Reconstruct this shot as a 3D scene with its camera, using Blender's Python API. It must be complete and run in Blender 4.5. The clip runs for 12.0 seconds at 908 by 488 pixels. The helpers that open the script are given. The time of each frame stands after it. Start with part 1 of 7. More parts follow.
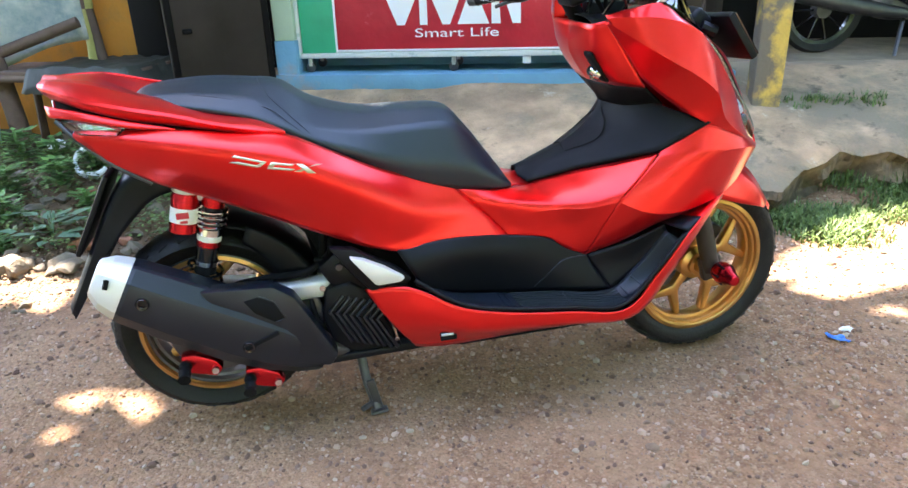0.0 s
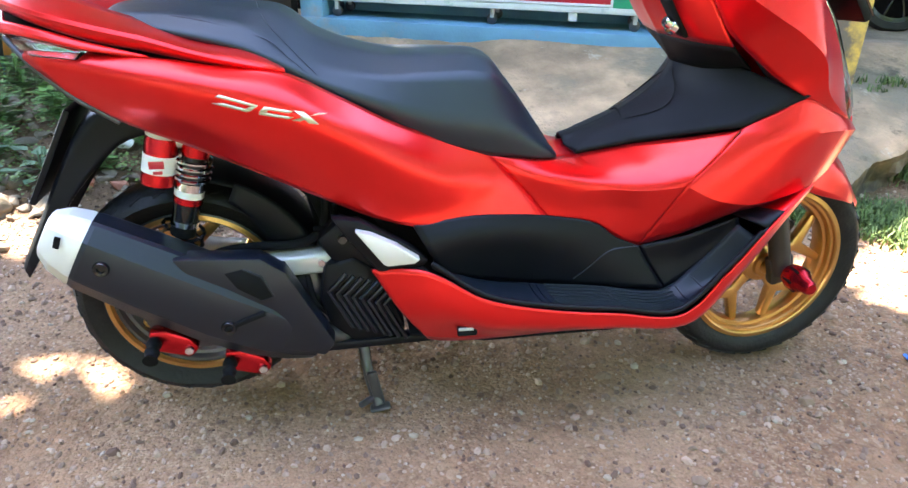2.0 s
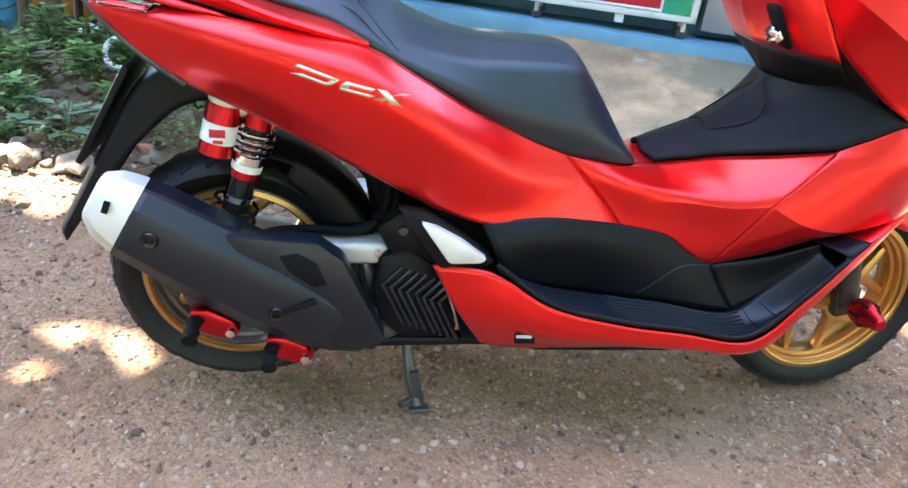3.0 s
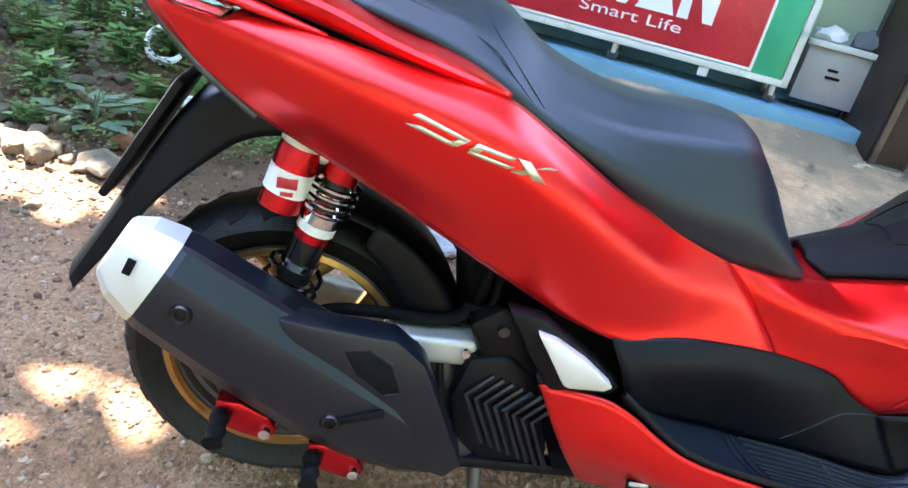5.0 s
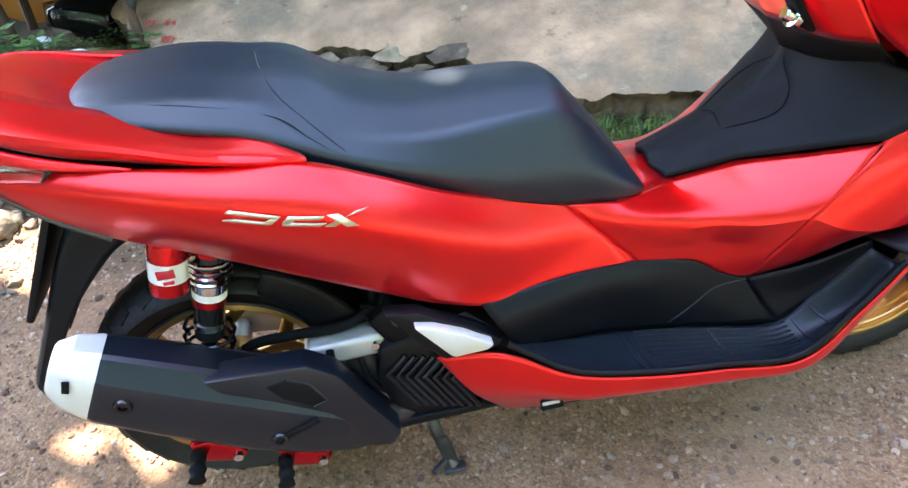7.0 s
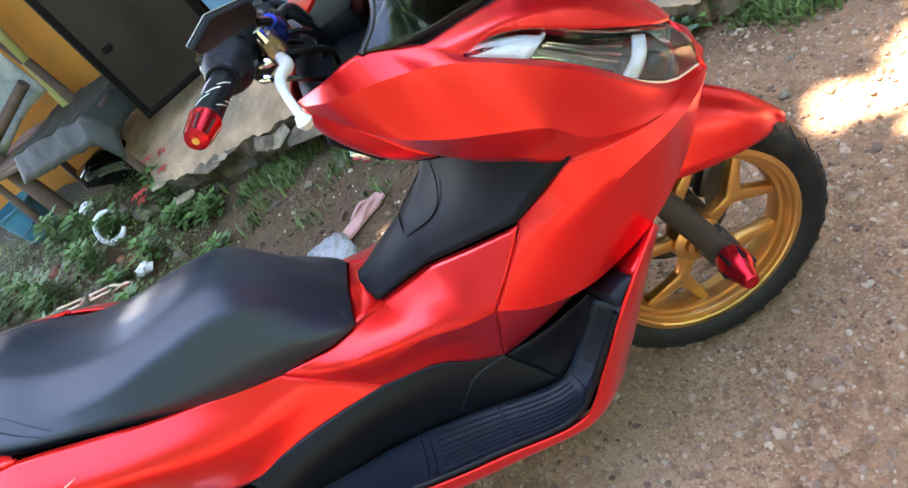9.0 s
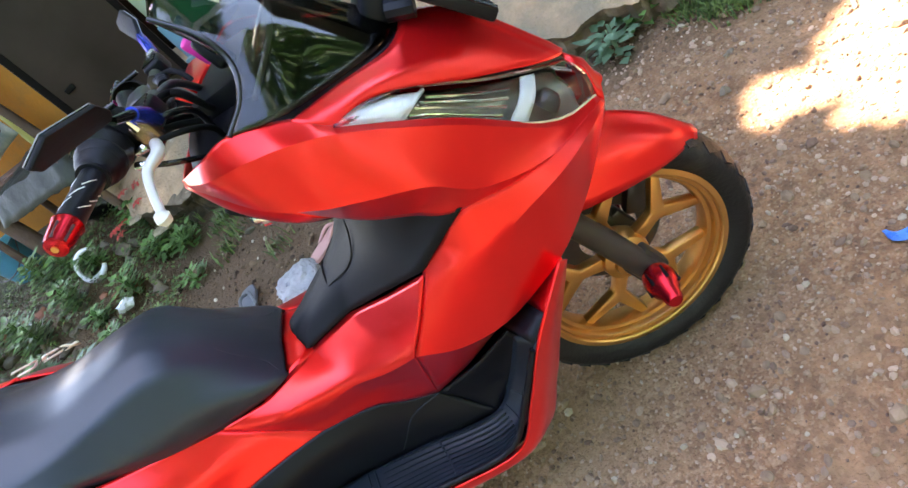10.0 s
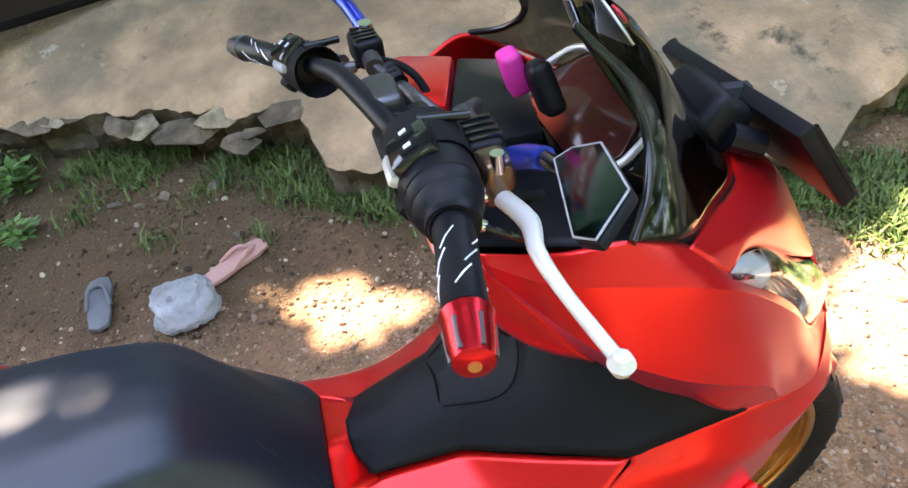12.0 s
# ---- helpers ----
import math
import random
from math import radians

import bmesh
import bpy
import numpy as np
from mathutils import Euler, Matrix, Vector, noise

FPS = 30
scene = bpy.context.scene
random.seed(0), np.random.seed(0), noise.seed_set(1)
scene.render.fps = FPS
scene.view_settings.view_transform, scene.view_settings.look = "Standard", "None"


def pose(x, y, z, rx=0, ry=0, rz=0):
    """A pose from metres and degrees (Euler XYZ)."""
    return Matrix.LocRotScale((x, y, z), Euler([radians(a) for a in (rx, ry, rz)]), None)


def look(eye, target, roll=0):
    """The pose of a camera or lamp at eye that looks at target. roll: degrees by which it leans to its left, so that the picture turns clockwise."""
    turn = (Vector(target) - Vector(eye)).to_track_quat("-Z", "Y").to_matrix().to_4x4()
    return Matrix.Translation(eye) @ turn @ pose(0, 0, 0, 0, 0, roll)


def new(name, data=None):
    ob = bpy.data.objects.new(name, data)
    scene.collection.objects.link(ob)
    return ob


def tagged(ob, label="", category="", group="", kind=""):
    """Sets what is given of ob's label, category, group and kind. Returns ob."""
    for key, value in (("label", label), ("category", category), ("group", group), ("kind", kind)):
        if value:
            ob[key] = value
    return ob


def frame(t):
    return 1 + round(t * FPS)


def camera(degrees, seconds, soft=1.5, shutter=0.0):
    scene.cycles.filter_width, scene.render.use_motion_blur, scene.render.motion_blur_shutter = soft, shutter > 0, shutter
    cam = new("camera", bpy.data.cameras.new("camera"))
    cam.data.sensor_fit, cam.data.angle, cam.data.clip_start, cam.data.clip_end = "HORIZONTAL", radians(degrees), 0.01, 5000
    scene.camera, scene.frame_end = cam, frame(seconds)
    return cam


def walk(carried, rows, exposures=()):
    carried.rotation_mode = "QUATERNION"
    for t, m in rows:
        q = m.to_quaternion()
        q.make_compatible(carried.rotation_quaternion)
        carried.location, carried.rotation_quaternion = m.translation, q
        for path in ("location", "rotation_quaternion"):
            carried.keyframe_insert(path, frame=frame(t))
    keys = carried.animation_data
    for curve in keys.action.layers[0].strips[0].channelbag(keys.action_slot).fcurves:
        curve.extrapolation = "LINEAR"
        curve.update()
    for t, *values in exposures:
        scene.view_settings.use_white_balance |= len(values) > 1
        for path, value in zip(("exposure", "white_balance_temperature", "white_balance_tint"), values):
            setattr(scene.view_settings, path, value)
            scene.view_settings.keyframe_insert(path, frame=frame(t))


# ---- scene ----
cam = camera(66.0, 12.0)
PATH = [
    (0, (0.268, -1.662, 1.078), (0.663, 0.145, 0.317), -1.9),
    (0.5, (0.351, -1.608, 1.068), (0.733, 0.185, 0.267), -1.9),
    (1, (0.407, -1.55, 1.038), (0.776, 0.227, 0.199), -2.5),
    (1.5, (0.399, -1.495, 1.014), (0.734, 0.304, 0.206), -0.9),
    (2, (0.309, -1.399, 0.998), (0.642, 0.377, 0.141), 1.7),
    (2.5, (0.252, -1.346, 0.993), (0.643, 0.411, 0.122), 5.4),
    (3, (0.196, -1.301, 0.967), (0.54, 0.462, 0.088), 7.1),
    (3.2, (0.164, -1.276, 0.951), (0.488, 0.481, 0.051), 9.1),
    (4.8, (0.112, -1.009, 0.909), (0.425, 0.781, 0.074), 16.5),
    (5, (0.081, -0.979, 0.922), (0.396, 0.811, 0.088), 13.9),
    (5.5, (0.036, -0.937, 0.954), (0.429, 0.85, 0.146), 10.8),
    (6, (0.018, -0.932, 0.963), (0.497, 0.798, 0.08), 8.7),
    (6.5, (0.075, -0.958, 1.067), (0.361, 0.623, -0.124), -0.5),
    (7, (0.304, -1.024, 1.172), (0.533, 0.589, 0.012), -5.3),
    (7.5, (0.53, -1.06, 1.183), (0.733, 0.547, 0.01), -6.7),
    (7.7, (0.577, -1.034, 1.184), (0.862, 0.537, -0.019), -5.5),
    (9.3, (1.27, -0.993, 1.244), (0.897, 0.592, 0.083), -44.6),
    (9.5, (1.31, -0.997, 1.231), (0.972, 0.582, 0.051), -45.9),
    (10, (1.328, -0.983, 1.218), (0.943, 0.591, 0.045), -45.1),
    (10.5, (1.295, -0.96, 1.253), (1.005, 0.678, 0.143), -34.7),
    (11, (1.142, -0.885, 1.278), (0.965, 0.689, 0.057), -24.3),
    (11.5, (0.915, -0.701, 1.322), (1.124, 0.912, 0.157), -11.8),
    (12, (0.85, -0.597, 1.322), (1.129, 0.907, 0.034), -8.2),
]
walk(cam, [(t, look(eye, target, roll)) for t, eye, target, roll in PATH], [(0, 3.98, 7000, 17), (2.5, 4.14, 6800, 18), (7.7, 4.12, 7000, 18), (9.5, 3.98, 7500, 19), (12, 3.76, 7900, 20)])

# ---- world and sun ----
SUN_AZ, SUN_EL = 115.0, 62.0     # degrees: direction the light comes from, counted from +x towards +y
world = bpy.data.worlds.new("World")
scene.world = world
world.use_nodes = True
wn = world.node_tree.nodes
sky = wn.new("ShaderNodeTexSky")
sky.sky_type, sky.sun_disc = "NISHITA", False
sky.sun_elevation, sky.sun_rotation = radians(SUN_EL), radians(90 - SUN_AZ)
sky.air_density, sky.dust_density, sky.ozone_density = 1.1, 1.0, 2.5
wn["Background"].inputs[1].default_value = 0.15
world.node_tree.links.new(sky.outputs[0], wn["Background"].inputs[0])
SUN_DIR = Vector((math.cos(radians(SUN_AZ)) * math.cos(radians(SUN_EL)),
                  math.sin(radians(SUN_AZ)) * math.cos(radians(SUN_EL)), math.sin(radians(SUN_EL))))
sun = new("sun", bpy.data.lights.new("sun", "SUN"))
sun.data.energy, sun.data.angle, sun.data.color = 5.0, radians(0.6), (1.0, 0.95, 0.86)
sun.matrix_world = look(SUN_DIR * 20, (0, 0, 0))


# ---- materials ----
def material(name, color, rough=0.5, metal=0.0, vary=0.12, scale=8.0, bump=0.0, bump_scale=200.0,
             coat=0.0, spec=0.5, coat_rough=0.12, second=None, second_scale=2.5, second_cut=(0.45, 0.62)):
    m = bpy.data.materials.new(name)
    m.use_nodes = True
    nt = m.node_tree
    n, l = nt.nodes, nt.links
    b = n["Principled BSDF"]
    b.inputs["Roughness"].default_value, b.inputs["Metallic"].default_value = rough, metal
    b.inputs["Coat Weight"].default_value, b.inputs["Specular IOR Level"].default_value = coat, spec
    b.inputs["Coat Roughness"].default_value = coat_rough
    tc = n.new("ShaderNodeTexCoord")
    nz = n.new("ShaderNodeTexNoise")
    nz.inputs["Scale"].default_value, nz.inputs["Detail"].default_value = scale, 6.0
    l.new(tc.outputs["Object"], nz.inputs["Vector"])
    ramp = n.new("ShaderNodeValToRGB")
    c = Vector(color)
    lo, hi = c * (1 - vary), c * (1 + vary)
    ramp.color_ramp.elements[0].position, ramp.color_ramp.elements[1].position = 0.3, 0.7
    ramp.color_ramp.elements[0].color, ramp.color_ramp.elements[1].color = (*lo, 1), (*hi, 1)
    l.new(nz.outputs["Fac"], ramp.inputs["Fac"])
    out = ramp.outputs["Color"]
    if second:
        n2 = n.new("ShaderNodeTexNoise")
        n2.inputs["Scale"].default_value, n2.inputs["Detail"].default_value = second_scale, 8.0
        n2.inputs["Roughness"].default_value = 0.65
        l.new(tc.outputs["Object"], n2.inputs["Vector"])
        r2 = n.new("ShaderNodeValToRGB")
        r2.color_ramp.elements[0].position, r2.color_ramp.elements[1].position = second_cut
        l.new(n2.outputs["Fac"], r2.inputs["Fac"])
        mix = n.new("ShaderNodeMixRGB")
        mix.inputs[2].default_value = (*second, 1)
        l.new(r2.outputs["Color"], mix.inputs[0])
        l.new(out, mix.inputs[1])
        out = mix.outputs["Color"]
    l.new(out, b.inputs["Base Color"])
    if bump:
        n3 = n.new("ShaderNodeTexNoise")
        n3.inputs["Scale"].default_value, n3.inputs["Detail"].default_value = bump_scale, 4.0
        l.new(tc.outputs["Object"], n3.inputs["Vector"])
        bp = n.new("ShaderNodeBump")
        bp.inputs["Strength"].default_value, bp.inputs["Distance"].default_value = bump, 0.01
        l.new(n3.outputs["Fac"], bp.inputs["Height"])
        l.new(bp.outputs["Normal"], b.inputs["Normal"])
    return m


def glass(name, color, rough=0.02, alpha_mix=0.0):
    m = bpy.data.materials.new(name)
    m.use_nodes = True
    b = m.node_tree.nodes["Principled BSDF"]
    b.inputs["Base Color"].default_value = (*color, 1)
    b.inputs["Roughness"].default_value, b.inputs["IOR"].default_value = rough, 1.45
    b.inputs["Transmission Weight"].default_value = 1.0
    return m


RED = material("satin_red_paint", (0.90, 0.0100, 0.0080), 0.29, 0.70, 0.06, 3.0, 0.015, 900, coat=0.50, spec=0.40, coat_rough=0.20)
# weak pink sheen stands in for the sky's pink highlights on the red
RED.node_tree.nodes["Principled BSDF"].inputs["Sheen Weight"].default_value = 0.05
RED.node_tree.nodes["Principled BSDF"].inputs["Sheen Roughness"].default_value = 0.45
RED.node_tree.nodes["Principled BSDF"].inputs["Sheen Tint"].default_value = (1.0, 0.30, 0.62, 1)
RED_DARK = material("red_anodised_metal", (0.55, 0.012, 0.02), 0.25, 0.8, 0.06, 20)
BLACK = material("black_moulded_plastic", (0.0045, 0.005, 0.0075), 0.42, 0.0, 0.2, 6, 0.10, 700, spec=0.20)
MUFFLER = material("matt_black_shield", (0.005, 0.008, 0.015), 0.36, 0.0, 0.15, 5, 0.06, 900, spec=0.50)
SEAT = material("black_seat_vinyl", (0.0062, 0.0130, 0.0235), 0.42, 0.0, 0.22, 5, 0.07, 900, spec=0.6)
PAD = material("grained_black_pad", (0.0042, 0.0048, 0.0070), 0.58, 0.0, 0.2, 6, 0.14, 650, spec=0.20)
DARK = material("dark_underbody", (0.006, 0.006, 0.007), 0.75, 0.0, 0.3, 10, spec=0.15)
GLOSS = material("gloss_black_plastic", (0.008, 0.008, 0.009), 0.12, 0.0, 0.1, 5)
TYRE = material("tyre_rubber", (0.005, 0.005, 0.006), 0.55, 0.0, 0.25, 18, 0.2, 120, spec=0.4, second=(0.03, 0.024, 0.018), second_scale=9, second_cut=(0.60, 0.85))
GOLD = material("gold_alloy", (0.68, 0.36, 0.12), 0.30, 0.9, 0.10, 15, 0.03, 500)
ALU = material("cast_aluminium", (0.55, 0.55, 0.55), 0.42, 0.85, 0.15, 20, 0.06, 300)
RUBBER = material("rubber_mat", (0.008, 0.012, 0.019), 0.42, 0.0, 0.2, 9, 0.1, 500, spec=0.36)
PLATE_GREY = material("faded_plate_paint", (0.30, 0.30, 0.31), 0.5, 0.0, 0.15, 40)
CAP = material("pale_silver_paint", (0.74, 0.72, 0.67), 0.36, 0.25, 0.05, 12)
SILVER = material("silver_paint", (0.62, 0.60, 0.56), 0.32, 0.35, 0.06, 12)
CHROME = material("chrome", (0.75, 0.75, 0.76), 0.08, 1.0, 0.03, 10)
STEEL = material("dark_steel", (0.10, 0.10, 0.105), 0.38, 0.8, 0.2, 14)
FORK = material("fork_tube_grey", (0.055, 0.043, 0.037), 0.45, 0.3, 0.15, 12)
WHITE = material("white_plastic", (0.75, 0.75, 0.73), 0.35, 0.0, 0.05, 9)
BLUE = material("blue_anodised", (0.02, 0.05, 0.45), 0.25, 0.7, 0.1, 12)
PINK = material("pink_plastic", (0.75, 0.03, 0.32), 0.45, 0.0, 0.05, 9)
STICKER = material("pale_gold_foil", (0.72, 0.66, 0.48), 0.3, 0.5, 0.05, 30)
LENS = glass("clear_lens", (0.95, 0.97, 0.97))
SMOKE = glass("smoked_acrylic", (0.17, 0.17, 0.15))
GUIDE = material("frosted_light_guide", (0.86, 0.86, 0.83), 0.40, 0.0, 0.10, 60, 0.3, 160)
REFLECTOR = material("lamp_reflector", (0.75, 0.75, 0.72), 0.12, 1.0, 0.05, 8)
# dark teal stands in for the reflection and mutes what is mirrored
MIRROR = material("mirror_glass", (0.020, 0.046, 0.050), 0.14, 1.0, 0.01, 3)
TAILRED = material("tail_lens", (0.25, 0.01, 0.012), 0.1, 0.0, 0.05, 6, coat=0.6)

DIRT = material("packed_dirt", (0.245, 0.120, 0.058), 0.92, 0.0, 0.42, 26.0, 1.0, 90, second=(0.345, 0.205, 0.112), second_scale=1.4, second_cut=(0.42, 0.68))
STONE = material("field_stone", (0.20, 0.155, 0.105), 0.85, 0.0, 0.3, 14, 0.5, 60, second=(0.10, 0.085, 0.055), second_scale=5)
PEBBLE = material("pebble", (0.30, 0.235, 0.185), 0.85, 0.0, 0.2, 30)


def gravelly(m, sizes=((190.0, 0.25), (85.0, 0.15))):
    """Breaks the dirt into grains: each cell has its own brown, and stands a little proud."""
    n, l = m.node_tree.nodes, m.node_tree.links
    b = n["Principled BSDF"]
    col = b.inputs["Base Color"].links[0].from_socket
    tc = n.new("ShaderNodeTexCoord")
    height = None
    for k, (scale, amount) in enumerate(sizes):
        vo = n.new("ShaderNodeTexVoronoi")
        vo.inputs["Scale"].default_value = scale
        l.new(tc.outputs["Object"], vo.inputs["Vector"])
        sep = n.new("ShaderNodeSeparateColor")
        l.new(vo.outputs["Color"], sep.inputs[0])
        ramp = n.new("ShaderNodeValToRGB")
        e = ramp.color_ramp.elements
        e[0].position, e[0].color = 0.0, (0.10, 0.055, 0.030, 1)
        e[1].position, e[1].color = 1.0, (0.44, 0.30, 0.185, 1)
        mid = ramp.color_ramp.elements.new(0.6)
        mid.color = (0.275, 0.148, 0.075, 1)
        l.new(sep.outputs[0], ramp.inputs["Fac"])
        pick = n.new("ShaderNodeMath")
        pick.operation = "GREATER_THAN"
        pick.inputs[1].default_value = 0.42 + 0.25 * k
        l.new(sep.outputs[1], pick.inputs[0])
        patch = n.new("ShaderNodeTexNoise")
        patch.inputs["Scale"].default_value = 2.3 + k
        l.new(tc.outputs["Object"], patch.inputs["Vector"])
        cut = n.new("ShaderNodeMapRange")
        cut.inputs[1].default_value, cut.inputs[2].default_value = 0.36, 0.60
        cut.inputs[3].default_value, cut.inputs[4].default_value = 0.15, 1.0
        l.new(patch.outputs["Fac"], cut.inputs[0])
        mul = n.new("ShaderNodeMath")
        mul.operation = "MULTIPLY"
        l.new(pick.outputs[0], mul.inputs[0])
        l.new(cut.outputs[0], mul.inputs[1])
        fac = n.new("ShaderNodeMath")
        fac.operation = "MULTIPLY"
        fac.inputs[1].default_value = amount + 0.35
        l.new(mul.outputs[0], fac.inputs[0])
        mix = n.new("ShaderNodeMixRGB")
        l.new(fac.outputs[0], mix.inputs[0])
        l.new(col, mix.inputs[1])
        l.new(ramp.outputs["Color"], mix.inputs[2])
        col = mix.outputs["Color"]
        bp = n.new("ShaderNodeBump")
        bp.invert = True
        bp.inputs["Strength"].default_value, bp.inputs["Distance"].default_value = 0.7, 0.35 / scale
        l.new(vo.outputs["Distance"], bp.inputs["Height"])
        if height is None:
            src = b.inputs["Normal"].links[0].from_socket
        else:
            src = height
        l.new(src, bp.inputs["Normal"])
        height = bp.outputs["Normal"]
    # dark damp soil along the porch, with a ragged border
    wob = n.new("ShaderNodeTexNoise")
    wob.inputs["Scale"].default_value, wob.inputs["Detail"].default_value = 3.0, 8.0
    l.new(tc.outputs["Object"], wob.inputs["Vector"])
    xyz = n.new("ShaderNodeSeparateXYZ")
    l.new(tc.outputs["Object"], xyz.inputs[0])
    add = n.new("ShaderNodeMath")
    add.operation = "MULTIPLY_ADD"
    add.inputs[1].default_value = 1.1
    l.new(wob.outputs["Fac"], add.inputs[0])
    l.new(xyz.outputs["Y"], add.inputs[2])
    damp = n.new("ShaderNodeMapRange")
    damp.inputs[1].default_value, damp.inputs[2].default_value = 1.15, 1.6
    damp.inputs[3].default_value, damp.inputs[4].default_value = 0.0, 0.85
    l.new(add.outputs[0], damp.inputs[0])
    soil = n.new("ShaderNodeMixRGB")
    soil.inputs[2].default_value = (0.080, 0.047, 0.020, 1)
    l.new(damp.outputs[0], soil.inputs[0])
    l.new(col, soil.inputs[1])
    # far ground beyond the gravel, darkened so that it bounces less light in
    far = n.new("ShaderNodeVectorMath")
    far.operation = "DISTANCE"
    far.inputs[1].default_value = (1.0, 0.6, 0.0)
    l.new(tc.outputs["Object"], far.inputs[0])
    far_dim = n.new("ShaderNodeMapRange")
    far_dim.inputs[1].default_value, far_dim.inputs[2].default_value = 2.9, 3.5
    l.new(far.outputs["Value"], far_dim.inputs[0])
    dim_mix = n.new("ShaderNodeMixRGB")
    dim_mix.inputs[2].default_value = (0.045, 0.050, 0.022, 1)
    l.new(far_dim.outputs[0], dim_mix.inputs[0])
    l.new(soil.outputs["Color"], dim_mix.inputs[1])
    l.new(dim_mix.outputs["Color"], b.inputs["Base Color"])
    l.new(height, b.inputs["Normal"])


gravelly(DIRT)


def island_tint(m, dark, pale):
    """Varies the colour from one joined stone or blade to the next."""
    n, l = m.node_tree.nodes, m.node_tree.links
    geo, ramp = n.new("ShaderNodeNewGeometry"), n.new("ShaderNodeValToRGB")
    ramp.color_ramp.elements[0].color, ramp.color_ramp.elements[1].color = (*dark, 1), (*pale, 1)
    l.new(geo.outputs["Random Per Island"], ramp.inputs["Fac"])
    l.new(ramp.outputs["Color"], n["Principled BSDF"].inputs["Base Color"])


island_tint(PEBBLE, (0.10, 0.050, 0.030), (0.46, 0.31, 0.215))
CONCRETE = material("worn_concrete", (0.46, 0.295, 0.172), 0.9, 0.0, 0.30, 7, 0.9, 55, second=(0.20, 0.138, 0.080), second_scale=1.5, second_cut=(0.45, 0.68))
def stain(mat, color, scale, cut, shift=(0, 0, 0), along=0.0, start=0.0):
    """A further layer of weathering over a material; with along it grows from x = start on."""
    n, l = mat.node_tree.nodes, mat.node_tree.links
    sock = n["Principled BSDF"].inputs["Base Color"]
    below = sock.links[0].from_socket
    tc, mp, nz = n.new("ShaderNodeTexCoord"), n.new("ShaderNodeMapping"), n.new("ShaderNodeTexNoise")
    mp.inputs["Location"].default_value = shift
    nz.inputs["Scale"].default_value, nz.inputs["Detail"].default_value, nz.inputs["Roughness"].default_value = scale, 9.0, 0.68
    l.new(tc.outputs["Object"], mp.inputs["Vector"])
    l.new(mp.outputs["Vector"], nz.inputs["Vector"])
    fac = nz.outputs["Fac"]
    if along:
        sp, rg, ad = n.new("ShaderNodeSeparateXYZ"), n.new("ShaderNodeMapRange"), n.new("ShaderNodeMath")
        l.new(tc.outputs["Object"], sp.inputs[0])
        l.new(sp.outputs["X"], rg.inputs["Value"])
        rg.inputs["From Min"].default_value, rg.inputs["From Max"].default_value = start, start + 0.7
        rg.inputs["To Max"].default_value = along
        l.new(fac, ad.inputs[0])
        l.new(rg.outputs[0], ad.inputs[1])
        fac = ad.outputs[0]
    rp, mx = n.new("ShaderNodeValToRGB"), n.new("ShaderNodeMixRGB")
    rp.color_ramp.elements[0].position, rp.color_ramp.elements[1].position = cut
    l.new(fac, rp.inputs["Fac"])
    l.new(rp.outputs["Color"], mx.inputs[0])
    l.new(below, mx.inputs[1])
    mx.inputs[2].default_value = (*color, 1)
    l.new(mx.outputs[0], sock)


stain(CONCRETE, (0.215, 0.170, 0.110), 1.9, (0.50, 0.66), (3, 1, 0), 0.13, 1.35)
stain(CONCRETE, (0.10, 0.080, 0.048), 6.5, (0.61, 0.72), (7, 2, 0), 0.06, 1.45)
stain(CONCRETE, (0.52, 0.42, 0.30), 4.2, (0.64, 0.70), (1, 8, 0))
RISER = material("crumbled_cement", (0.17, 0.125, 0.08), 0.95, 0.0, 0.4, 16, 1.0, 40, second=(0.07, 0.055, 0.035), second_scale=6)
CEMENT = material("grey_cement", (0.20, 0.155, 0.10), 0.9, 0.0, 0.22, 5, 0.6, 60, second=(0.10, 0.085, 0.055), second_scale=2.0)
GRASS = material("grass", (0.11, 0.20, 0.035), 0.6, 0.0, 0.35, 4)
LEAF = material("leaf_green", (0.075, 0.19, 0.040), 0.5, 0.0, 0.3, 6)
island_tint(LEAF, (0.035, 0.10, 0.018), (0.14, 0.28, 0.07))
TREE_LEAF = material("tree_leaf", (0.065, 0.155, 0.035), 0.5, 0.0, 0.3, 6)
island_tint(GRASS, (0.022, 0.055, 0.008), (0.15, 0.22, 0.05))
LEAF_PALE = material("leaf_pale", (0.11, 0.19, 0.11), 0.5, 0.0, 0.2, 6)
BARK = material("bark", (0.11, 0.075, 0.05), 0.9, 0.0, 0.3, 20, 0.8, 50)
BLUEWALL = material("blue_wall_paint", (0.13, 0.30, 0.40), 0.8, 0.0, 0.12, 5, 0.3, 60, second=(0.30, 0.27, 0.22), second_scale=3.5, second_cut=(0.58, 0.72))
GREENWALL = material("pale_green_paint", (0.42, 0.52, 0.36), 0.75, 0.0, 0.08, 4, 0.15, 40)
ORANGE = material("orange_wall_paint", (0.62, 0.24, 0.03), 0.85, 0.0, 0.18, 3, 0.3, 40, second=(0.30, 0.17, 0.06), second_scale=3, second_cut=(0.5, 0.75))
YELLOW = material("yellow_pillar_paint", (0.60, 0.42, 0.10), 0.85, 0.0, 0.15, 6, 0.4, 50, second=(0.16, 0.14, 0.11), second_scale=4, second_cut=(0.42, 0.52))
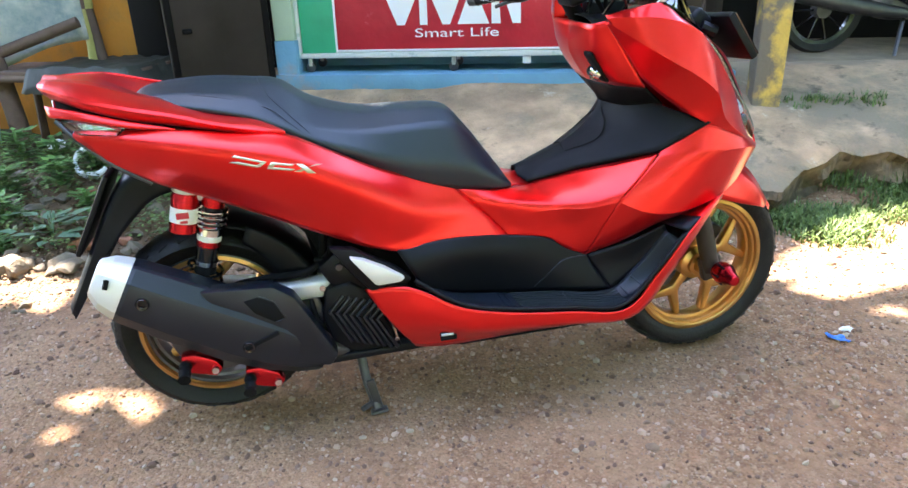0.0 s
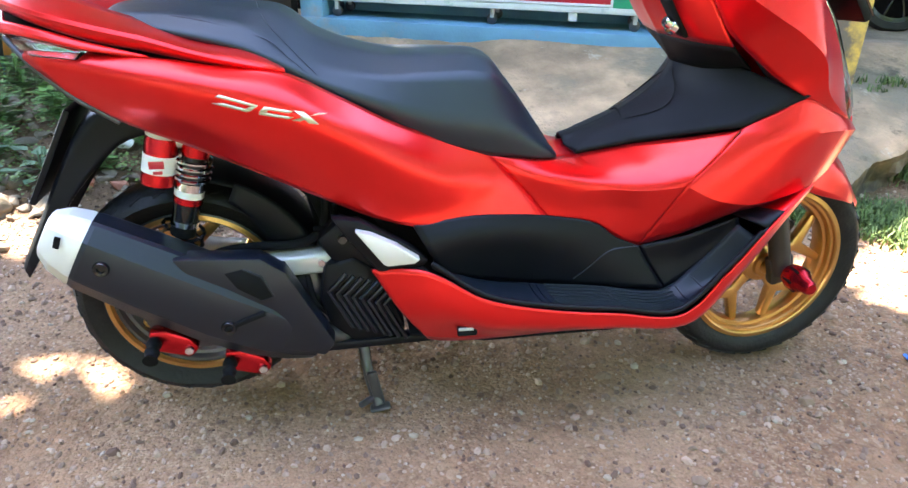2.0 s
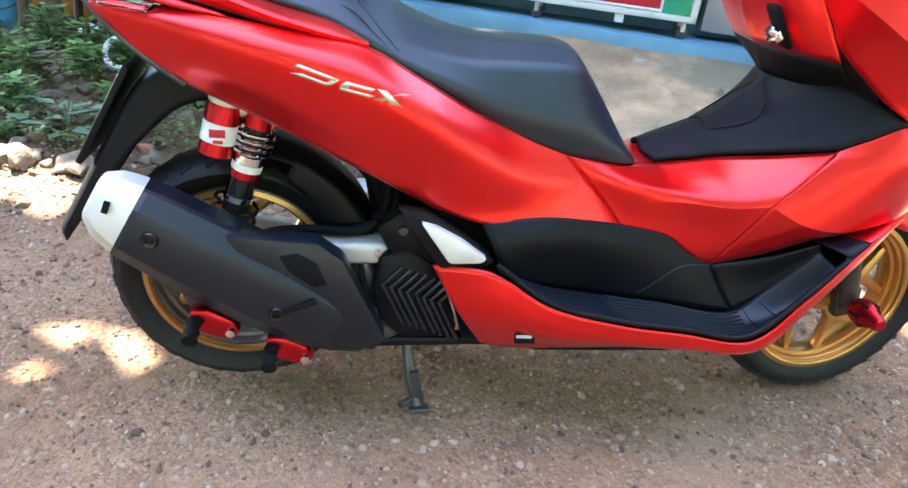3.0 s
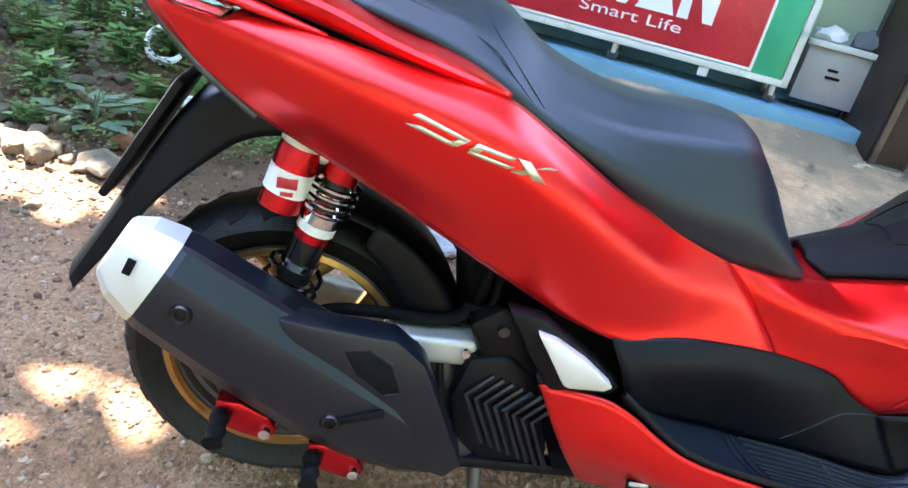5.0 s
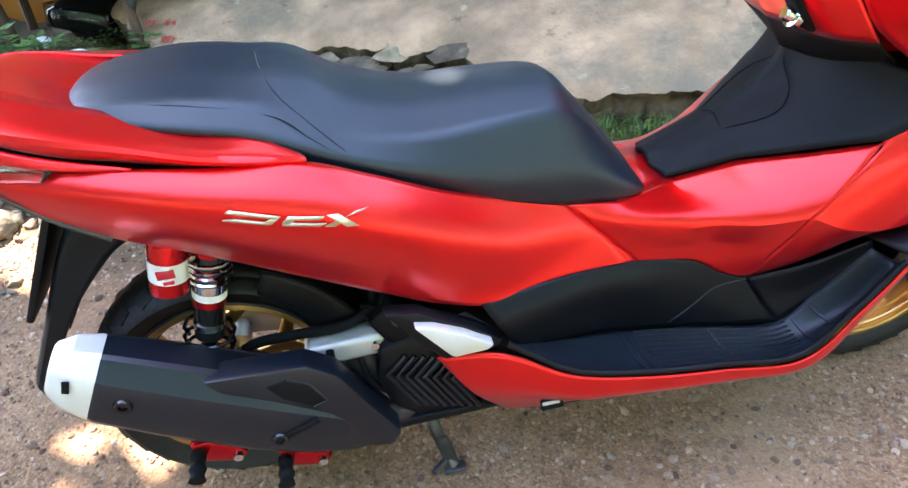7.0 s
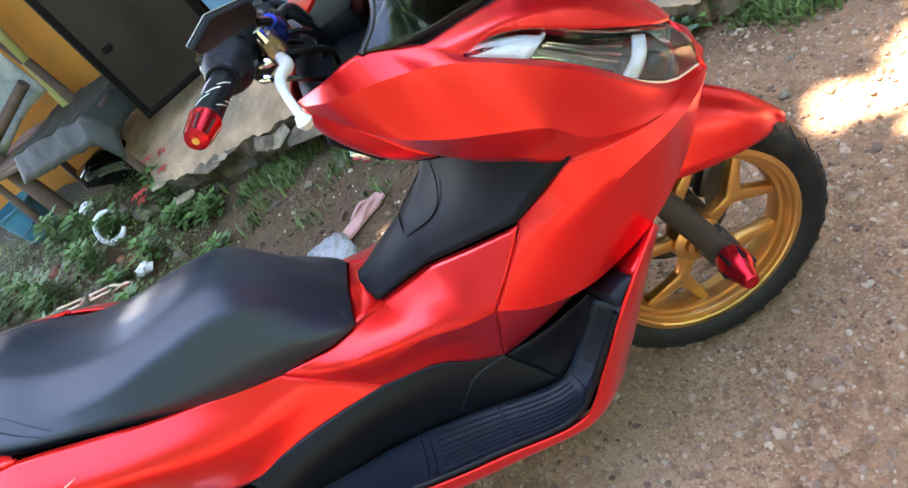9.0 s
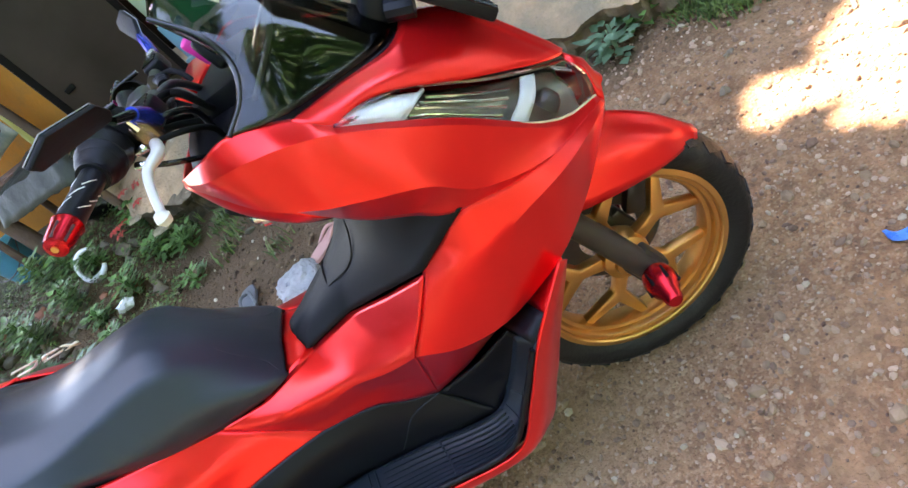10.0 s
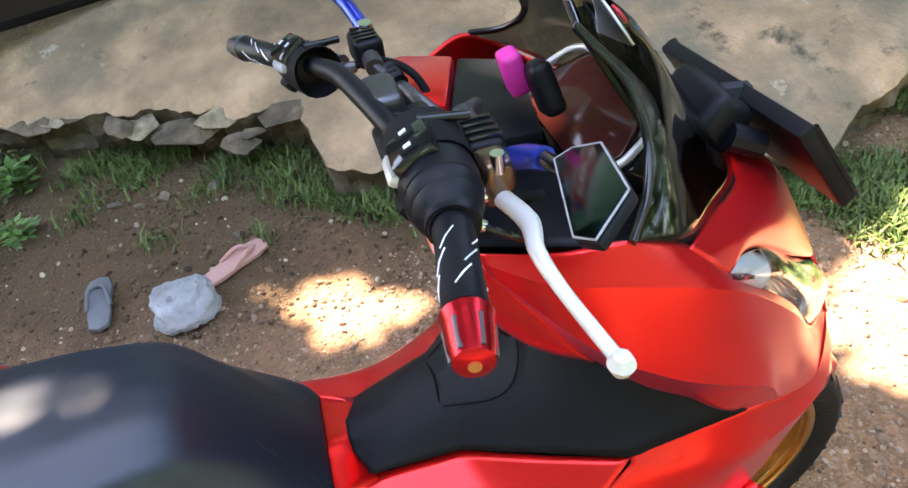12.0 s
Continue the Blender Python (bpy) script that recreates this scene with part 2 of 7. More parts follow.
SIGN_RED = material("sign_red_vinyl", (0.52, 0.02, 0.035), 0.3, 0.0, 0.12, 6, 0.5, 18, second=(0.70, 0.16, 0.18), second_scale=9, second_cut=(0.6, 0.75))
SIGN_GREEN = material("sign_green_vinyl", (0.015, 0.36, 0.18), 0.32, 0.0, 0.12, 6, 0.4, 18)
SIGN_WHITE = material("sign_white_vinyl", (0.82, 0.82, 0.80), 0.4, 0.0, 0.03, 6)
FRAME_W = material("chipped_white_frame", (0.62, 0.64, 0.58), 0.55, 0.0, 0.08, 8, 0.2, 40, second=(0.10, 0.30, 0.22), second_scale=7, second_cut=(0.55, 0.66))
DOOR = material("dark_brown_door", (0.030, 0.022, 0.018), 0.5, 0.0, 0.3, 4, 0.15, 30, spec=0.25)
# the door frame's own black; on doorway back and shed walls it paints shade
FRAME_SHADE_BLK = material("frame_and_shade_black", (0.006, 0.005, 0.005), 0.6, 0.0, 0.3, 5, spec=0.12)
ZINC = material("stained_metal_sheet", (0.36, 0.36, 0.34), 0.5, 0.4, 0.12, 5, 0.1, 20, second=(0.42, 0.22, 0.24), second_scale=2.5, second_cut=(0.58, 0.75))
PLASTIC_BAG = material("white_plastic_bag", (0.46, 0.47, 0.47), 0.28, 0.0, 0.22, 25, 0.8, 45)
SLIP_PINK = material("pink_rubber", (0.50, 0.27, 0.23), 0.7, 0.0, 0.12, 12)
SLIP_GREY = material("grey_rubber", (0.14, 0.15, 0.16), 0.75, 0.0, 0.15, 12)
BUCKET = material("blue_plastic_bucket", (0.06, 0.26, 0.36), 0.4, 0.0, 0.12, 6)
LITTER = material("blue_wrapper", (0.04, 0.20, 0.62), 0.35, 0.0, 0.2, 40)
FLOWER = material("red_petals", (0.62, 0.06, 0.04), 0.6, 0.0, 0.2, 20)
CLOTH = material("printed_sheet", (0.52, 0.52, 0.46), 0.8, 0.0, 0.1, 9, second=(0.25, 0.32, 0.32), second_scale=5)
BRICK = material("broken_brick", (0.33, 0.13, 0.075), 0.9, 0.0, 0.2, 10, 0.5, 60)
WOODPOST = material("weathered_post", (0.14, 0.085, 0.06), 0.85, 0.0, 0.25, 9, 0.6, 40)
BAMBOO = material("yellow_bamboo", (0.45, 0.40, 0.12), 0.6, 0.0, 0.15, 9)


PLASTIC_BAG.node_tree.nodes["Principled BSDF"].inputs["Transmission Weight"].default_value = 0.35


# ---- mesh tools ----
def thing(name, label, category, group="", kind="", at=(0, 0, 0)):
    ob = new(name)
    ob.location = at
    return tagged(ob, label, category, group, kind)


def to_mesh(name, bm, mat, angle=35.0):
    me = bpy.data.meshes.new(name)
    bmesh.ops.recalc_face_normals(bm, faces=bm.faces)
    bm.to_mesh(me)
    bm.free()
    me.materials.append(mat)
    for p in me.polygons:
        p.use_smooth = True
    me.set_sharp_from_angle(angle=radians(angle))
    return me


def part(name, bm, mat, parent=None, label="", angle=35.0):
    ob = new(name, to_mesh(name, bm, mat, angle))
    ob.parent = parent
    return tagged(ob, label) if label else ob


def spline(pts, n):
    """n points along a Catmull-Rom curve through pts."""
    p = [Vector(q) for q in pts]
    p = [p[0] * 2 - p[1]] + p + [p[-1] * 2 - p[-2]]
    out, k = [], len(p) - 3
    for i in range(n):
        s = i / (n - 1) * k
        a = min(int(s), k - 1)
        t = s - a
        p0, p1, p2, p3 = p[a:a + 4]
        out.append(0.5 * (2 * p1 + (p2 - p0) * t + (2 * p0 - 5 * p1 + 4 * p2 - p3) * t * t + (3 * p1 - p0 - 3 * p2 + p3) * t ** 3))
    return out


def grid(rows, close_u=False):
    bm = bmesh.new()
    v = [[bm.verts.new(p) for p in r] for r in rows]
    for a, b in zip(v, v[1:]):
        m = len(a)
        for i in range(m if close_u else m - 1):
            j = (i + 1) % m
            bm.faces.new((a[i], a[j], b[j], b[i]))
    return bm


def surface(rows, nu=40, nv=5, linear=()):
    """A smooth sheet through rows of points; between the rows named in linear the sheet runs straight, leaving a crease."""
    rows = [spline(r, nu) for r in rows]
    out = []
    cols = list(zip(*rows))
    k = len(rows)
    soft = [spline(c, (k - 1) * nv + 1) for c in cols]
    for j in range((k - 1) * nv + 1):
        a, t = min(j // nv, k - 2), 0
        t = j / nv - a
        if a in linear:
            out.append([c[a].lerp(c[a + 1], t) for c in cols])
        else:
            out.append([s[j] for s in soft])
    return out


def flip(rows):
    return [[Vector((p[0], -p[1], p[2])) for p in r] for r in rows]


def sheet(name, rows, mat, parent, label="", thick=0.005, angle=35.0):
    ob = part(name, grid(rows), mat, parent, label, angle)
    s = ob.modifiers.new("thickness", "SOLIDIFY")
    s.thickness, s.offset = thick, 0.0
    return ob


def pair(name, rows, mat, parent, label="", thick=0.005, angle=35.0):
    a = sheet(name, rows, mat, parent, label, thick, angle)
    b = sheet(name, flip(rows), mat, parent, label, thick, angle)
    return a, b


def tube_bm(pts, radius, seg=10, n=None, cap=True):
    pts = spline(pts, n) if n else [Vector(p) for p in pts]
    rad = radius if isinstance(radius, (list, tuple)) else [radius] * len(pts)
    if len(rad) != len(pts):
        rad = [np.interp(i / (len(pts) - 1), np.linspace(0, 1, len(rad)), rad) for i in range(len(pts))]
    rows, side = [], None
    for i, p in enumerate(pts):
        d = (pts[min(i + 1, len(pts) - 1)] - pts[max(i - 1, 0)]).normalized()
        if side is None:
            side = d.orthogonal().normalized()
        side = (side - d * side.dot(d)).normalized()
        up = d.cross(side)
        rows.append([p + (side * math.cos(a) + up * math.sin(a)) * rad[i] for a in np.linspace(0, 2 * math.pi, seg, endpoint=False)])
    bm = grid(rows, True)
    if cap:
        bm.verts.ensure_lookup_table()
        k = len(bm.verts)
        bm.faces.new(bm.verts[:seg])
        bm.faces.new(bm.verts[k - seg:])
    return bm


def tube(name, pts, radius, mat, parent=None, label="", seg=10, n=None):
    return part(name, tube_bm(pts, radius, seg, n), mat, parent, label, 50)


def lathe_bm(profile, m, seg=48, closed=False):
    """Turns a profile of (radius, along) about the local z axis, set in place by the matrix m."""
    rows = [[m @ Vector((r * math.cos(a), r * math.sin(a), h)) for a in np.linspace(0, 2 * math.pi, seg, endpoint=False)] for r, h in profile]
    if closed:
        rows.append(rows[0])
    bm = grid(rows, True)
    if closed:
        bmesh.ops.remove_doubles(bm, verts=bm.verts, dist=1e-6)
    return bm


def box_bm(size, m=None, bevel=0.004, seg=2):
    bm = bmesh.new()
    bmesh.ops.create_cube(bm, size=1.0)
    for v in bm.verts:
        v.co = Vector((v.co.x * size[0], v.co.y * size[1], v.co.z * size[2]))
    if bevel:
        bmesh.ops.bevel(bm, geom=list(bm.edges), offset=bevel, segments=seg, profile=0.5, affect="EDGES")
    if m is not None:
        bmesh.ops.transform(bm, matrix=m, verts=bm.verts)
    return bm


def prism_bm(outline, m, depth, bevel=0.003):
    """An outline of (x, y) raised to a solid of the given depth along local z."""
    bm = bmesh.new()
    f = bm.faces.new([bm.verts.new((x, y, -depth / 2)) for x, y in outline])
    r = bmesh.ops.extrude_face_region(bm, geom=[f])
    bmesh.ops.translate(bm, vec=(0, 0, depth), verts=[g for g in r["geom"] if isinstance(g, bmesh.types.BMVert)])
    if bevel:
        bmesh.ops.bevel(bm, geom=list(bm.edges), offset=bevel, segments=2, profile=0.5, affect="EDGES")
    bmesh.ops.transform(bm, matrix=m, verts=bm.verts)
    return bm


SIDE = Matrix(((1, 0, 0, 0), (0, 0, 1, 0), (0, 1, 0, 0), (0, 0, 0, 1)))    # (x, z) outlines, depth along y


def side_plate(name, outline, y, depth, mat, parent, label="", bevel=0.004):
    return part(name, prism_bm(outline, Matrix.Translation((0, y, 0)) @ SIDE, depth, bevel), mat, parent, label, 40)


def join_bm(parts):
    out = bmesh.new()
    for b in parts:
        me = bpy.data.meshes.new("tmp")
        b.to_mesh(me)
        b.free()
        out.from_mesh(me)
        bpy.data.meshes.remove(me)
    return out


# ---- scooter ----
scooter = thing("scooter", "satin red maxi scooter with gold wheels parked on its centre stand", "scooter")
REAR, FRONT = Vector((0.025, 0, 0.275)), Vector((1.315, 0, 0.256))


def dense(pts, k=6):
    """The straight runs between pts, cut into k steps each, so that their corners stay."""
    p = [Vector(q) for q in pts]
    return [a.lerp(b, i / k) for a, b in zip(p, p[1:]) for i in range(k)] + [p[-1]]


def seam_line(name, pts, parent, mat=None, r=0.0022, n=24, label=""):
    return tube(name, pts, r, mat or DARK, parent, label, 6, n)


def wheel(name, centre, radius, rim, width, turn, parent, label, lugs, barrel=None):
    m = Matrix.Translation(centre) @ Matrix.Rotation(turn, 4, "Z") @ Matrix.Rotation(radians(90), 4, "X")
    w = new(name)
    w.parent = parent
    tagged(w, label)
    h = width / 2
    prof = [(rim, -h * 0.62), (rim + 0.012, -h * 0.80), (rim + (radius - rim) * 0.55, -h), (radius - 0.016, -h * 0.86),
            (radius - 0.004, -h * 0.48), (radius, 0), (radius - 0.004, h * 0.48), (radius - 0.016, h * 0.86),
            (rim + (radius - rim) * 0.55, h), (rim + 0.012, h * 0.80), (rim, h * 0.62)]
    tyre = part("tyre", lathe_bm(prof, m, 72), TYRE, w, "dusty black road tyre", 60)
    # tread blocks stand a little proud of the carcass
    blocks = []
    for i in range(lugs):
        for s in (-1, 1):
            a = 2 * math.pi * (i + (0.5 if s > 0 else 0)) / lugs
            q = m @ Matrix.Rotation(a, 4, "Z") @ Matrix.Translation((radius - 0.0110, 0, s * h * 0.66)) @ Matrix.Rotation(-s * radians(27), 4, "Y") @ Matrix.Rotation(s * radians(24), 4, "X")
            blocks.append(box_bm((0.0058, 0.024, h * 0.42), q, 0))
    t = part("tread", join_bm(blocks), TYRE, tyre)
    tagged(t, kind="stuff")
    # stepped rim: outer lip, groove, inner step and deep barrel
    side = [(rim + 0.006, 0.76), (rim - 0.004, 0.79), (rim - 0.007, 0.74), (rim - 0.0075, 0.62), (rim - 0.0135, 0.60), (rim - 0.0155, 0.54), (rim - 0.016, 0.36), (rim - 0.023, 0.33), (rim - 0.026, 0.16)]
    ring = [(r, -h * k) for r, k in side] + [(r, h * k) for r, k in side[::-1]] + [(rim - 0.002, h * 0.3), (rim - 0.002, -h * 0.3)]
    rm = part("rim", lathe_bm(ring, m, 72, True), barrel or GOLD, w, "dark alloy rim with thin gold lips" if barrel else "gold alloy rim", 30)
    if barrel:
        for s in (-1, 1):
            lip = [(rim + 0.003, s * h * 0.80), (rim - 0.006, s * h * 0.83), (rim - 0.0095, s * h * 0.76), (rim - 0.0095, s * h * 0.68), (rim - 0.006, s * h * 0.66)]
            part("lip", lathe_bm(lip, m, 72, True), GOLD, rm, "thin gold lip", 30)
    hub = [(0.0, 0.056), (0.014, 0.056), (0.018, 0.050), (0.0185, 0.040), (0.028, 0.038), (0.031, 0.030), (0.046, 0.022), (0.050, 0.0), (0.046, -0.02), (0.03, -0.045), (0, -0.045)]
    part("hub", lathe_bm(hub, m, 32), GOLD, w)
    # five stems, each forking to two thin arms that meet the rim
    end, spread_a = rim - 0.022, radians(22)
    for k in range(5):
        q = m @ Matrix.Rotation(2 * math.pi * k / 5 + 0.35, 4, "Z")
        joint = Vector((0.097, 0))
        tip = Vector((end * math.cos(spread_a), end * math.sin(spread_a)))
        nrm = (tip - joint).orthogonal().normalized()
        lo, hi = tip - nrm * 0.0085, tip + nrm * 0.0085
        outer, inner_ = (lo, hi) if lo.y > hi.y else (hi, lo)
        half_out = [(0.036, 0.0165), (0.066, 0.0125), (0.090, 0.0125), tuple(outer), tuple(inner_)]
        out = [(x, -y) for x, y in half_out] + [(0.116, 0.0)] + half_out[::-1]
        part("spoke", prism_bm(out, q, 0.024, 0.005), GOLD, w, "", 40)
    return w


front_wheel = wheel("front_wheel", FRONT, 0.256, 0.189, 0.112, radians(3), scooter, "front wheel with five forked gold spokes", 34)
wheel("rear_wheel", REAR, 0.243, 0.176, 0.130, 0, scooter, "rear wheel with gold spokes and a dark rim", 30, STEEL)
mF = Matrix.Translation(FRONT) @ Matrix.Rotation(radians(90), 4, "X")
part("brake_disc", lathe_bm([(0.062, -0.072), (0.110, -0.072), (0.110, -0.068), (0.062, -0.068)], mF, 48, True), STEEL, front_wheel)

# fork legs, axle slider
for s in (-1, 1):
    leg = tube("fork_leg", [(1.335, s * 0.098, 0.255), (1.30, s * 0.098, 0.375), (1.24, s * 0.098, 0.56)], [0.024, 0.024, 0.021], FORK, scooter, "dark grey fork tube", 18, 10)
    part("axle_lug", box_bm((0.06, 0.03, 0.07), Matrix.Translation((1.335, s * 0.092, 0.262)) @ Matrix.Rotation(radians(-15), 4, "Y"), 0.008), FORK, leg)
    mk = Matrix.Translation((1.338, s * 0.122, 0.266)) @ Matrix.Rotation(radians(90 * -s), 4, "X")
    part("axle_slider", lathe_bm([(0, 0.085), (0.012, 0.085), (0.016, 0.078), (0.018, 0.062), (0.026, 0.05), (0.030, 0.026), (0.026, 0.010), (0.012, 0.004), (0.012, -0.02), (0, -0.02)][::-1], mk, 24), RED_DARK, leg, "red metal crash slider")
    for a in range(6):
        part("slider_flute", box_bm((0.006, 0.006, 0.03), mk @ Matrix.Rotation(a * math.pi / 3, 4, "Z") @ Matrix.Translation((0.027, 0, 0.035)), 0.002), DARK, leg) if s < 0 else None
part("brake_caliper", box_bm((0.05, 0.035, 0.08), Matrix.Translation((1.40, 0.095, 0.30)) @ Matrix.Rotation(radians(30), 4, "Y"), 0.01), STEEL, scooter)

# front fender
fend_c = [(1.235, 0, 0.60), (1.33, 0, 0.590), (1.41, 0, 0.552), (1.48, 0, 0.488), (1.535, 0, 0.405)]
fend_m = [(1.235, -0.082, 0.585), (1.325, -0.084, 0.56), (1.405, -0.082, 0.52), (1.475, -0.07, 0.462), (1.534, -0.03, 0.402)]
fend_e = [(1.225, -0.118, 0.505), (1.30, -0.120, 0.476), (1.385, -0.112, 0.448), (1.462, -0.092, 0.424), (1.528, -0.045, 0.392)]
half = surface([fend_c, fend_m, fend_e], 30, 6)
full = [list(r) for r in flip(half)[::-1]] + half[1:]
sheet("front_fender", full, RED, scooter, "red front mudguard over the wheel", 0.004)

# rear side cover with the badge
rear_side = surface([
    [(-0.166, -0.149, 0.778), (0.024, -0.20, 0.776), (0.13, -0.21, 0.764), (0.231, -0.205, 0.753), (0.324, -0.19, 0.707), (0.416, -0.175, 0.657), (0.506, -0.158, 0.619), (0.61, -0.147, 0.578)],
    [(-0.172, -0.150, 0.769), (0.02, -0.226, 0.748), (0.13, -0.248, 0.732), (0.231, -0.256, 0.708), (0.33, -0.248, 0.662), (0.43, -0.222, 0.607), (0.53, -0.188, 0.562), (0.645, -0.153, 0.545)],
    [(-0.158, -0.154, 0.754), (0.01, -0.210, 0.702), (0.12, -0.229, 0.670), (0.23, -0.237, 0.632), (0.34, -0.234, 0.585), (0.45, -0.220, 0.537), (0.56, -0.189, 0.510), (0.685, -0.158, 0.503)],
    [(-0.114, -0.160, 0.714), (-0.04, -0.165, 0.667), (0.06, -0.175, 0.626), (0.16, -0.190, 0.585), (0.296, -0.203, 0.524), (0.40, -0.213, 0.482), (0.50, -0.212, 0.463), (0.729, -0.162, 0.454)]], 48, 8)
pair("rear_side_cover", rear_side, RED, scooter, "red rear side cover")

# tail rail and deck
rail_in = [(-0.232, -0.055, 0.868), (-0.14, -0.10, 0.864), (-0.05, -0.12, 0.840), (0.03, -0.14, 0.818), (0.10, -0.160, 0.796), (0.17, -0.172, 0.783), (0.234, -0.196, 0.758)]
rail_out = [(-0.236, -0.080, 0.858), (-0.14, -0.158, 0.840), (-0.05, -0.188, 0.822), (0.03, -0.203, 0.806), (0.10, -0.213, 0.787), (0.17, -0.214, 0.771), (0.240, -0.205, 0.755)]
rail_low = [(-0.215, -0.085, 0.836), (-0.14, -0.148, 0.820), (-0.06, -0.176, 0.800), (0.02, -0.192, 0.787), (0.10, -0.203, 0.772), (0.17, -0.207, 0.762), (0.240, -0.201, 0.751)]
pair("tail_rail", surface([rail_in, rail_out, rail_low], 40, 5), RED, scooter, "red grab rail beside the seat", 0.006, 28)
deck = [spline(r, 16) for r in ([(-0.235, y, z) for y, z in ((-0.056, 0.867), (0, 0.874), (0.056, 0.867))], [(-0.14, y, z) for y, z in ((-0.101, 0.863), (0, 0.866), (0.101, 0.863))],
                                [(-0.06, y, z) for y, z in ((-0.119, 0.839), (0, 0.822), (0.119, 0.839))], [(0.0, y, z) for y, z in ((-0.13, 0.820), (0, 0.80), (0.13, 0.820))])]
sheet("tail_deck", deck, RED, scooter, "red tail top behind the seat")
tailback = [spline(r, 12) for r in ([(-0.213, y, z) for y, z in ((-0.085, 0.836), (0, 0.842), (0.085, 0.836))], [(-0.205, y, z) for y, z in ((-0.12, 0.80), (0, 0.80), (0.12, 0.80))],
                                    [(-0.165, y, z) for y, z in ((-0.135, 0.762), (0, 0.755), (0.135, 0.762))], [(-0.115, y, z) for y, z in ((-0.13, 0.70), (0, 0.69), (0.13, 0.70))])]
sheet("tail_light", tailback, TAILRED, scooter, "smoked red tail light")
for s in (-1, 1):
    rows = [[(-0.205, s * 0.122, 0.800), (-0.15, s * 0.158, 0.797), (-0.065, s * 0.187, 0.782)], [(-0.175, s * 0.142, 0.775), (-0.14, s * 0.172, 0.772), (-0.082, s * 0.186, 0.770)]]
    sheet("turn_signal", surface(rows, 14, 4), LENS, scooter, "clear rear indicator lens", 0.006)
    rows = [[(p[0] + 0.012, p[1] - s * 0.014, p[2]) for p in r] for r in rows]
    sheet("indicator_backing", surface(rows, 10, 4), REFLECTOR, scooter, "", 0.003)
    tube("tail_trim", [(-0.205, s * 0.125, 0.796), (-0.16, s * 0.150, 0.752), (-0.10, s * 0.160, 0.700), (-0.04, s * 0.164, 0.662)], 0.005, STEEL, scooter, "bright edge strip", 8, 14)
    rows = [[(-0.205, s * 0.10, 0.832), (-0.06, s * 0.155, 0.80), (0.10, s * 0.18, 0.775), (0.22, s * 0.185, 0.752)], [(-0.20, s * 0.11, 0.795), (-0.06, s * 0.155, 0.775), (0.10, s * 0.18, 0.762), (0.22, s * 0.185, 0.745)]]
    sheet("rail_recess", surface(rows, 16, 3), DARK, scooter, "", 0.003)

for s in (-1, 1):
    rows = [[(-0.226, s * 0.098, 0.822), (-0.15, s * 0.150, 0.815), (-0.065, s * 0.181, 0.797), (0.03, s * 0.201, 0.7775)], [(-0.216, s * 0.119, 0.803), (-0.15, s * 0.161, 0.800), (-0.065, s * 0.190, 0.786), (0.03, s * 0.203, 0.7755)]]
    sheet("tail_strip", surface(rows, 24, 3), RED, scooter, "red strip above the indicator", 0.006)

# dark inner body that closes the gaps between the covers
core = []
for x, w, lo, hi in ((-0.12, 0.12, 0.70, 0.80), (0.05, 0.15, 0.63, 0.79), (0.20, 0.165, 0.56, 0.73), (0.38, 0.165, 0.46, 0.66), (0.52, 0.14, 0.30, 0.60), (0.70, 0.12, 0.27, 0.55),
                     (0.95, 0.13, 0.27, 0.52), (1.10, 0.15, 0.36, 0.56), (1.20, 0.15, 0.50, 0.66), (1.30, 0.11, 0.55, 0.66)):
    core.append([(x, w * c, lo + (hi - lo) * k) for c, k in ((-1, 0.08), (-1, 0.92), (-0.9, 1), (0.9, 1), (1, 0.92), (1, 0.08), (0.9, 0), (-0.9, 0))])
bm = grid([[Vector(p) for p in r] for r in core], True)
bm.verts.ensure_lookup_table()
bm.faces.new(bm.verts[:8]), bm.faces.new(bm.verts[-8:])
part("inner_body", bm, DARK, scooter, "black inner frame and tank")
part("inner_fender", box_bm((0.22, 0.16, 0.26), Matrix.Translation((0.375, 0, 0.435)) @ Matrix.Rotation(radians(-12), 4, "Y"), 0.04, 3), DARK, scooter, "black inner fender ahead of the wheel")

# seat
SECT = ((-0.068, 0.822, 0.070, 0.815, 0.078, 0.806, 0.072, 0.800), (-0.035, 0.840, 0.112, 0.831, 0.126, 0.818, 0.120, 0.808), (0.07, 0.848, 0.140, 0.834, 0.168, 0.812, 0.165, 0.801),
        (0.17, 0.843, 0.146, 0.818, 0.176, 0.790, 0.172, 0.776), (0.235, 0.836, 0.146, 0.790, 0.180, 0.764, 0.180, 0.742), (0.30, 0.795, 0.152, 0.750, 0.176, 0.728, 0.173, 0.708),
        (0.40, 0.765, 0.146, 0.730, 0.172, 0.690, 0.166, 0.660), (0.50, 0.762, 0.138, 0.731, 0.168, 0.660, 0.160, 0.612), (0.60, 0.756, 0.120, 0.726, 0.155, 0.645, 0.149, 0.580),
        (0.652, 0.707, 0.104, 0.688, 0.145, 0.630, 0.142, 0.572))
SECT2 = ((0.70, 0.645, 0.090, 0.632, 0.135, 0.602, 0.138, 0.567), (0.735, 0.597, 0.075, 0.590, 0.122, 0.580, 0.128, 0.564), (0.752, 0.572, 0.062, 0.569, 0.105, 0.566, 0.112, 0.559))
lines = [[] for _ in range(9)]
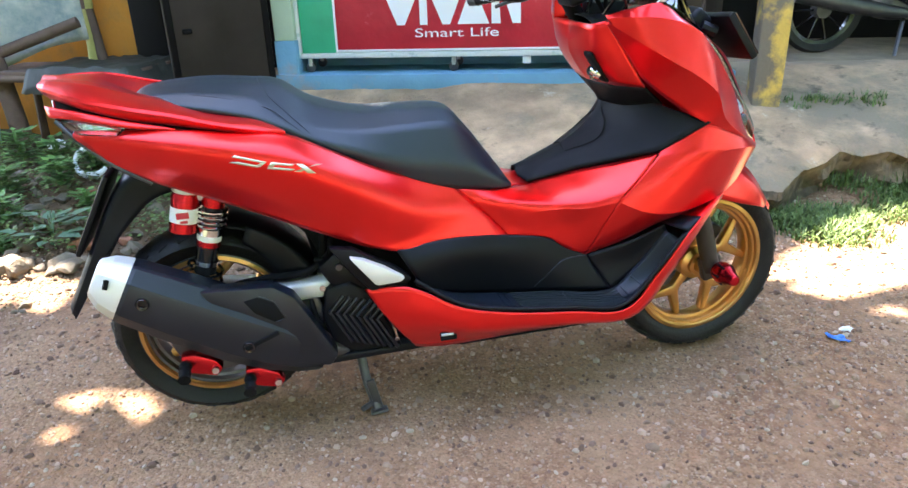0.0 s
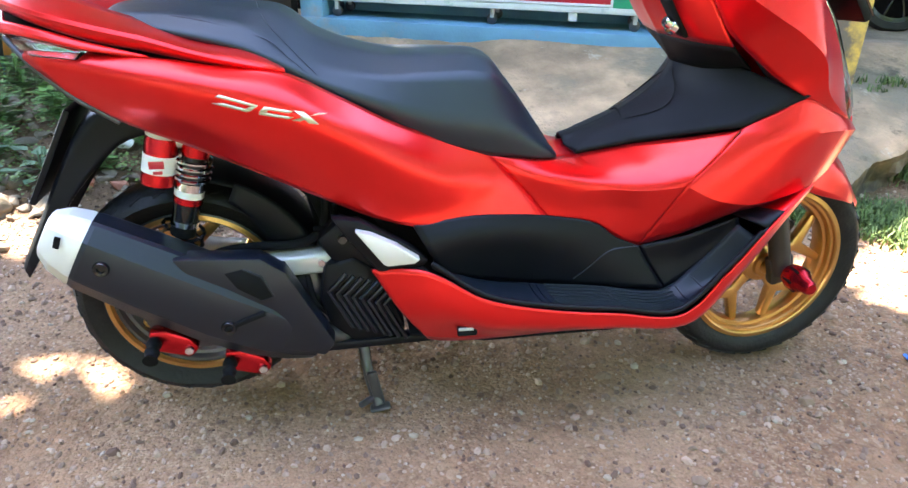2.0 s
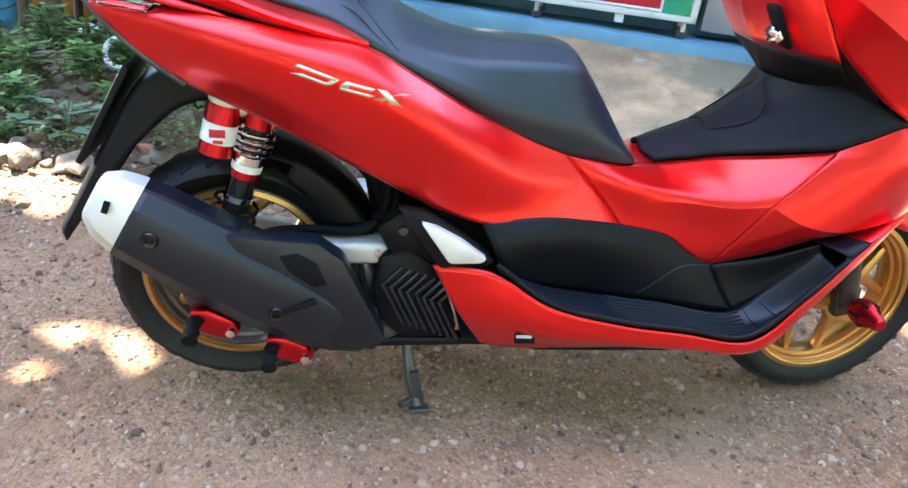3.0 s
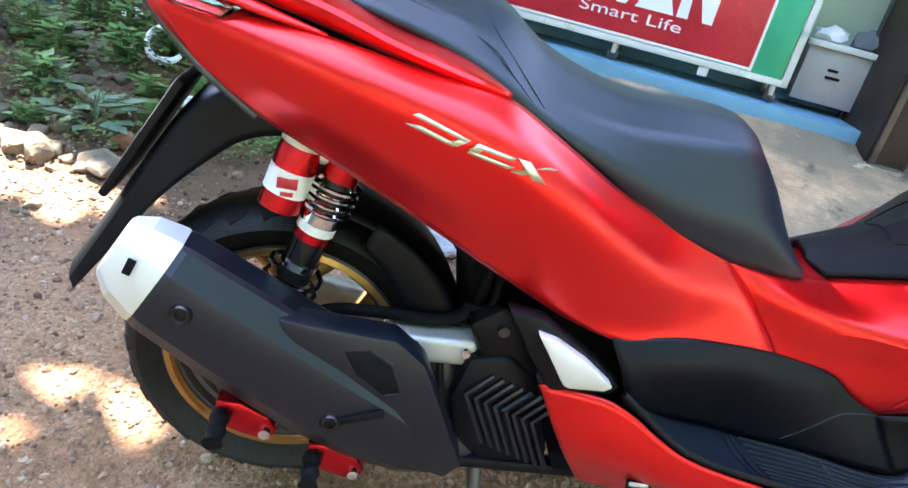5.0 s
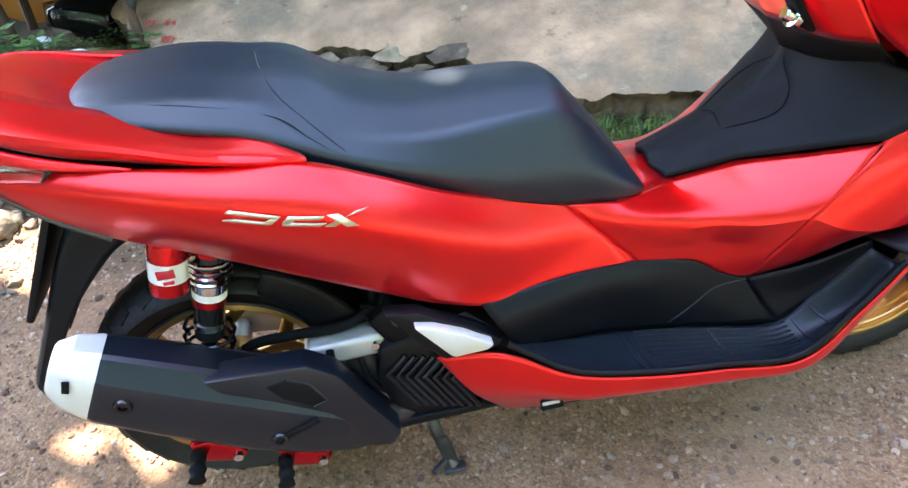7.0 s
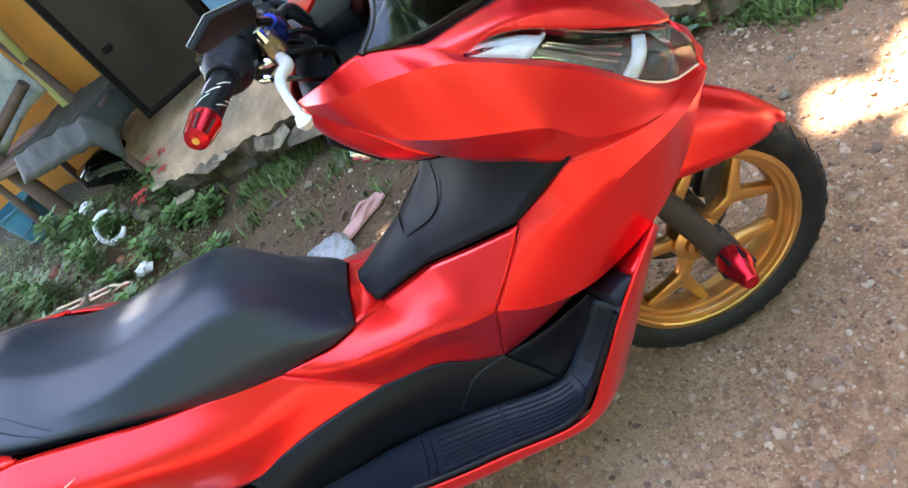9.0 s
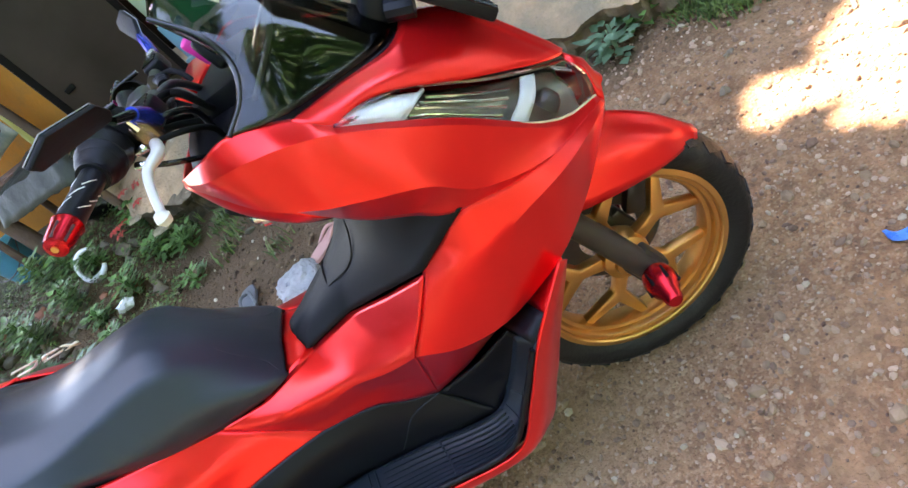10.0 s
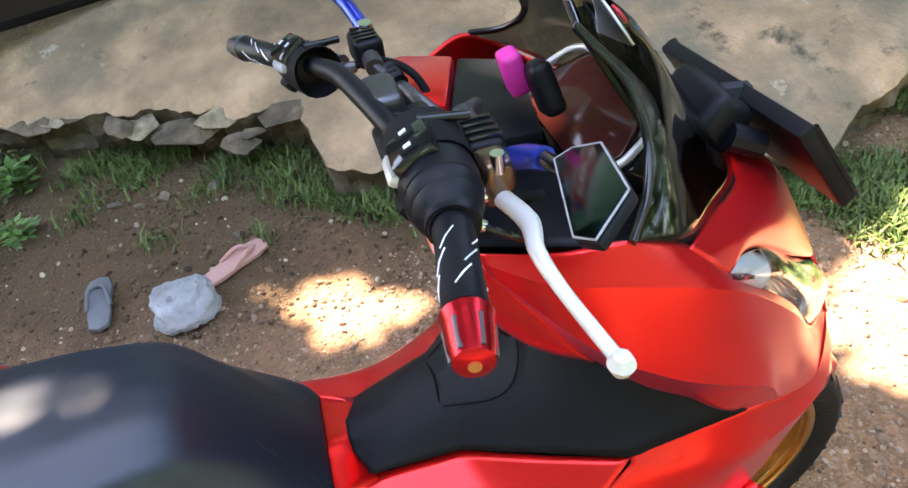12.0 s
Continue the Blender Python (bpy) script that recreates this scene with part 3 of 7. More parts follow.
for x, zt, y1, z1, y2, z2, y3, z3 in SECT + SECT2:
    prof = [(-y3, z3), (-y2, z2), (-y1, z1), (-y1 * 0.62, zt - (zt - z1) * 0.22), (0, zt)]
    prof += [(-y, z) for y, z in prof[-2::-1]]
    for k, (y, z) in enumerate(prof):
        lines[k].append((x, y, z))
seat_rows = surface(lines, 60, 5, (1, 2, 5, 6))
seat = sheet("seat", seat_rows, SEAT, scooter, "stepped black vinyl saddle", 0.004, 60)


def on_seat(r, c):
    i, j = min(int(r), 39), min(int(c), 58)
    a, b = r - i, c - j
    p = seat_rows[i][j].lerp(seat_rows[i][j + 1], b).lerp(seat_rows[i + 1][j].lerp(seat_rows[i + 1][j + 1], b), a)
    return p + Vector((0, 0.0012 * (1 if r > 20 else -1), 0.0018))


SEAMS = (((9.0, 3), (9.2, 10), (8.6, 17), (6.5, 21), (3.6, 25), (1.6, 31), (0.4, 37)),          # along the flank down to the lower edge
         ((20, 16), (16, 16.5), (12, 18), (9.5, 21), (6.5, 24)),                                # across the step between the two places
         ((5.5, 57), (9.0, 53.5), (11.5, 50), (14.0, 47.6), (17, 46.4), (20, 46)))              # round the nose
for seam in SEAMS:
    for m_ in (1, -1):
        tube("seat_piping", [on_seat(20 + m_ * (20 - r), c) for r, c in seam], 0.0010, MUFFLER, seat, "", 6, 40)

# centre side covers
centre = surface([
    dense([(0.61, -0.147, 0.578), (0.70, -0.140, 0.563), (0.80, -0.088, 0.554), (0.91, -0.107, 0.580), (1.0, -0.167, 0.609), (1.08, -0.2185, 0.638)]),
    [(0.645, -0.153, 0.545), (0.72, -0.166, 0.538), (0.83, -0.158, 0.533), (0.92, -0.178, 0.550), (0.98, -0.206, 0.568), (1.03, -0.232, 0.588)],
    [(0.685, -0.158, 0.503), (0.75, -0.168, 0.505), (0.84, -0.178, 0.512), (0.91, -0.204, 0.516), (0.95, -0.221, 0.525), (0.979, -0.233, 0.534)],
    [(0.71, -0.160, 0.475), (0.77, -0.165, 0.475), (0.85, -0.171, 0.474), (0.89, -0.180, 0.470), (0.925, -0.194, 0.468), (0.957, -0.208, 0.470)],
    [(0.729, -0.162, 0.454), (0.77, -0.164, 0.448), (0.825, -0.166, 0.436), (0.865, -0.168, 0.410), (0.90, -0.171, 0.388), (0.928, -0.175, 0.385)]], 40, 6, (2,))
pair("centre_side_cover", centre, RED, scooter, "red centre body cover", 0.005, 14)
front_low = surface([
    [(1.080, -0.216, 0.640), (1.13, -0.226, 0.670), (1.186, -0.238, 0.704), (1.25, -0.224, 0.678), (1.32, -0.192, 0.650), (1.385, -0.132, 0.622), (1.427, -0.085, 0.602)],
    [(1.078, -0.222, 0.633), (1.13, -0.244, 0.635), (1.19, -0.253, 0.636), (1.255, -0.236, 0.636), (1.325, -0.203, 0.628), (1.388, -0.143, 0.611), (1.429, -0.085, 0.594)],
    [(0.979, -0.233, 0.534), (1.04, -0.246, 0.508), (1.11, -0.249, 0.498), (1.18, -0.240, 0.506), (1.255, -0.218, 0.522), (1.335, -0.168, 0.548), (1.418, -0.074, 0.568)],
    [(0.928, -0.175, 0.385), (1.01, -0.196, 0.420), (1.10, -0.208, 0.462), (1.17, -0.200, 0.474), (1.24, -0.184, 0.497), (1.31, -0.156, 0.532), (1.395, -0.070, 0.554)]], 44, 6, (0, 1, 2))
pair("front_lower_cover", front_low, RED, scooter, "red lower front cowl", 0.005, 22)
tt = [spline(r, 14) for r in ([(0.70, y, z) for y, z in ((-0.14, 0.562), (0, 0.566), (0.14, 0.562))], [(0.76, y, z) for y, z in ((-0.112, 0.556), (0, 0.566), (0.112, 0.556))],
                              [(0.82, y, z) for y, z in ((-0.09, 0.552), (0, 0.572), (0.09, 0.552))])]
sheet("tunnel_top", tt, RED, scooter, "red tunnel cover")

# black knee pad over the tunnel
pad = surface([
    [(0.785, 0, 0.580), (0.86, 0, 0.606), (0.935, 0, 0.645), (0.995, 0, 0.700), (1.02, 0, 0.770)],
    [(0.785, -0.034, 0.577), (0.852, -0.058, 0.598), (0.938, -0.074, 0.634), (1.03, -0.130, 0.680), (1.09, -0.160, 0.745)],
    dense([(0.788, -0.056, 0.566), (0.802, -0.090, 0.560), (0.912, -0.110, 0.586), (1.080, -0.2205, 0.645), (1.190, -0.244, 0.707)])], 49, 7, ())
padfull = [list(r) for r in flip(pad)[::-1]] + pad[1:]
pd = sheet("knee_pad", padfull, PAD, scooter, "textured black tunnel pad", 0.010, 50)
seam_line("pad_groove", [(0.900, 0.096, 0.588), (0.903, 0.06, 0.625), (0.905, 0, 0.634), (0.903, -0.06, 0.625), (0.900, -0.096, 0.588)], pd, DARK, 0.0016)
for s in (-1, 1):
    seam_line("pad_groove", [(0.905, s * 0.07, 0.623), (0.97, s * 0.10, 0.652), (1.0, s * 0.085, 0.685), (1.01, s * 0.03, 0.720)], pd, DARK, 0.0013)
seam_line("pad_groove", [(0.90, 0.085, 0.597), (0.83, 0.078, 0.580), (0.803, 0.04, 0.583), (0.803, -0.04, 0.583), (0.83, -0.078, 0.580), (0.90, -0.085, 0.597)], pd, DARK, 0.0013)
# inner leg shield
ins = surface([
    [(1.01, 0, 0.735), (1.03, -0.08, 0.735), (1.07, -0.13, 0.735), (1.11, -0.165, 0.74)],
    [(0.975, 0, 0.790), (0.982, -0.10, 0.792), (1.0, -0.16, 0.792), (1.045, -0.195, 0.790)],
    [(0.928, 0, 0.860), (0.934, -0.10, 0.861), (0.952, -0.16, 0.860), (0.998, -0.192, 0.860)],
    [(0.925, 0, 0.930), (0.920, -0.10, 0.930), (0.928, -0.15, 0.930), (0.950, -0.178, 0.938)]], 24, 5)
for nm, mt, rr, lb in (("lower_leg_shield", PAD, ins[:6], "black lower leg shield"), ("inner_leg_shield", RED, ins[5:], "red inner leg shield")):
    full = [list(r) for r in flip(list(zip(*rr)))[::-1]] + [list(r) for r in zip(*rr)][1:]
    sheet(nm, full, mt, scooter, lb, 0.006)
part("switch_pocket", box_bm((0.012, 0.042, 0.086), Matrix.Translation((0.9545, -0.125, 0.832)) @ Matrix.Rotation(radians(-35), 4, "Y"), 0.008, 3), DARK, scooter, "dark recess round the ignition")
part("ignition_knob", lathe_bm([(0, 0.014), (0.008, 0.014), (0.011, 0.011), (0.012, 0.0), (0.017, -0.001), (0.017, -0.012), (0, -0.012)], Matrix.Translation((0.950, -0.122, 0.820)) @ Matrix.Rotation(radians(-65), 4, "Y"), 24), CHROME, scooter, "chrome ignition knob")

# upper fairing
E0 = [(0.946, -0.180, 0.948), (1.0, -0.222, 0.965), (1.048, -0.236, 0.972), (1.109, -0.222, 0.934), (1.14, -0.236, 0.903), (1.25, -0.200, 0.793), (1.350, -0.140, 0.656), (1.423, -0.080, 0.608)]
E1 = [(0.948, -0.186, 0.943), (0.992, -0.235, 0.946), (1.05, -0.257, 0.942), (1.11, -0.263, 0.922), (1.16, -0.250, 0.884), (1.25, -0.211, 0.787), (1.350, -0.149, 0.651), (1.424, -0.084, 0.605)]
E2 = [(0.952, -0.190, 0.934), (1.017, -0.256, 0.885), (1.07, -0.277, 0.852), (1.12, -0.281, 0.824), (1.182, -0.270, 0.780), (1.228, -0.243, 0.712), (1.32, -0.193, 0.651), (1.426, -0.086, 0.602)]
E3 = [(0.948, -0.180, 0.935), (1.0, -0.195, 0.860), (1.03, -0.200, 0.815), (1.082, -0.220, 0.769), (1.13, -0.226, 0.735), (1.186, -0.240, 0.704), (1.318, -0.192, 0.649), (1.425, -0.085, 0.600)]
pair("upper_fairing", surface([E0, E1, E2, E3], 56, 7, (0, 1, 2)), RED, scooter, "red front side fairing", 0.005, 15)

# headlights: clear lens over a bright reflector
L0 = [(1.14, -0.236, 0.902), (1.170, -0.208, 0.892), (1.222, -0.176, 0.860), (1.305, -0.132, 0.778), (1.375, -0.088, 0.715), (1.420, -0.040, 0.670)]
L1 = [(1.14, -0.2365, 0.9015), (1.186, -0.224, 0.856), (1.245, -0.202, 0.797), (1.310, -0.168, 0.708), (1.365, -0.130, 0.645), (1.424, -0.080, 0.609)]
lens_rows = surface([L0, [((a[0] + b[0]) / 2 + 0.008, (a[1] + b[1]) / 2 - 0.010, (a[2] + b[2]) / 2 + 0.004) for a, b in zip(L0, L1)], L1], 40, 6)
BOWL = material("lamp_bowl", (0.30, 0.31, 0.25), 0.22, 0.6, 0.25, 40)
for s, rows in ((-1, lens_rows), (1, flip(lens_rows))):
    hl = sheet("headlight", rows, LENS, scooter, "clear wrap-around headlight", 0.003)
    hl.visible_shadow = False
    back = [[(p[0] - 0.030, p[1] * 0.86, p[2] - 0.004) for p in r] for r in rows]
    sheet("reflector", [[Vector(p) for p in r] for r in back], BOWL, hl, "grey reflector bowl", 0.003)

    def inner(u, v, d=0.016):
        q = rows[v][int(u)].lerp(rows[v][min(int(u) + 1, 39)], u - int(u))
        return Vector((q.x - d, q.y * (1 - 4.4 * d), q.z - 0.002))

    sheet("light_guide", [[inner(2.5 + (16.5 - 0.75 * v) * k / 13, v, 0.011) for k in range(14)] for v in range(2, 12)], GUIDE, hl, "white daytime light guide", 0.003)
    tube("guide_edge", [inner(19.0 - 0.75 * v, v, 0.012) for v in range(1, 12)], 0.003, SIGN_WHITE, hl, "", 6)
    sheet("light_bar", [[inner(29.5 - 0.55 * v + k * 0.8, v, 0.010) for k in range(4)] for v in range(1, 12)], SIGN_WHITE, hl, "white diagonal light bar", 0.004)
    for v in range(3, 12, 2):
        tube("reflector_rib", [inner(20.0 - 0.75 * v + (8.5 + 0.2 * v) * k / 8, v, 0.016) for k in range(9)], 0.0020, CHROME, hl, "", 6)
    part("projector", lathe_bm([(0, 0.016), (0.012, 0.014), (0.019, 0.006), (0.022, -0.008), (0, -0.010)], Matrix.Translation(inner(32, 7, 0.022)) @ Matrix.Rotation(radians(60), 4, "Y"), 20), GLOSS, hl, "dark projector lens")
    tube("lamp_edge", [rows[-1][i] for i in range(0, 40, 3)], 0.0026, STICKER, hl, "pale lower lamp edge", 6)
nose = [spline(r, 10) for r in ([(1.420, y, 0.672) for y in (-0.042, 0, 0.042)], [(1.432, -0.062, 0.640), (1.442, 0, 0.642), (1.432, 0.062, 0.640)], [(1.427, -0.082, 0.610), (1.446, 0, 0.614), (1.427, 0.082, 0.610)],
                                [(1.430, -0.085, 0.599), (1.452, 0, 0.600), (1.430, 0.085, 0.599)], [(1.418, y, 0.566) for y in (-0.071, 0, 0.071)], [(1.390, y, 0.552) for y in (-0.071, 0, 0.071)])]
sheet("nose_panel", nose, RED, scooter, "red nose panel between the headlights")

# upper cowl between the windscreen and the lamps
cowl = surface([
    [(1.108, -0.226, 0.934), (1.17, -0.165, 0.908), (1.235, -0.105, 0.880), (1.265, -0.045, 0.878), (1.272, 0, 0.880)],
    [(1.122, -0.234, 0.922), (1.20, -0.178, 0.888), (1.285, -0.118, 0.838), (1.330, -0.05, 0.828), (1.340, 0, 0.828)],
    [(1.14, -0.236, 0.902), (1.198, -0.188, 0.882), (1.312, -0.122, 0.784), (1.385, -0.060, 0.728), (1.405, 0, 0.718)],
    [(1.14, -0.236, 0.902), (1.196, -0.190, 0.877), (1.316, -0.122, 0.770), (1.405, -0.058, 0.690), (1.425, 0, 0.676)]], 40, 6)
cowlfull = [list(r) for r in zip(*cowl)]
cowlfull = cowlfull + [list(r) for r in flip(cowlfull)[::-1]][1:]
sheet("upper_cowl", cowlfull, RED, scooter, "red cowl above the headlights", 0.005, 30)

# smoked windscreen
scr = surface([
    [(1.050, -0.240, 0.972), (1.108, -0.222, 0.944), (1.175, -0.160, 0.912), (1.240, -0.090, 0.886), (1.262, 0, 0.884)],
    [(1.080, -0.205, 0.985), (1.112, -0.180, 0.990), (1.150, -0.130, 0.985), (1.185, -0.075, 0.975), (1.197, 0, 0.975)],
    [(1.095, -0.172, 1.012), (1.108, -0.155, 1.022), (1.125, -0.115, 1.035), (1.140, -0.065, 1.045), (1.147, 0, 1.048)],
    [(1.052, -0.128, 1.098), (1.055, -0.105, 1.106), (1.058, -0.080, 1.112), (1.062, -0.045, 1.118), (1.064, 0, 1.120)]], 24, 8)
scrfull = [list(r) for r in zip(*scr)]
scrfull = scrfull + [list(r) for r in flip(scrfull)[::-1]][1:]
screen = sheet("windscreen", scrfull, SMOKE, scooter, "dark smoked acrylic windscreen", 0.004, 60)
for s in (-1, 1):
    tube("screen_edge", [(1.050, s * 0.240, 0.972), (1.080, s * 0.205, 0.985), (1.095, s * 0.172, 1.012), (1.085, s * 0.150, 1.055), (1.052, s * 0.128, 1.098)], 0.004, GLOSS, screen, "", 8, 18)
sticker = [[Vector(p) for p in r] for r in ([(1.100, -0.098, 1.083), (1.118, -0.098, 1.055)], [(1.104, -0.050, 1.089), (1.122, -0.050, 1.061)])]
sheet("sticker", sticker, SIGN_WHITE, screen, "small white sticker with a red mark", 0.002)
part("sticker_mark", lathe_bm([(0.004, 0), (0.010, 0), (0.010, 0.002), (0.004, 0.002)], Matrix.Translation((1.115, -0.074, 1.073)) @ Matrix.Rotation(radians(57), 4, "Y"), 20, True), SIGN_RED, screen)
dash = surface([[(0.94, y, z) for y, z in ((-0.14, 0.925), (-0.08, 0.940), (0, 0.942), (0.08, 0.940), (0.14, 0.925))], [(1.03, y, z) for y, z in ((-0.185, 0.930), (-0.1, 0.936), (0, 0.936), (0.1, 0.936), (0.185, 0.930))],
                [(1.12, y, z) for y, z in ((-0.21, 0.924), (-0.1, 0.908), (0, 0.905), (0.1, 0.908), (0.21, 0.924))], [(1.25, y, 0.875) for y in (-0.09, -0.05, 0, 0.05, 0.09)]], 24, 5)
sheet("dash_top", dash, BLACK, scooter, "black dashboard top", 0.004)
meter = part("instrument_pod", prism_bm([(-0.085, -0.05), (0.085, -0.05), (0.105, 0.0), (0.075, 0.06), (-0.075, 0.06), (-0.105, 0.0)], Matrix.Translation((1.112, -0.036, 0.945)) @ Matrix.Rotation(radians(-90), 4, "Z") @ Matrix.Rotation(radians(35), 4, "X"), 0.04, 0.01), GLOSS, scooter, "black instrument pod")
# the display's dull red base paints in what its glass reflects
part("display", prism_bm([(-0.07, -0.038), (0.07, -0.038), (0.088, 0.0), (0.06, 0.048), (-0.06, 0.048), (-0.088, 0.0)], Matrix.Translation((1.100, -0.036, 0.964)) @ Matrix.Rotation(radians(-90), 4, "Z") @ Matrix.Rotation(radians(35), 4, "X"), 0.006, 0.002), material("display_red_reflection", (0.055, 0.012, 0.010), 0.10, 0, 0.3, 9, spec=0.30), meter, "dark display with a red reflection in its colour")
tube("pod_bezel", [(1.068, 0.049, 0.948), (1.10, 0.062, 0.970), (1.138, 0.032, 0.994), (1.138, -0.104, 0.994), (1.10, -0.134, 0.970), (1.068, -0.121, 0.948)], 0.004, SILVER, meter, "silver bezel", 8, 30)
lid_m = Matrix.Translation((0.0, 0.0, 0.959))
part("storage_lid", prism_bm([(0.916, 0.056), (0.978, 0.024), (1.016, 0.134), (0.960, 0.166), (0.948, 0.160)], lid_m @ Matrix.Translation((0, 0, -0.010)), 0.046, 0.006), RED, scooter, "red storage lid")
part("pocket_cover", prism_bm([(0.981, 0.022), (0.962, -0.050), (1.050, -0.060), (1.066, 0.020), (1.078, 0.096), (1.019, 0.132)], lid_m @ Matrix.Translation((0, 0, -0.010)), 0.041, 0.005), BLACK, scooter, "black cover beside the storage lid")
# pink and black clip behind the screen
part("holder_back", box_bm((0.020, 0.026, 0.044), Matrix.Translation((1.036, -0.022, 1.016)) @ Matrix.Rotation(radians(-14), 4, "Y"), 0.005, 3), PINK, scooter, "pink clip pad")
part("holder_pad", box_bm((0.022, 0.040, 0.052), Matrix.Translation((1.056, -0.050, 1.008)) @ Matrix.Rotation(radians(-14), 4, "Y") @ Matrix.Rotation(radians(-20), 4, "X"), 0.008, 3), BLACK, scooter, "black clip pad")

# number plate on its bracket: the writing is plain bars
pm = Matrix.Translation((1.335, 0.016, 0.870)) @ Matrix.Rotation(radians(-4), 4, "X") @ Matrix.Rotation(radians(55), 4, "Y") @ Matrix.Rotation(radians(90), 4, "Z")
plate = part("number_plate", box_bm((0.272, 0.130, 0.020), pm, 0.005), BLACK, scooter, "black number plate in a plain frame")
for x, w in ((-0.09, 0.035), (0.0, 0.10), (0.09, 0.045)):
    part("plate_bar", box_bm((w * 0.8, 0.032, 0.003), pm @ Matrix.Translation((x, 0.012, 0.0108)), 0.001), PLATE_GREY, plate)
part("plate_bar", box_bm((0.07, 0.014, 0.003), pm @ Matrix.Translation((0, -0.040, 0.0108)), 0.001), PLATE_GREY, plate)
for s in (-1, 1):
    tube("plate_edge", [pm @ Vector((s * 0.134, -0.060, 0.010)), pm @ Vector((s * 0.134, 0.060, 0.010))], 0.003, GLOSS, plate, "", 6)
part("plate_bracket", join_bm([box_bm((0.06, 0.10, 0.07), Matrix.Translation((1.255, 0, 0.905)) @ Matrix.Rotation(radians(40), 4, "Y"), 0.015, 3),
                               tube_bm([(1.26, -0.05, 0.90), (1.295, -0.06, 0.885)], 0.016, 10), tube_bm([(1.26, 0.05, 0.90), (1.295, 0.06, 0.885)], 0.016, 10),
                               tube_bm([(1.24, 0, 0.92), (1.31, 0, 0.91)], 0.018, 10)]), BLACK, plate, "black plate bracket")

# black lower side panels, footboards and skirts
lower = surface([
    [(0.452, -0.217, 0.470), (0.562, -0.198, 0.476), (0.65, -0.180, 0.468), (0.729, -0.164, 0.455), (0.825, -0.168, 0.438), (0.875, -0.171, 0.405), (0.928, -0.176, 0.383)],
    [(0.475, -0.232, 0.430), (0.57, -0.216, 0.432), (0.66, -0.192, 0.420), (0.74, -0.178, 0.406), (0.82, -0.178, 0.390), (0.88, -0.180, 0.368), (0.945, -0.185, 0.353)],
    [(0.505, -0.222, 0.372), (0.59, -0.182, 0.330), (0.67, -0.160, 0.306), (0.75, -0.166, 0.300), (0.84, -0.182, 0.299), (0.92, -0.197, 0.297), (0.985, -0.207, 0.296)]], 40, 7)
pair("side_panel", lower, BLACK, scooter, "black textured lower side panel", 0.005)
well = surface([[(0.928, -0.177, 0.383), (1.02, -0.207, 0.418), (1.106, -0.229, 0.462)], [(0.955, -0.188, 0.34), (1.03, -0.204, 0.372), (1.110, -0.230, 0.450)], [(0.985, -0.207, 0.296), (1.045, -0.212, 0.350), (1.114, -0.232, 0.444)]], 20, 5)
for s in (-1, 1):
    tube("panel_seam", [Vector((q.x, s * (abs(q.y) + 0.0030), q.z)) for q in (lower[r][int(39 - 1.25 * r)].lerp(lower[r][min(int(39 - 1.25 * r) + 1, 39)], (39 - 1.25 * r) % 1) for r in range(14))], 0.0014, MUFFLER, scooter, "", 6)
cap_rows = surface([[(1.135, -0.284, 0.461), (1.19, -0.267, 0.498), (1.242, -0.246, 0.532)], [(1.10, -0.209, 0.463), (1.17, -0.201, 0.475), (1.24, -0.185, 0.498)]], 12, 3)
pair("footwell_cap", [r[:5] for r in cap_rows], BLACK, scooter, "black filler between cowl and skirt", 0.004)
pair("skirt_top", [[p + Vector((0, 0.006, -0.008)) for p in r[4:]] for r in cap_rows], RED, scooter, "red upper end of the side skirt", 0.004)
pair("footwell", well, BLACK, scooter, "black footwell wall", 0.005)
b_in = [(0.50, -0.222, 0.378), (0.60, -0.178, 0.325), (0.71, -0.158, 0.300), (0.83, -0.180, 0.298), (0.972, -0.206, 0.292), (1.043, -0.212, 0.352), (1.108, -0.230, 0.446)]
b_out = [(0.485, -0.243, 0.398), (0.59, -0.268, 0.335), (0.72, -0.279, 0.310), (0.85, -0.285, 0.298), (0.977, -0.288, 0.286), (1.06, -0.288, 0.368), (1.138, -0.284, 0.462)]
DIP = (0.004, 0.006, 0.008, 0.008, 0.010, 0.030, 0.026)      # how far the tread sinks below its edges, deepest on the front slope
board = surface([b_in, [tuple((np.array(a) + np.array(b)) / 2 + np.array((0.8 * d if d > 0.02 else 0, 0, -d))) for a, b, d in zip(b_in, b_out, DIP)], b_out], 48, 5)
for s, rows in ((-1, board), (1, flip(board))):
    fb = sheet("footboard", rows, RUBBER, scooter, "ribbed black rubber footboard", 0.005)
    tube("board_lip", [rows[-1][i] + Vector((0, 0, 0.004)) for i in range(0, 48, 2)], 0.0055, BLACK, fb, "", 8)
    for v in range(1, 10, 1):
        tube("board_rib", [rows[v][i] + Vector((0, 0, 0.004)) for i in range(17, 35, 2)], 0.0022, RUBBER, fb, "", 5)
    for u in (15, 16, 25, 34, 37):
        tube("board_rib", [rows[v][u] + Vector((0, 0, 0.004)) for v in range(1, 10)], 0.0022, RUBBER, fb, "", 5)
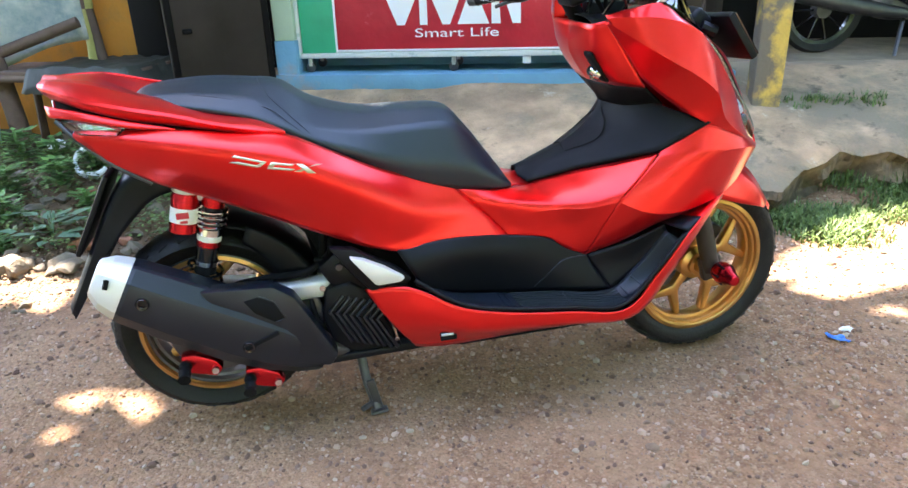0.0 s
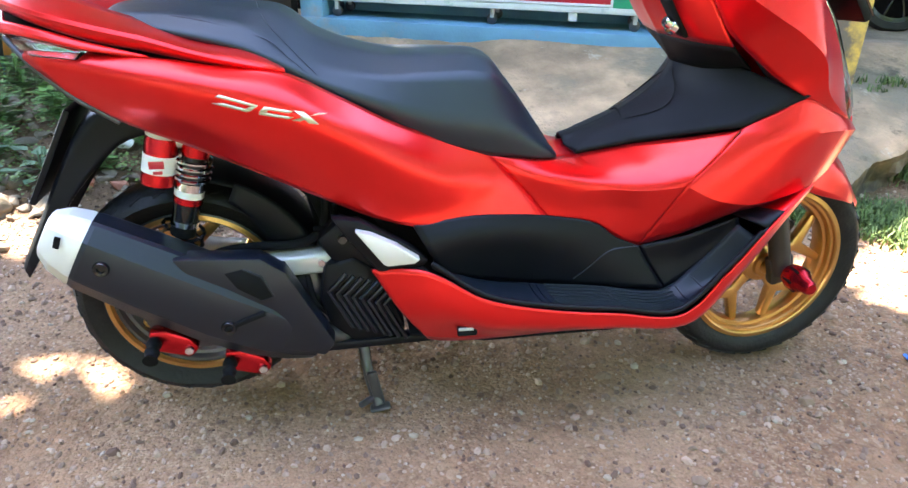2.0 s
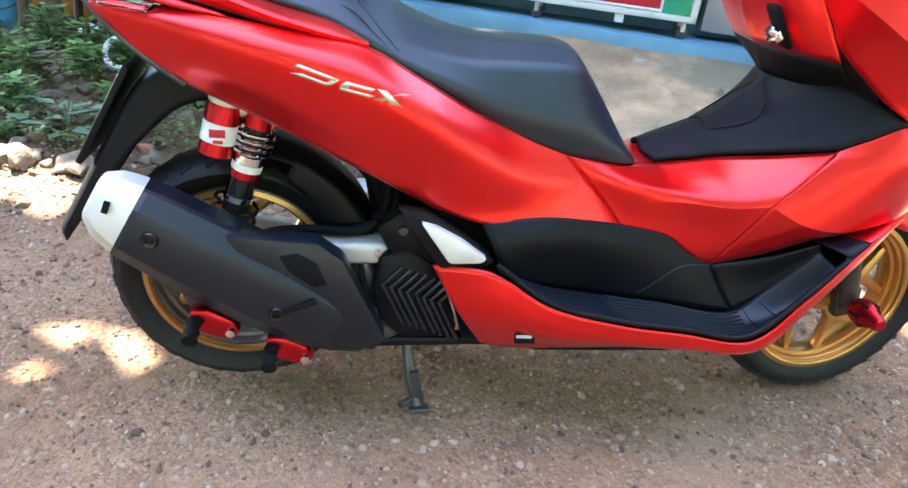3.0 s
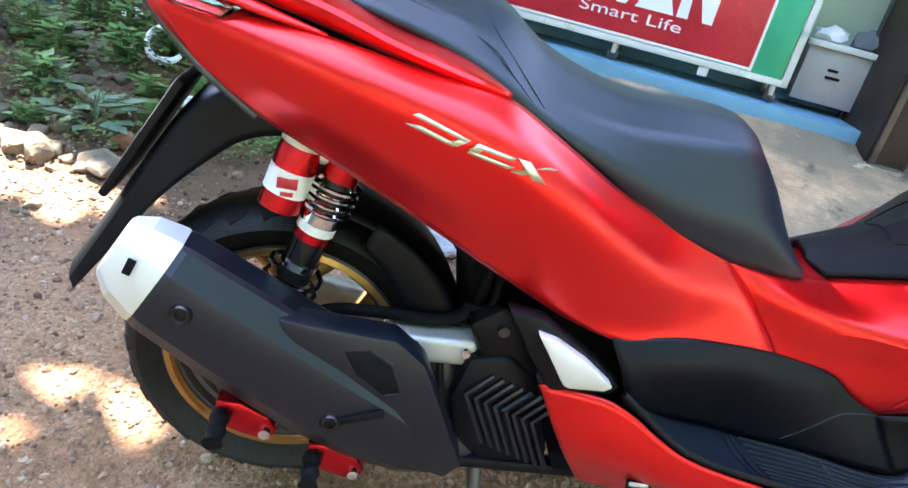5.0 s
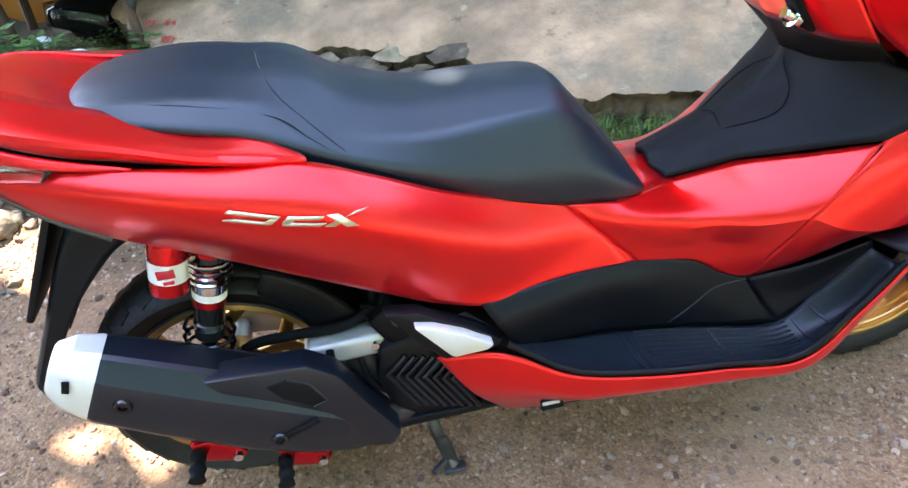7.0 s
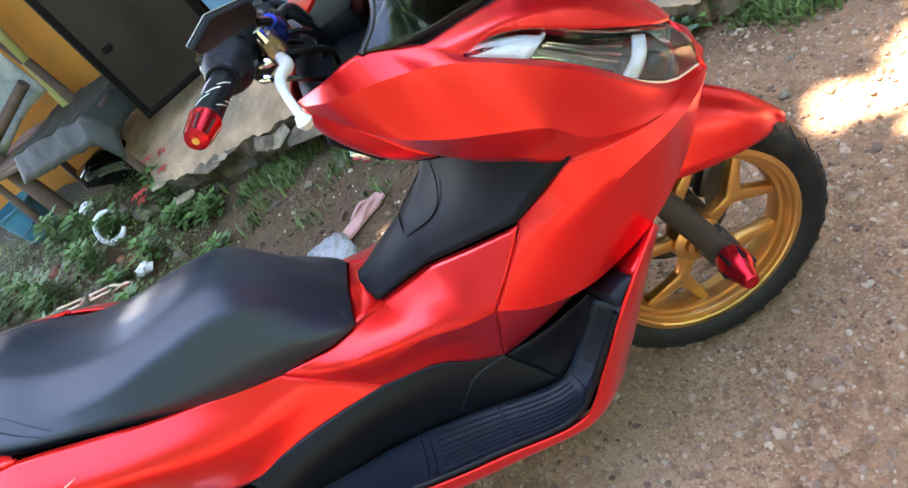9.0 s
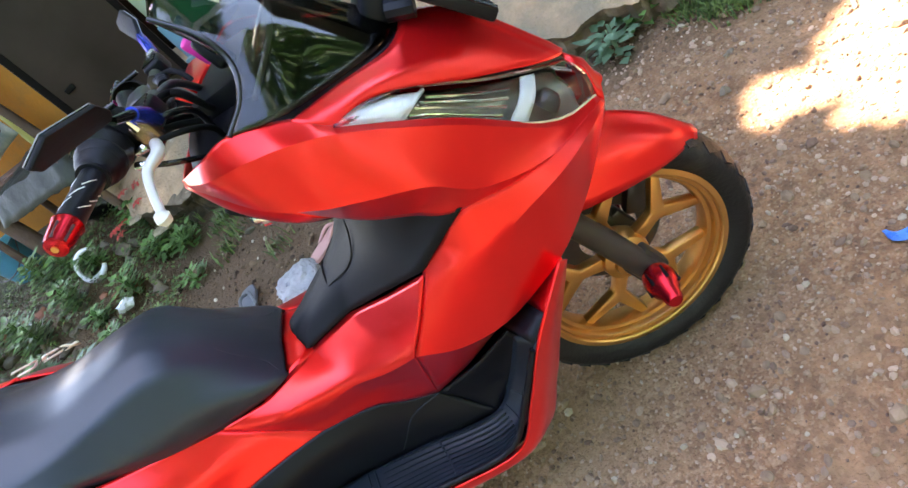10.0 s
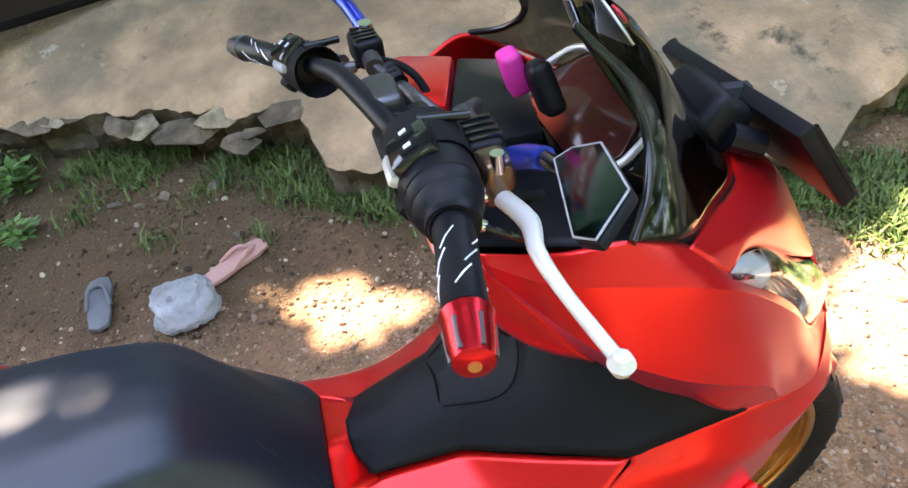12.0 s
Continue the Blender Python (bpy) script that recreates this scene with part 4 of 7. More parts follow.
S0 = [(0.372, -0.226, 0.388), (0.45, -0.243, 0.392), (0.50, -0.253, 0.378), (0.59, -0.273, 0.332), (0.72, -0.284, 0.306), (0.85, -0.290, 0.293), (0.985, -0.293, 0.281), (1.065, -0.292, 0.366), (1.143, -0.287, 0.464), (1.24, -0.248, 0.535)]
S1 = [(0.425, -0.232, 0.300), (0.47, -0.246, 0.302), (0.52, -0.257, 0.297), (0.60, -0.270, 0.275), (0.72, -0.278, 0.266), (0.86, -0.284, 0.259), (1.005, -0.287, 0.258), (1.090, -0.282, 0.355), (1.165, -0.272, 0.452), (1.244, -0.238, 0.520)]
S2 = [(0.485, -0.200, 0.210), (0.51, -0.203, 0.206), (0.56, -0.210, 0.206), (0.64, -0.220, 0.214), (0.74, -0.230, 0.224), (0.87, -0.240, 0.231), (1.030, -0.250, 0.236), (1.115, -0.255, 0.340), (1.180, -0.248, 0.432), (1.246, -0.222, 0.505)]
pair("side_skirt", surface([S0, S1, S2], 60, 7), RED, scooter, "red lower side skirt", 0.005, 30)
belly = [[Vector((x, y * w, z)) for y in (-1, -0.8, 0.8, 1)] for x, w, z in ((0.45, 0.19, 0.215), (0.60, 0.215, 0.205), (0.85, 0.235, 0.222), (1.03, 0.245, 0.236), (1.12, 0.245, 0.36), (1.24, 0.2, 0.50))]
sheet("belly_pan", belly, DARK, scooter, "black belly pan")
pas = part("skirt_fastener", box_bm((0.040, 0.006, 0.020), Matrix.Translation((0.556, -0.2500, 0.252)) @ Matrix.Rotation(radians(-28), 4, "X"), 0.003), DARK, scooter, "dark fastener recess with a silver tab")
part("fastener_tab", box_bm((0.030, 0.004, 0.006), Matrix.Translation((0.553, -0.2535, 0.258)) @ Matrix.Rotation(radians(-28), 4, "X"), 0.0015), ALU, pas)

# silver folding-peg trim inside a black surround
trim_out = [(0.300, 0.500), (0.352, 0.492), (0.440, 0.440), (0.482, 0.405), (0.470, 0.390), (0.385, 0.384), (0.340, 0.440)]
for s in (-1, 1):
    holder = side_plate("peg_surround", trim_out, s * 0.222, 0.03, BLACK, scooter, "black surround of the passenger peg", 0.008)
    mt = Matrix.Translation((0, s * 0.243, 0)) @ SIDE
    rows = [(0.343, 0.478), (0.372, 0.471), (0.418, 0.447), (0.462, 0.416), (0.452, 0.408), (0.402, 0.405), (0.394, 0.409)]
    part("folding_peg", prism_bm(rows, mt, 0.022, 0.003), CAP, holder, "silver folding passenger peg", 40)


# the body's centre plane lies at y = CENTRE: draw the middle and the left half in to it
CENTRE = -0.03
MEASURED = ("instrument_pod", "storage_lid", "pocket_cover", "holder_back", "holder_pad", "number_plate", "plate_bar", "plate_edge", "plate_bracket")


def to_centre(y):
    return y if y < -0.05 else y + 2 * CENTRE if y > 0.05 else CENTRE + 0.4 * y


def draw_in(ob, shift):
    if ob.name.split(".")[0] in MEASURED:
        return
    if ob.type == "MESH":
        for v in ob.data.vertices:
            v.co.y = v.co.y + CENTRE if shift else to_centre(v.co.y)
    for c in ob.children:
        draw_in(c, shift)


for c in scooter.children:
    draw_in(c, c.name.split(".")[0] in ("front_wheel", "rear_wheel"))

# engine, silencer, suspension
eng = side_plate("engine_cover", [(0.285, 0.372), (0.345, 0.388), (0.392, 0.352), (0.445, 0.215), (0.42, 0.196), (0.345, 0.186), (0.29, 0.235), (0.272, 0.30)], -0.135, 0.07, BLACK, scooter, "black finned radiator cover", 0.010)
for k in range(8):
    bx, bz = 0.292 + 0.0155 * k, 0.318 - 0.005 * k
    tube("radiator_fin", [(bx + 0.034, -0.172, bz + 0.034), (bx, -0.175, bz), (bx + 0.044, -0.172, bz - 0.088)], [0.0050, 0.0056, 0.0050], MUFFLER, eng, "", 6)
part("air_duct", prism_bm([(0.272, 0.425), (0.318, 0.462), (0.352, 0.440), (0.398, 0.350), (0.36, 0.345), (0.300, 0.375)], Matrix.Translation((0, -0.135, 0)) @ SIDE, 0.06, 0.012), BLACK, scooter, "black intake duct", 40)
part("duct_bolt", lathe_bm([(0, 0.006), (0.008, 0.006), (0.009, 0), (0, 0)], Matrix.Translation((0.322, -0.166, 0.425)) @ Matrix.Rotation(radians(90), 4, "X"), 14), STEEL, scooter)
crank = side_plate("crankcase", [(0.165, 0.365), (0.19, 0.385), (0.285, 0.388), (0.30, 0.34), (0.33, 0.25), (0.30, 0.19), (0.20, 0.20), (0.165, 0.26)], -0.065, 0.10, ALU, scooter, "cast aluminium engine case", 0.012)
part("cylinder_head", box_bm((0.135, 0.055, 0.044), Matrix.Translation((0.232, -0.125, 0.364)) @ Matrix.Rotation(radians(-3), 4, "Y"), 0.010, 3), SILVER, crank, "bright aluminium head")
part("head_flange", box_bm((0.05, 0.05, 0.09), Matrix.Translation((0.262, -0.118, 0.305)) @ Matrix.Rotation(radians(-25), 4, "Y"), 0.012, 3), STEEL, crank)
part("plug_cap", box_bm((0.014, 0.02, 0.032), Matrix.Translation((0.205, -0.152, 0.362)), 0.004), DARK, crank)
for x, z in ((0.28, 0.372), (0.288, 0.345), (0.25, 0.24)):
    part("case_bolt", lathe_bm([(0, 0.01), (0.007, 0.01), (0.008, 0), (0, 0)], Matrix.Translation((x, -0.150, z)) @ Matrix.Rotation(radians(90), 4, "X"), 12), CHROME, crank)
tube("engine_hose", [(0.05, -0.10, 0.36), (0.09, -0.11, 0.385), (0.16, -0.125, 0.400), (0.24, -0.125, 0.402), (0.285, -0.115, 0.43), (0.295, -0.11, 0.50)], 0.009, DARK, scooter, "black rubber hose", 10, 24)
tube("engine_hose", [(0.25, -0.14, 0.34), (0.262, -0.155, 0.29), (0.29, -0.150, 0.25)], 0.006, DARK, scooter, "", 8, 12)
tube("engine_hose", [(0.27, -0.12, 0.43), (0.30, -0.14, 0.44), (0.31, -0.12, 0.48)], 0.006, DARK, scooter, "", 8, 12)
part("swing_arm", join_bm([box_bm((0.33, 0.05, 0.075), Matrix.Translation((0.15, 0.10, 0.27)) @ Matrix.Rotation(radians(6), 4, "Y"), 0.02, 3), tube_bm([(0.025, -0.11, 0.275), (0.025, 0.12, 0.275)], 0.022, 14)]), ALU, scooter, "aluminium swing arm")
part("swing_arm", box_bm((0.24, 0.022, 0.045), Matrix.Translation((0.13, -0.098, 0.262)) @ Matrix.Rotation(radians(8), 4, "Y"), 0.008, 2), STEEL, scooter)

# silencer: tapered shell along its own axis
ex_a, ex_b = Vector((-0.135, -0.188, 0.452)), Vector((0.278, -0.178, 0.232))
axis = (ex_b - ex_a).normalized()
upv = (Vector((0, 0, 1)) - axis * axis.z).normalized()
outv = axis.cross(upv)
if outv.y > 0:
    outv = -outv


def shell(stations):
    """An eight-sided tapered shell with narrow chamfers along its edges."""
    rows = []
    for t, h, w, lift, sq in stations:
        c = ex_a + (ex_b - ex_a) * t + upv * lift
        k = (w * 0.50, h), (w, h * 0.42), (w, -h * 0.72), (w * 0.45, -h * 1.32), (-w * 0.6, -h * 1.2), (-w, -h * 0.4), (-w, h * 0.5), (-w * 0.5, h)
        r = []
        for i, (x, y) in enumerate(k):
            for q in (k[i - 1], k[(i + 1) % 8]):
                r.append(c + outv * (x + (q[0] - x) * 0.10) + upv * (y + (q[1] - y) * 0.10))
        rows.append(r)
    bm = grid(rows, True)
    bm.verts.ensure_lookup_table()
    bm.faces.new(bm.verts[:16]), bm.faces.new(bm.verts[-16:])
    return bm


muf = part("silencer", shell([(0.0, 0.056, 0.046, 0, 2.6), (0.03, 0.060, 0.052, 0, 3.2), (0.25, 0.066, 0.057, -0.003, 3.6), (0.55, 0.070, 0.060, -0.006, 3.6), (0.75, 0.066, 0.058, -0.006, 3.4), (0.90, 0.052, 0.048, -0.010, 2.5), (1.0, 0.034, 0.035, -0.016, 2.2)]), MUFFLER, scooter, "matt black silencer with heat shield", 18)
part("end_cap", shell([(-0.125, 0.030, 0.026, 0.004, 2.6), (-0.118, 0.036, 0.030, 0.004, 2.6), (-0.07, 0.050, 0.042, 0.003, 2.8), (0.0, 0.058, 0.049, 0.001, 2.6), (0.012, 0.058, 0.049, 0.001, 2.6)]), CAP, muf, "silver silencer end cap", 18)
part("cap_slot", box_bm((0.010, 0.004, 0.022), Matrix.Translation(ex_a - axis * 0.030 + outv * 0.048 + upv * 0.012) @ Matrix.Rotation(radians(20), 4, "Y"), 0.001), DARK, muf)
# shoulder bridge above the shield, bolts and the slot
part("heat_shield_bridge", prism_bm([(0.02, 0.430), (0.115, 0.426), (0.172, 0.424), (0.216, 0.392), (0.300, 0.232), (0.280, 0.205), (0.16, 0.235), (0.07, 0.35)], Matrix.Translation((0, -0.208, 0)) @ SIDE, 0.046, 0.006), MUFFLER, muf, "", 40)
slot = [(0.108, 0.398), (0.142, 0.405), (0.172, 0.388), (0.192, 0.346), (0.170, 0.338), (0.128, 0.366)]
# near-black plate on the bridge face stands in for the slot's dark depth
part("shield_slot", prism_bm(slot, Matrix.Translation((0, -0.2305, 0)) @ SIDE, 0.004, 0.001), DARK, muf, "", 40)
tube("slot_rim", [(x, -0.232, z) for x, z in slot[1:5]], 0.0022, MUFFLER, muf, "", 6)
for t, up, sz in ((0.105, -0.004, 0.0145), (0.615, -0.030, 0.0145)):
    mb = Matrix.Translation(ex_a + (ex_b - ex_a) * t + outv * (0.0530 if t < 0.3 else 0.0575) + upv * up) @ Matrix.Rotation(radians(90), 4, "X")
    part("shield_bolt", lathe_bm([(0, 0.002), (0.006, 0.002), (0.007, 0.006), (0.012, 0.007), (sz, 0.003), (sz, -0.006), (0, -0.006)], mb, 20), GLOSS, muf)
part("shield_groove", join_bm([box_bm((0.085, 0.006, 0.010), Matrix.Translation((0.135, -0.243, 0.302)) @ Matrix.Rotation(radians(-22), 4, "Y"), 0.002)]), DARK, muf)
for k in range(2):
    part("shield_groove", box_bm((0.075 - 0.015 * k, 0.006, 0.006), Matrix.Translation((-0.065 + 0.02 * k, -0.232, 0.372 - 0.013 * k)) @ Matrix.Rotation(radians(6), 4, "Y"), 0.002), DARK, muf)
tube("exhaust_pipe", [(0.27, -0.17, 0.225), (0.34, -0.13, 0.185), (0.42, -0.06, 0.20)], 0.022, STEEL, scooter, "dark exhaust pipe", 14, 12)
part("silencer_strip", box_bm((0.36, 0.03, 0.02), Matrix.Translation((0.35, -0.16, 0.188)) @ Matrix.Rotation(radians(-2), 4, "Y"), 0.006), BLACK, scooter)

# shocks with a red reservoir
for s in (-1, 1):
    top, low = Vector((0.074, s * 0.118, 0.622)), Vector((0.008, s * 0.122, 0.372))
    d = (low - top)
    sh = tube("shock_absorber", [top, top + d * 0.45], 0.018, STEEL, scooter, "rear shock with chrome and black springs and red collars", 16)
    tube("damper_rod", [top + d * 0.4, low], 0.012, GLOSS, sh, "", 12)
    for a, b, r, mt in ((-0.02, 0.04, 0.023, SILVER), (0.04, 0.14, 0.0255, RED_DARK), (0.34, 0.40, 0.0265, CHROME), (0.40, 0.45, 0.0265, SIGN_WHITE), (0.45, 0.50, 0.0265, RED_DARK), (0.50, 0.64, 0.024, GLOSS), (0.64, 0.68, 0.026, CHROME),
                        (0.68, 0.76, 0.0235, DARK), (0.90, 1.0, 0.024, GLOSS)):
        tube("collar", [top + d * a, top + d * b], r, mt, sh, "", 18)
    u, w = d.normalized().orthogonal(), d.normalized().cross(d.normalized().orthogonal())
    for t0, t1, turns, rad, mt in ((0.14, 0.34, 4.5, 0.0225, CHROME), (0.68, 0.94, 3.0, 0.0275, GLOSS)):
        coil = []
        for i in range(int(turns * 12)):
            f = i / (turns * 12 - 1)
            a = f * 2 * math.pi * turns
            coil.append(top + d * (t0 + (t1 - t0) * f) + (u * math.cos(a) + w * math.sin(a)) * rad)
        tube("spring", coil, 0.0036, mt, sh, "", 6)
    rt, rb = Vector((0.014, s * 0.122, 0.626)), Vector((-0.006, s * 0.128, 0.538))
    res = tube("reservoir", [rt, rt + (rb - rt) * 0.12, rb], [0.026, 0.0285, 0.0285], RED_DARK, sh, "red oil reservoir with a white label", 20)
    tube("reservoir_cap", [rt + Vector((0.003, 0, 0.012)), rt], 0.0285, SILVER, sh, "", 20)
    tube("reservoir_label", [rt + (rb - rt) * 0.38, rt + (rb - rt) * 0.75], 0.0292, SIGN_WHITE, sh, "", 20)
    part("reservoir_mark", box_bm((0.026, 0.004, 0.014), Matrix.Translation(rt + (rb - rt) * 0.52 + Vector((0, s * 0.0280, 0))), 0.001), SIGN_RED, sh)
    part("reservoir_mark", box_bm((0.016, 0.004, 0.006), Matrix.Translation(rt + (rb - rt) * 0.68 + Vector((0.004, s * 0.0280, 0))), 0.001), SIGN_RED, sh)
    tube("reservoir_link", [rt + Vector((0.02, 0, -0.012)), top + Vector((0, 0, -0.01))], 0.011, SILVER, sh, "", 10)

# hugger and rear mudguard with the plate holder
arc = []
for a in np.linspace(radians(15), radians(165), 22):
    r = 0.272 + 0.01 * math.sin(a)
    arc.append([REAR + Vector((r * math.cos(a) * 1.0, y - 0.03, r * math.sin(a) - abs(y) * 0.25)) for y in (-0.082, -0.06, -0.02, 0.02, 0.06, 0.082)])
hg = sheet("hugger", arc[:12], BLACK, scooter, "black wheel hugger", 0.004)
skirt_rows = [[REAR + Vector((r * math.cos(a), -0.108 - 0.004 * math.sin((r - 0.2) * 40), r * math.sin(a))) for r in np.linspace(0.192 + 0.05 * abs(math.sin((a - radians(36)) * 1.6)), 0.272, 6)] for a in np.linspace(radians(2), radians(68), 16)]
sheet("hugger_side", skirt_rows, BLACK, hg, "", 0.005)
side_plate("rear_bulkhead", [(0.13, 0.625), (0.40, 0.60), (0.45, 0.30), (0.30, 0.26), (0.285, 0.40), (0.25, 0.48)], 0.045, 0.02, DARK, scooter, "black panel behind the engine", 0.004)
mud_top = [(0.05, 0.640), (-0.02, 0.668), (-0.085, 0.662), (-0.135, 0.625), (-0.180, 0.555), (-0.225, 0.470), (-0.285, 0.358)]
mud_in = [(0.06, 0.600), (0.00, 0.618), (-0.060, 0.604), (-0.110, 0.562), (-0.166, 0.500), (-0.214, 0.430), (-0.276, 0.338)]
mud = surface([[(x, 0, z + 0.012) for x, z in mud_top], [(x, -0.055, z + 0.008) for x, z in mud_top], [(x + 0.004, -0.082, z - 0.006) for x, z in mud_top], [(x, -0.084, z) for x, z in mud_in]], 30, 5, (2,))
mudfull = [list(r) for r in flip(mud)[::-1]] + mud[1:]
mg = sheet("rear_mudguard", mudfull, BLACK, scooter, "black rear mudguard with plate holder", 0.006)
part("plate_holder", box_bm((0.012, 0.17, 0.20), Matrix.Translation((-0.195, 0, 0.575)) @ Matrix.Rotation(radians(28), 4, "Y"), 0.004), BLACK, mg)

side_plate("inner_guard", [(0.09, 0.62), (0.19, 0.555), (0.262, 0.47), (0.285, 0.405), (0.36, 0.40), (0.40, 0.50), (0.31, 0.60)], -0.03, 0.09, DARK, scooter, "black inner guard ahead of the tyre", 0.01)

# red swing-arm sliders with black bobbins
for x, z in ((-0.036, 0.238), (0.098, 0.182)):
    sl = part("swingarm_slider", prism_bm([(-0.016, 0.022), (0.018, 0.024), (0.058, 0.004), (0.074, -0.020), (0.058, -0.040), (0.022, -0.030), (-0.012, -0.020)], Matrix.Translation((x, -0.176, z)) @ SIDE, 0.034, 0.007), RED_DARK, scooter, "red anodised swing-arm slider")
    tube("bobbin", [(x - 0.006, -0.190, z + 0.002), (x - 0.006, -0.240, z - 0.010)], [0.012, 0.0145, 0.011, 0.0145, 0.011, 0.0145], DARK, sl, "ribbed black bobbin", 16, 16)
    part("slider_bolt", lathe_bm([(0, 0.008), (0.008, 0.008), (0.009, 0), (0, 0)], Matrix.Translation((x + 0.056, -0.193, z - 0.020)) @ Matrix.Rotation(radians(90), 4, "X"), 14), CHROME, sl)
    tube("slider_spacer", [(x + 0.02, -0.095, z), (x + 0.02, -0.165, z)], 0.011, CHROME, sl, "bright spacer", 12)
mR = Matrix.Translation((REAR.x, CENTRE, REAR.z)) @ Matrix.Rotation(radians(90), 4, "X")
rd = part("rear_disc", lathe_bm([(0.066, 0.074), (0.108, 0.074), (0.108, 0.078), (0.066, 0.078)], mR, 60, True), STEEL, scooter, "steel rear brake disc")
for k in range(5):
    a = 2 * math.pi * k / 5
    part("disc_arm", box_bm((0.060, 0.014, 0.005), mR @ Matrix.Rotation(a, 4, "Z") @ Matrix.Translation((0.045, 0, 0.075)), 0.001), STEEL, rd)
part("rear_caliper", box_bm((0.075, 0.045, 0.050), Matrix.Translation((0.105, -0.112, 0.222)) @ Matrix.Rotation(radians(28), 4, "Y"), 0.010, 3), DARK, scooter, "black rear brake caliper")
part("rear_axle_nut", lathe_bm([(0, 0.015), (0.016, 0.015), (0.018, 0), (0, 0)], Matrix.Translation((0.025, -0.115, 0.275)) @ Matrix.Rotation(radians(90), 4, "X"), 6), CHROME, scooter)

# centre stand
stand = thing("centre_stand", "", "")
stand.parent = scooter
for key in ("label", "category"):
    if key in stand:
        del stand[key]
for s in (-1, 1):
    tube("stand_leg", [(0.355, s * 0.075, 0.17), (0.365, s * 0.115, 0.08), (0.385, s * 0.150, 0.012)], 0.012, STEEL, stand, "dark steel stand leg", 12, 10)
    part("stand_foot", box_bm((0.045, 0.024, 0.010), Matrix.Translation((0.388, s * 0.153, 0.007)) @ Matrix.Rotation(radians(-8), 4, "Y"), 0.005), STEEL, stand)
    part("stand_plate", box_bm((0.022, 0.012, 0.09), Matrix.Translation((0.380, s * 0.146, 0.052)) @ Matrix.Rotation(radians(-12), 4, "Y"), 0.003), STEEL, stand)
tube("stand_tongue", [(0.37, -0.15, 0.030), (0.345, -0.175, 0.034)], 0.007, STEEL, stand, "", 8)
tube("stand_crossbar", [(0.36, -0.09, 0.13), (0.36, 0.09, 0.13)], 0.011, STEEL, stand, "", 10)

# badge: plain slanted foil shapes, no lettering
BADGE_A, BADGE_B = Vector((0.127, 0, 0.716)), Vector((0.306, 0, 0.684))


def badge_point(rows, s, u, v):
    """A point of the badge's own plane, u along and v up in shares of its length, laid on the side cover."""
    d = BADGE_B - BADGE_A
    q = BADGE_A + d * u + Vector((-d.z, 0, d.x)) * (v * 0.66 - 0.012)
    p = min((p for r in rows for p in r), key=lambda p: (p.x - q.x) ** 2 + (p.z - q.z) ** 2)
    return Vector((q.x, p.y + s * 0.0062, q.z))


BADGE = (((0.02, 0.10), (0.36, 0.055), (0.39, 0.085), (0.05, 0.135)), ((0.33, 0.055), (0.39, 0.085), (0.33, -0.01), (0.25, -0.03)), ((0.0, 0.0), (0.30, -0.03), (0.33, 0.0), (0.09, 0.03)),
         ((0.44, 0.045), (0.66, 0.045), (0.69, 0.08), (0.48, 0.085)), ((0.40, 0.0), (0.46, 0.0), (0.50, 0.085), (0.44, 0.085)), ((0.40, -0.035), (0.66, -0.035), (0.70, 0.0), (0.42, 0.0)),
         ((0.70, 0.09), (0.78, 0.09), (0.93, -0.055), (0.84, -0.055)), ((0.69, -0.045), (0.76, -0.045), (1.0, 0.085), (0.92, 0.085)))
for s, rows in ((-1, rear_side), (1, flip(rear_side))):
    fine = [[a.lerp(b, k / 3) for a, b in zip(r0, r1) for k in (0,)] for r0, r1 in zip(rows, rows[1:]) for k in range(3)]
    fine = [[a.lerp(b, k / 3) for a, b in zip(r, r[1:]) for k in range(3)] for r in fine]
    for quad in BADGE:
        a, b, c, e = [badge_point(fine, s, u, v) for u, v in quad]
        sheet("badge_stroke", [[a.lerp(b, k / 4) for k in range(5)], [e.lerp(c, k / 4) for k in range(5)]], STICKER, scooter, "", 0.0025)

# ---- handlebar ----
bar = tube("handlebar", [(0.800, 0.270, 0.972), (0.845, 0.175, 0.985), (0.862, 0.11, 1.004), (0.880, 0.05, 1.018), (0.897, -0.01, 1.014), (0.910, -0.06, 1.008), (0.918, -0.11, 1.018), (0.922, -0.16, 1.034), (0.915, -0.24, 1.038)], 0.0105, BLACK, scooter, "black tapered handlebar", 14, 40)
part("bar_clamp", box_bm((0.036, 0.06, 0.03), Matrix.Translation((0.912, 0.0, 1.008)), 0.010, 3), STEEL, bar)
tube("steering_stem", [(0.915, 0.0, 1.0), (0.975, 0.0, 0.90)], 0.020, DARK, bar, "", 14)


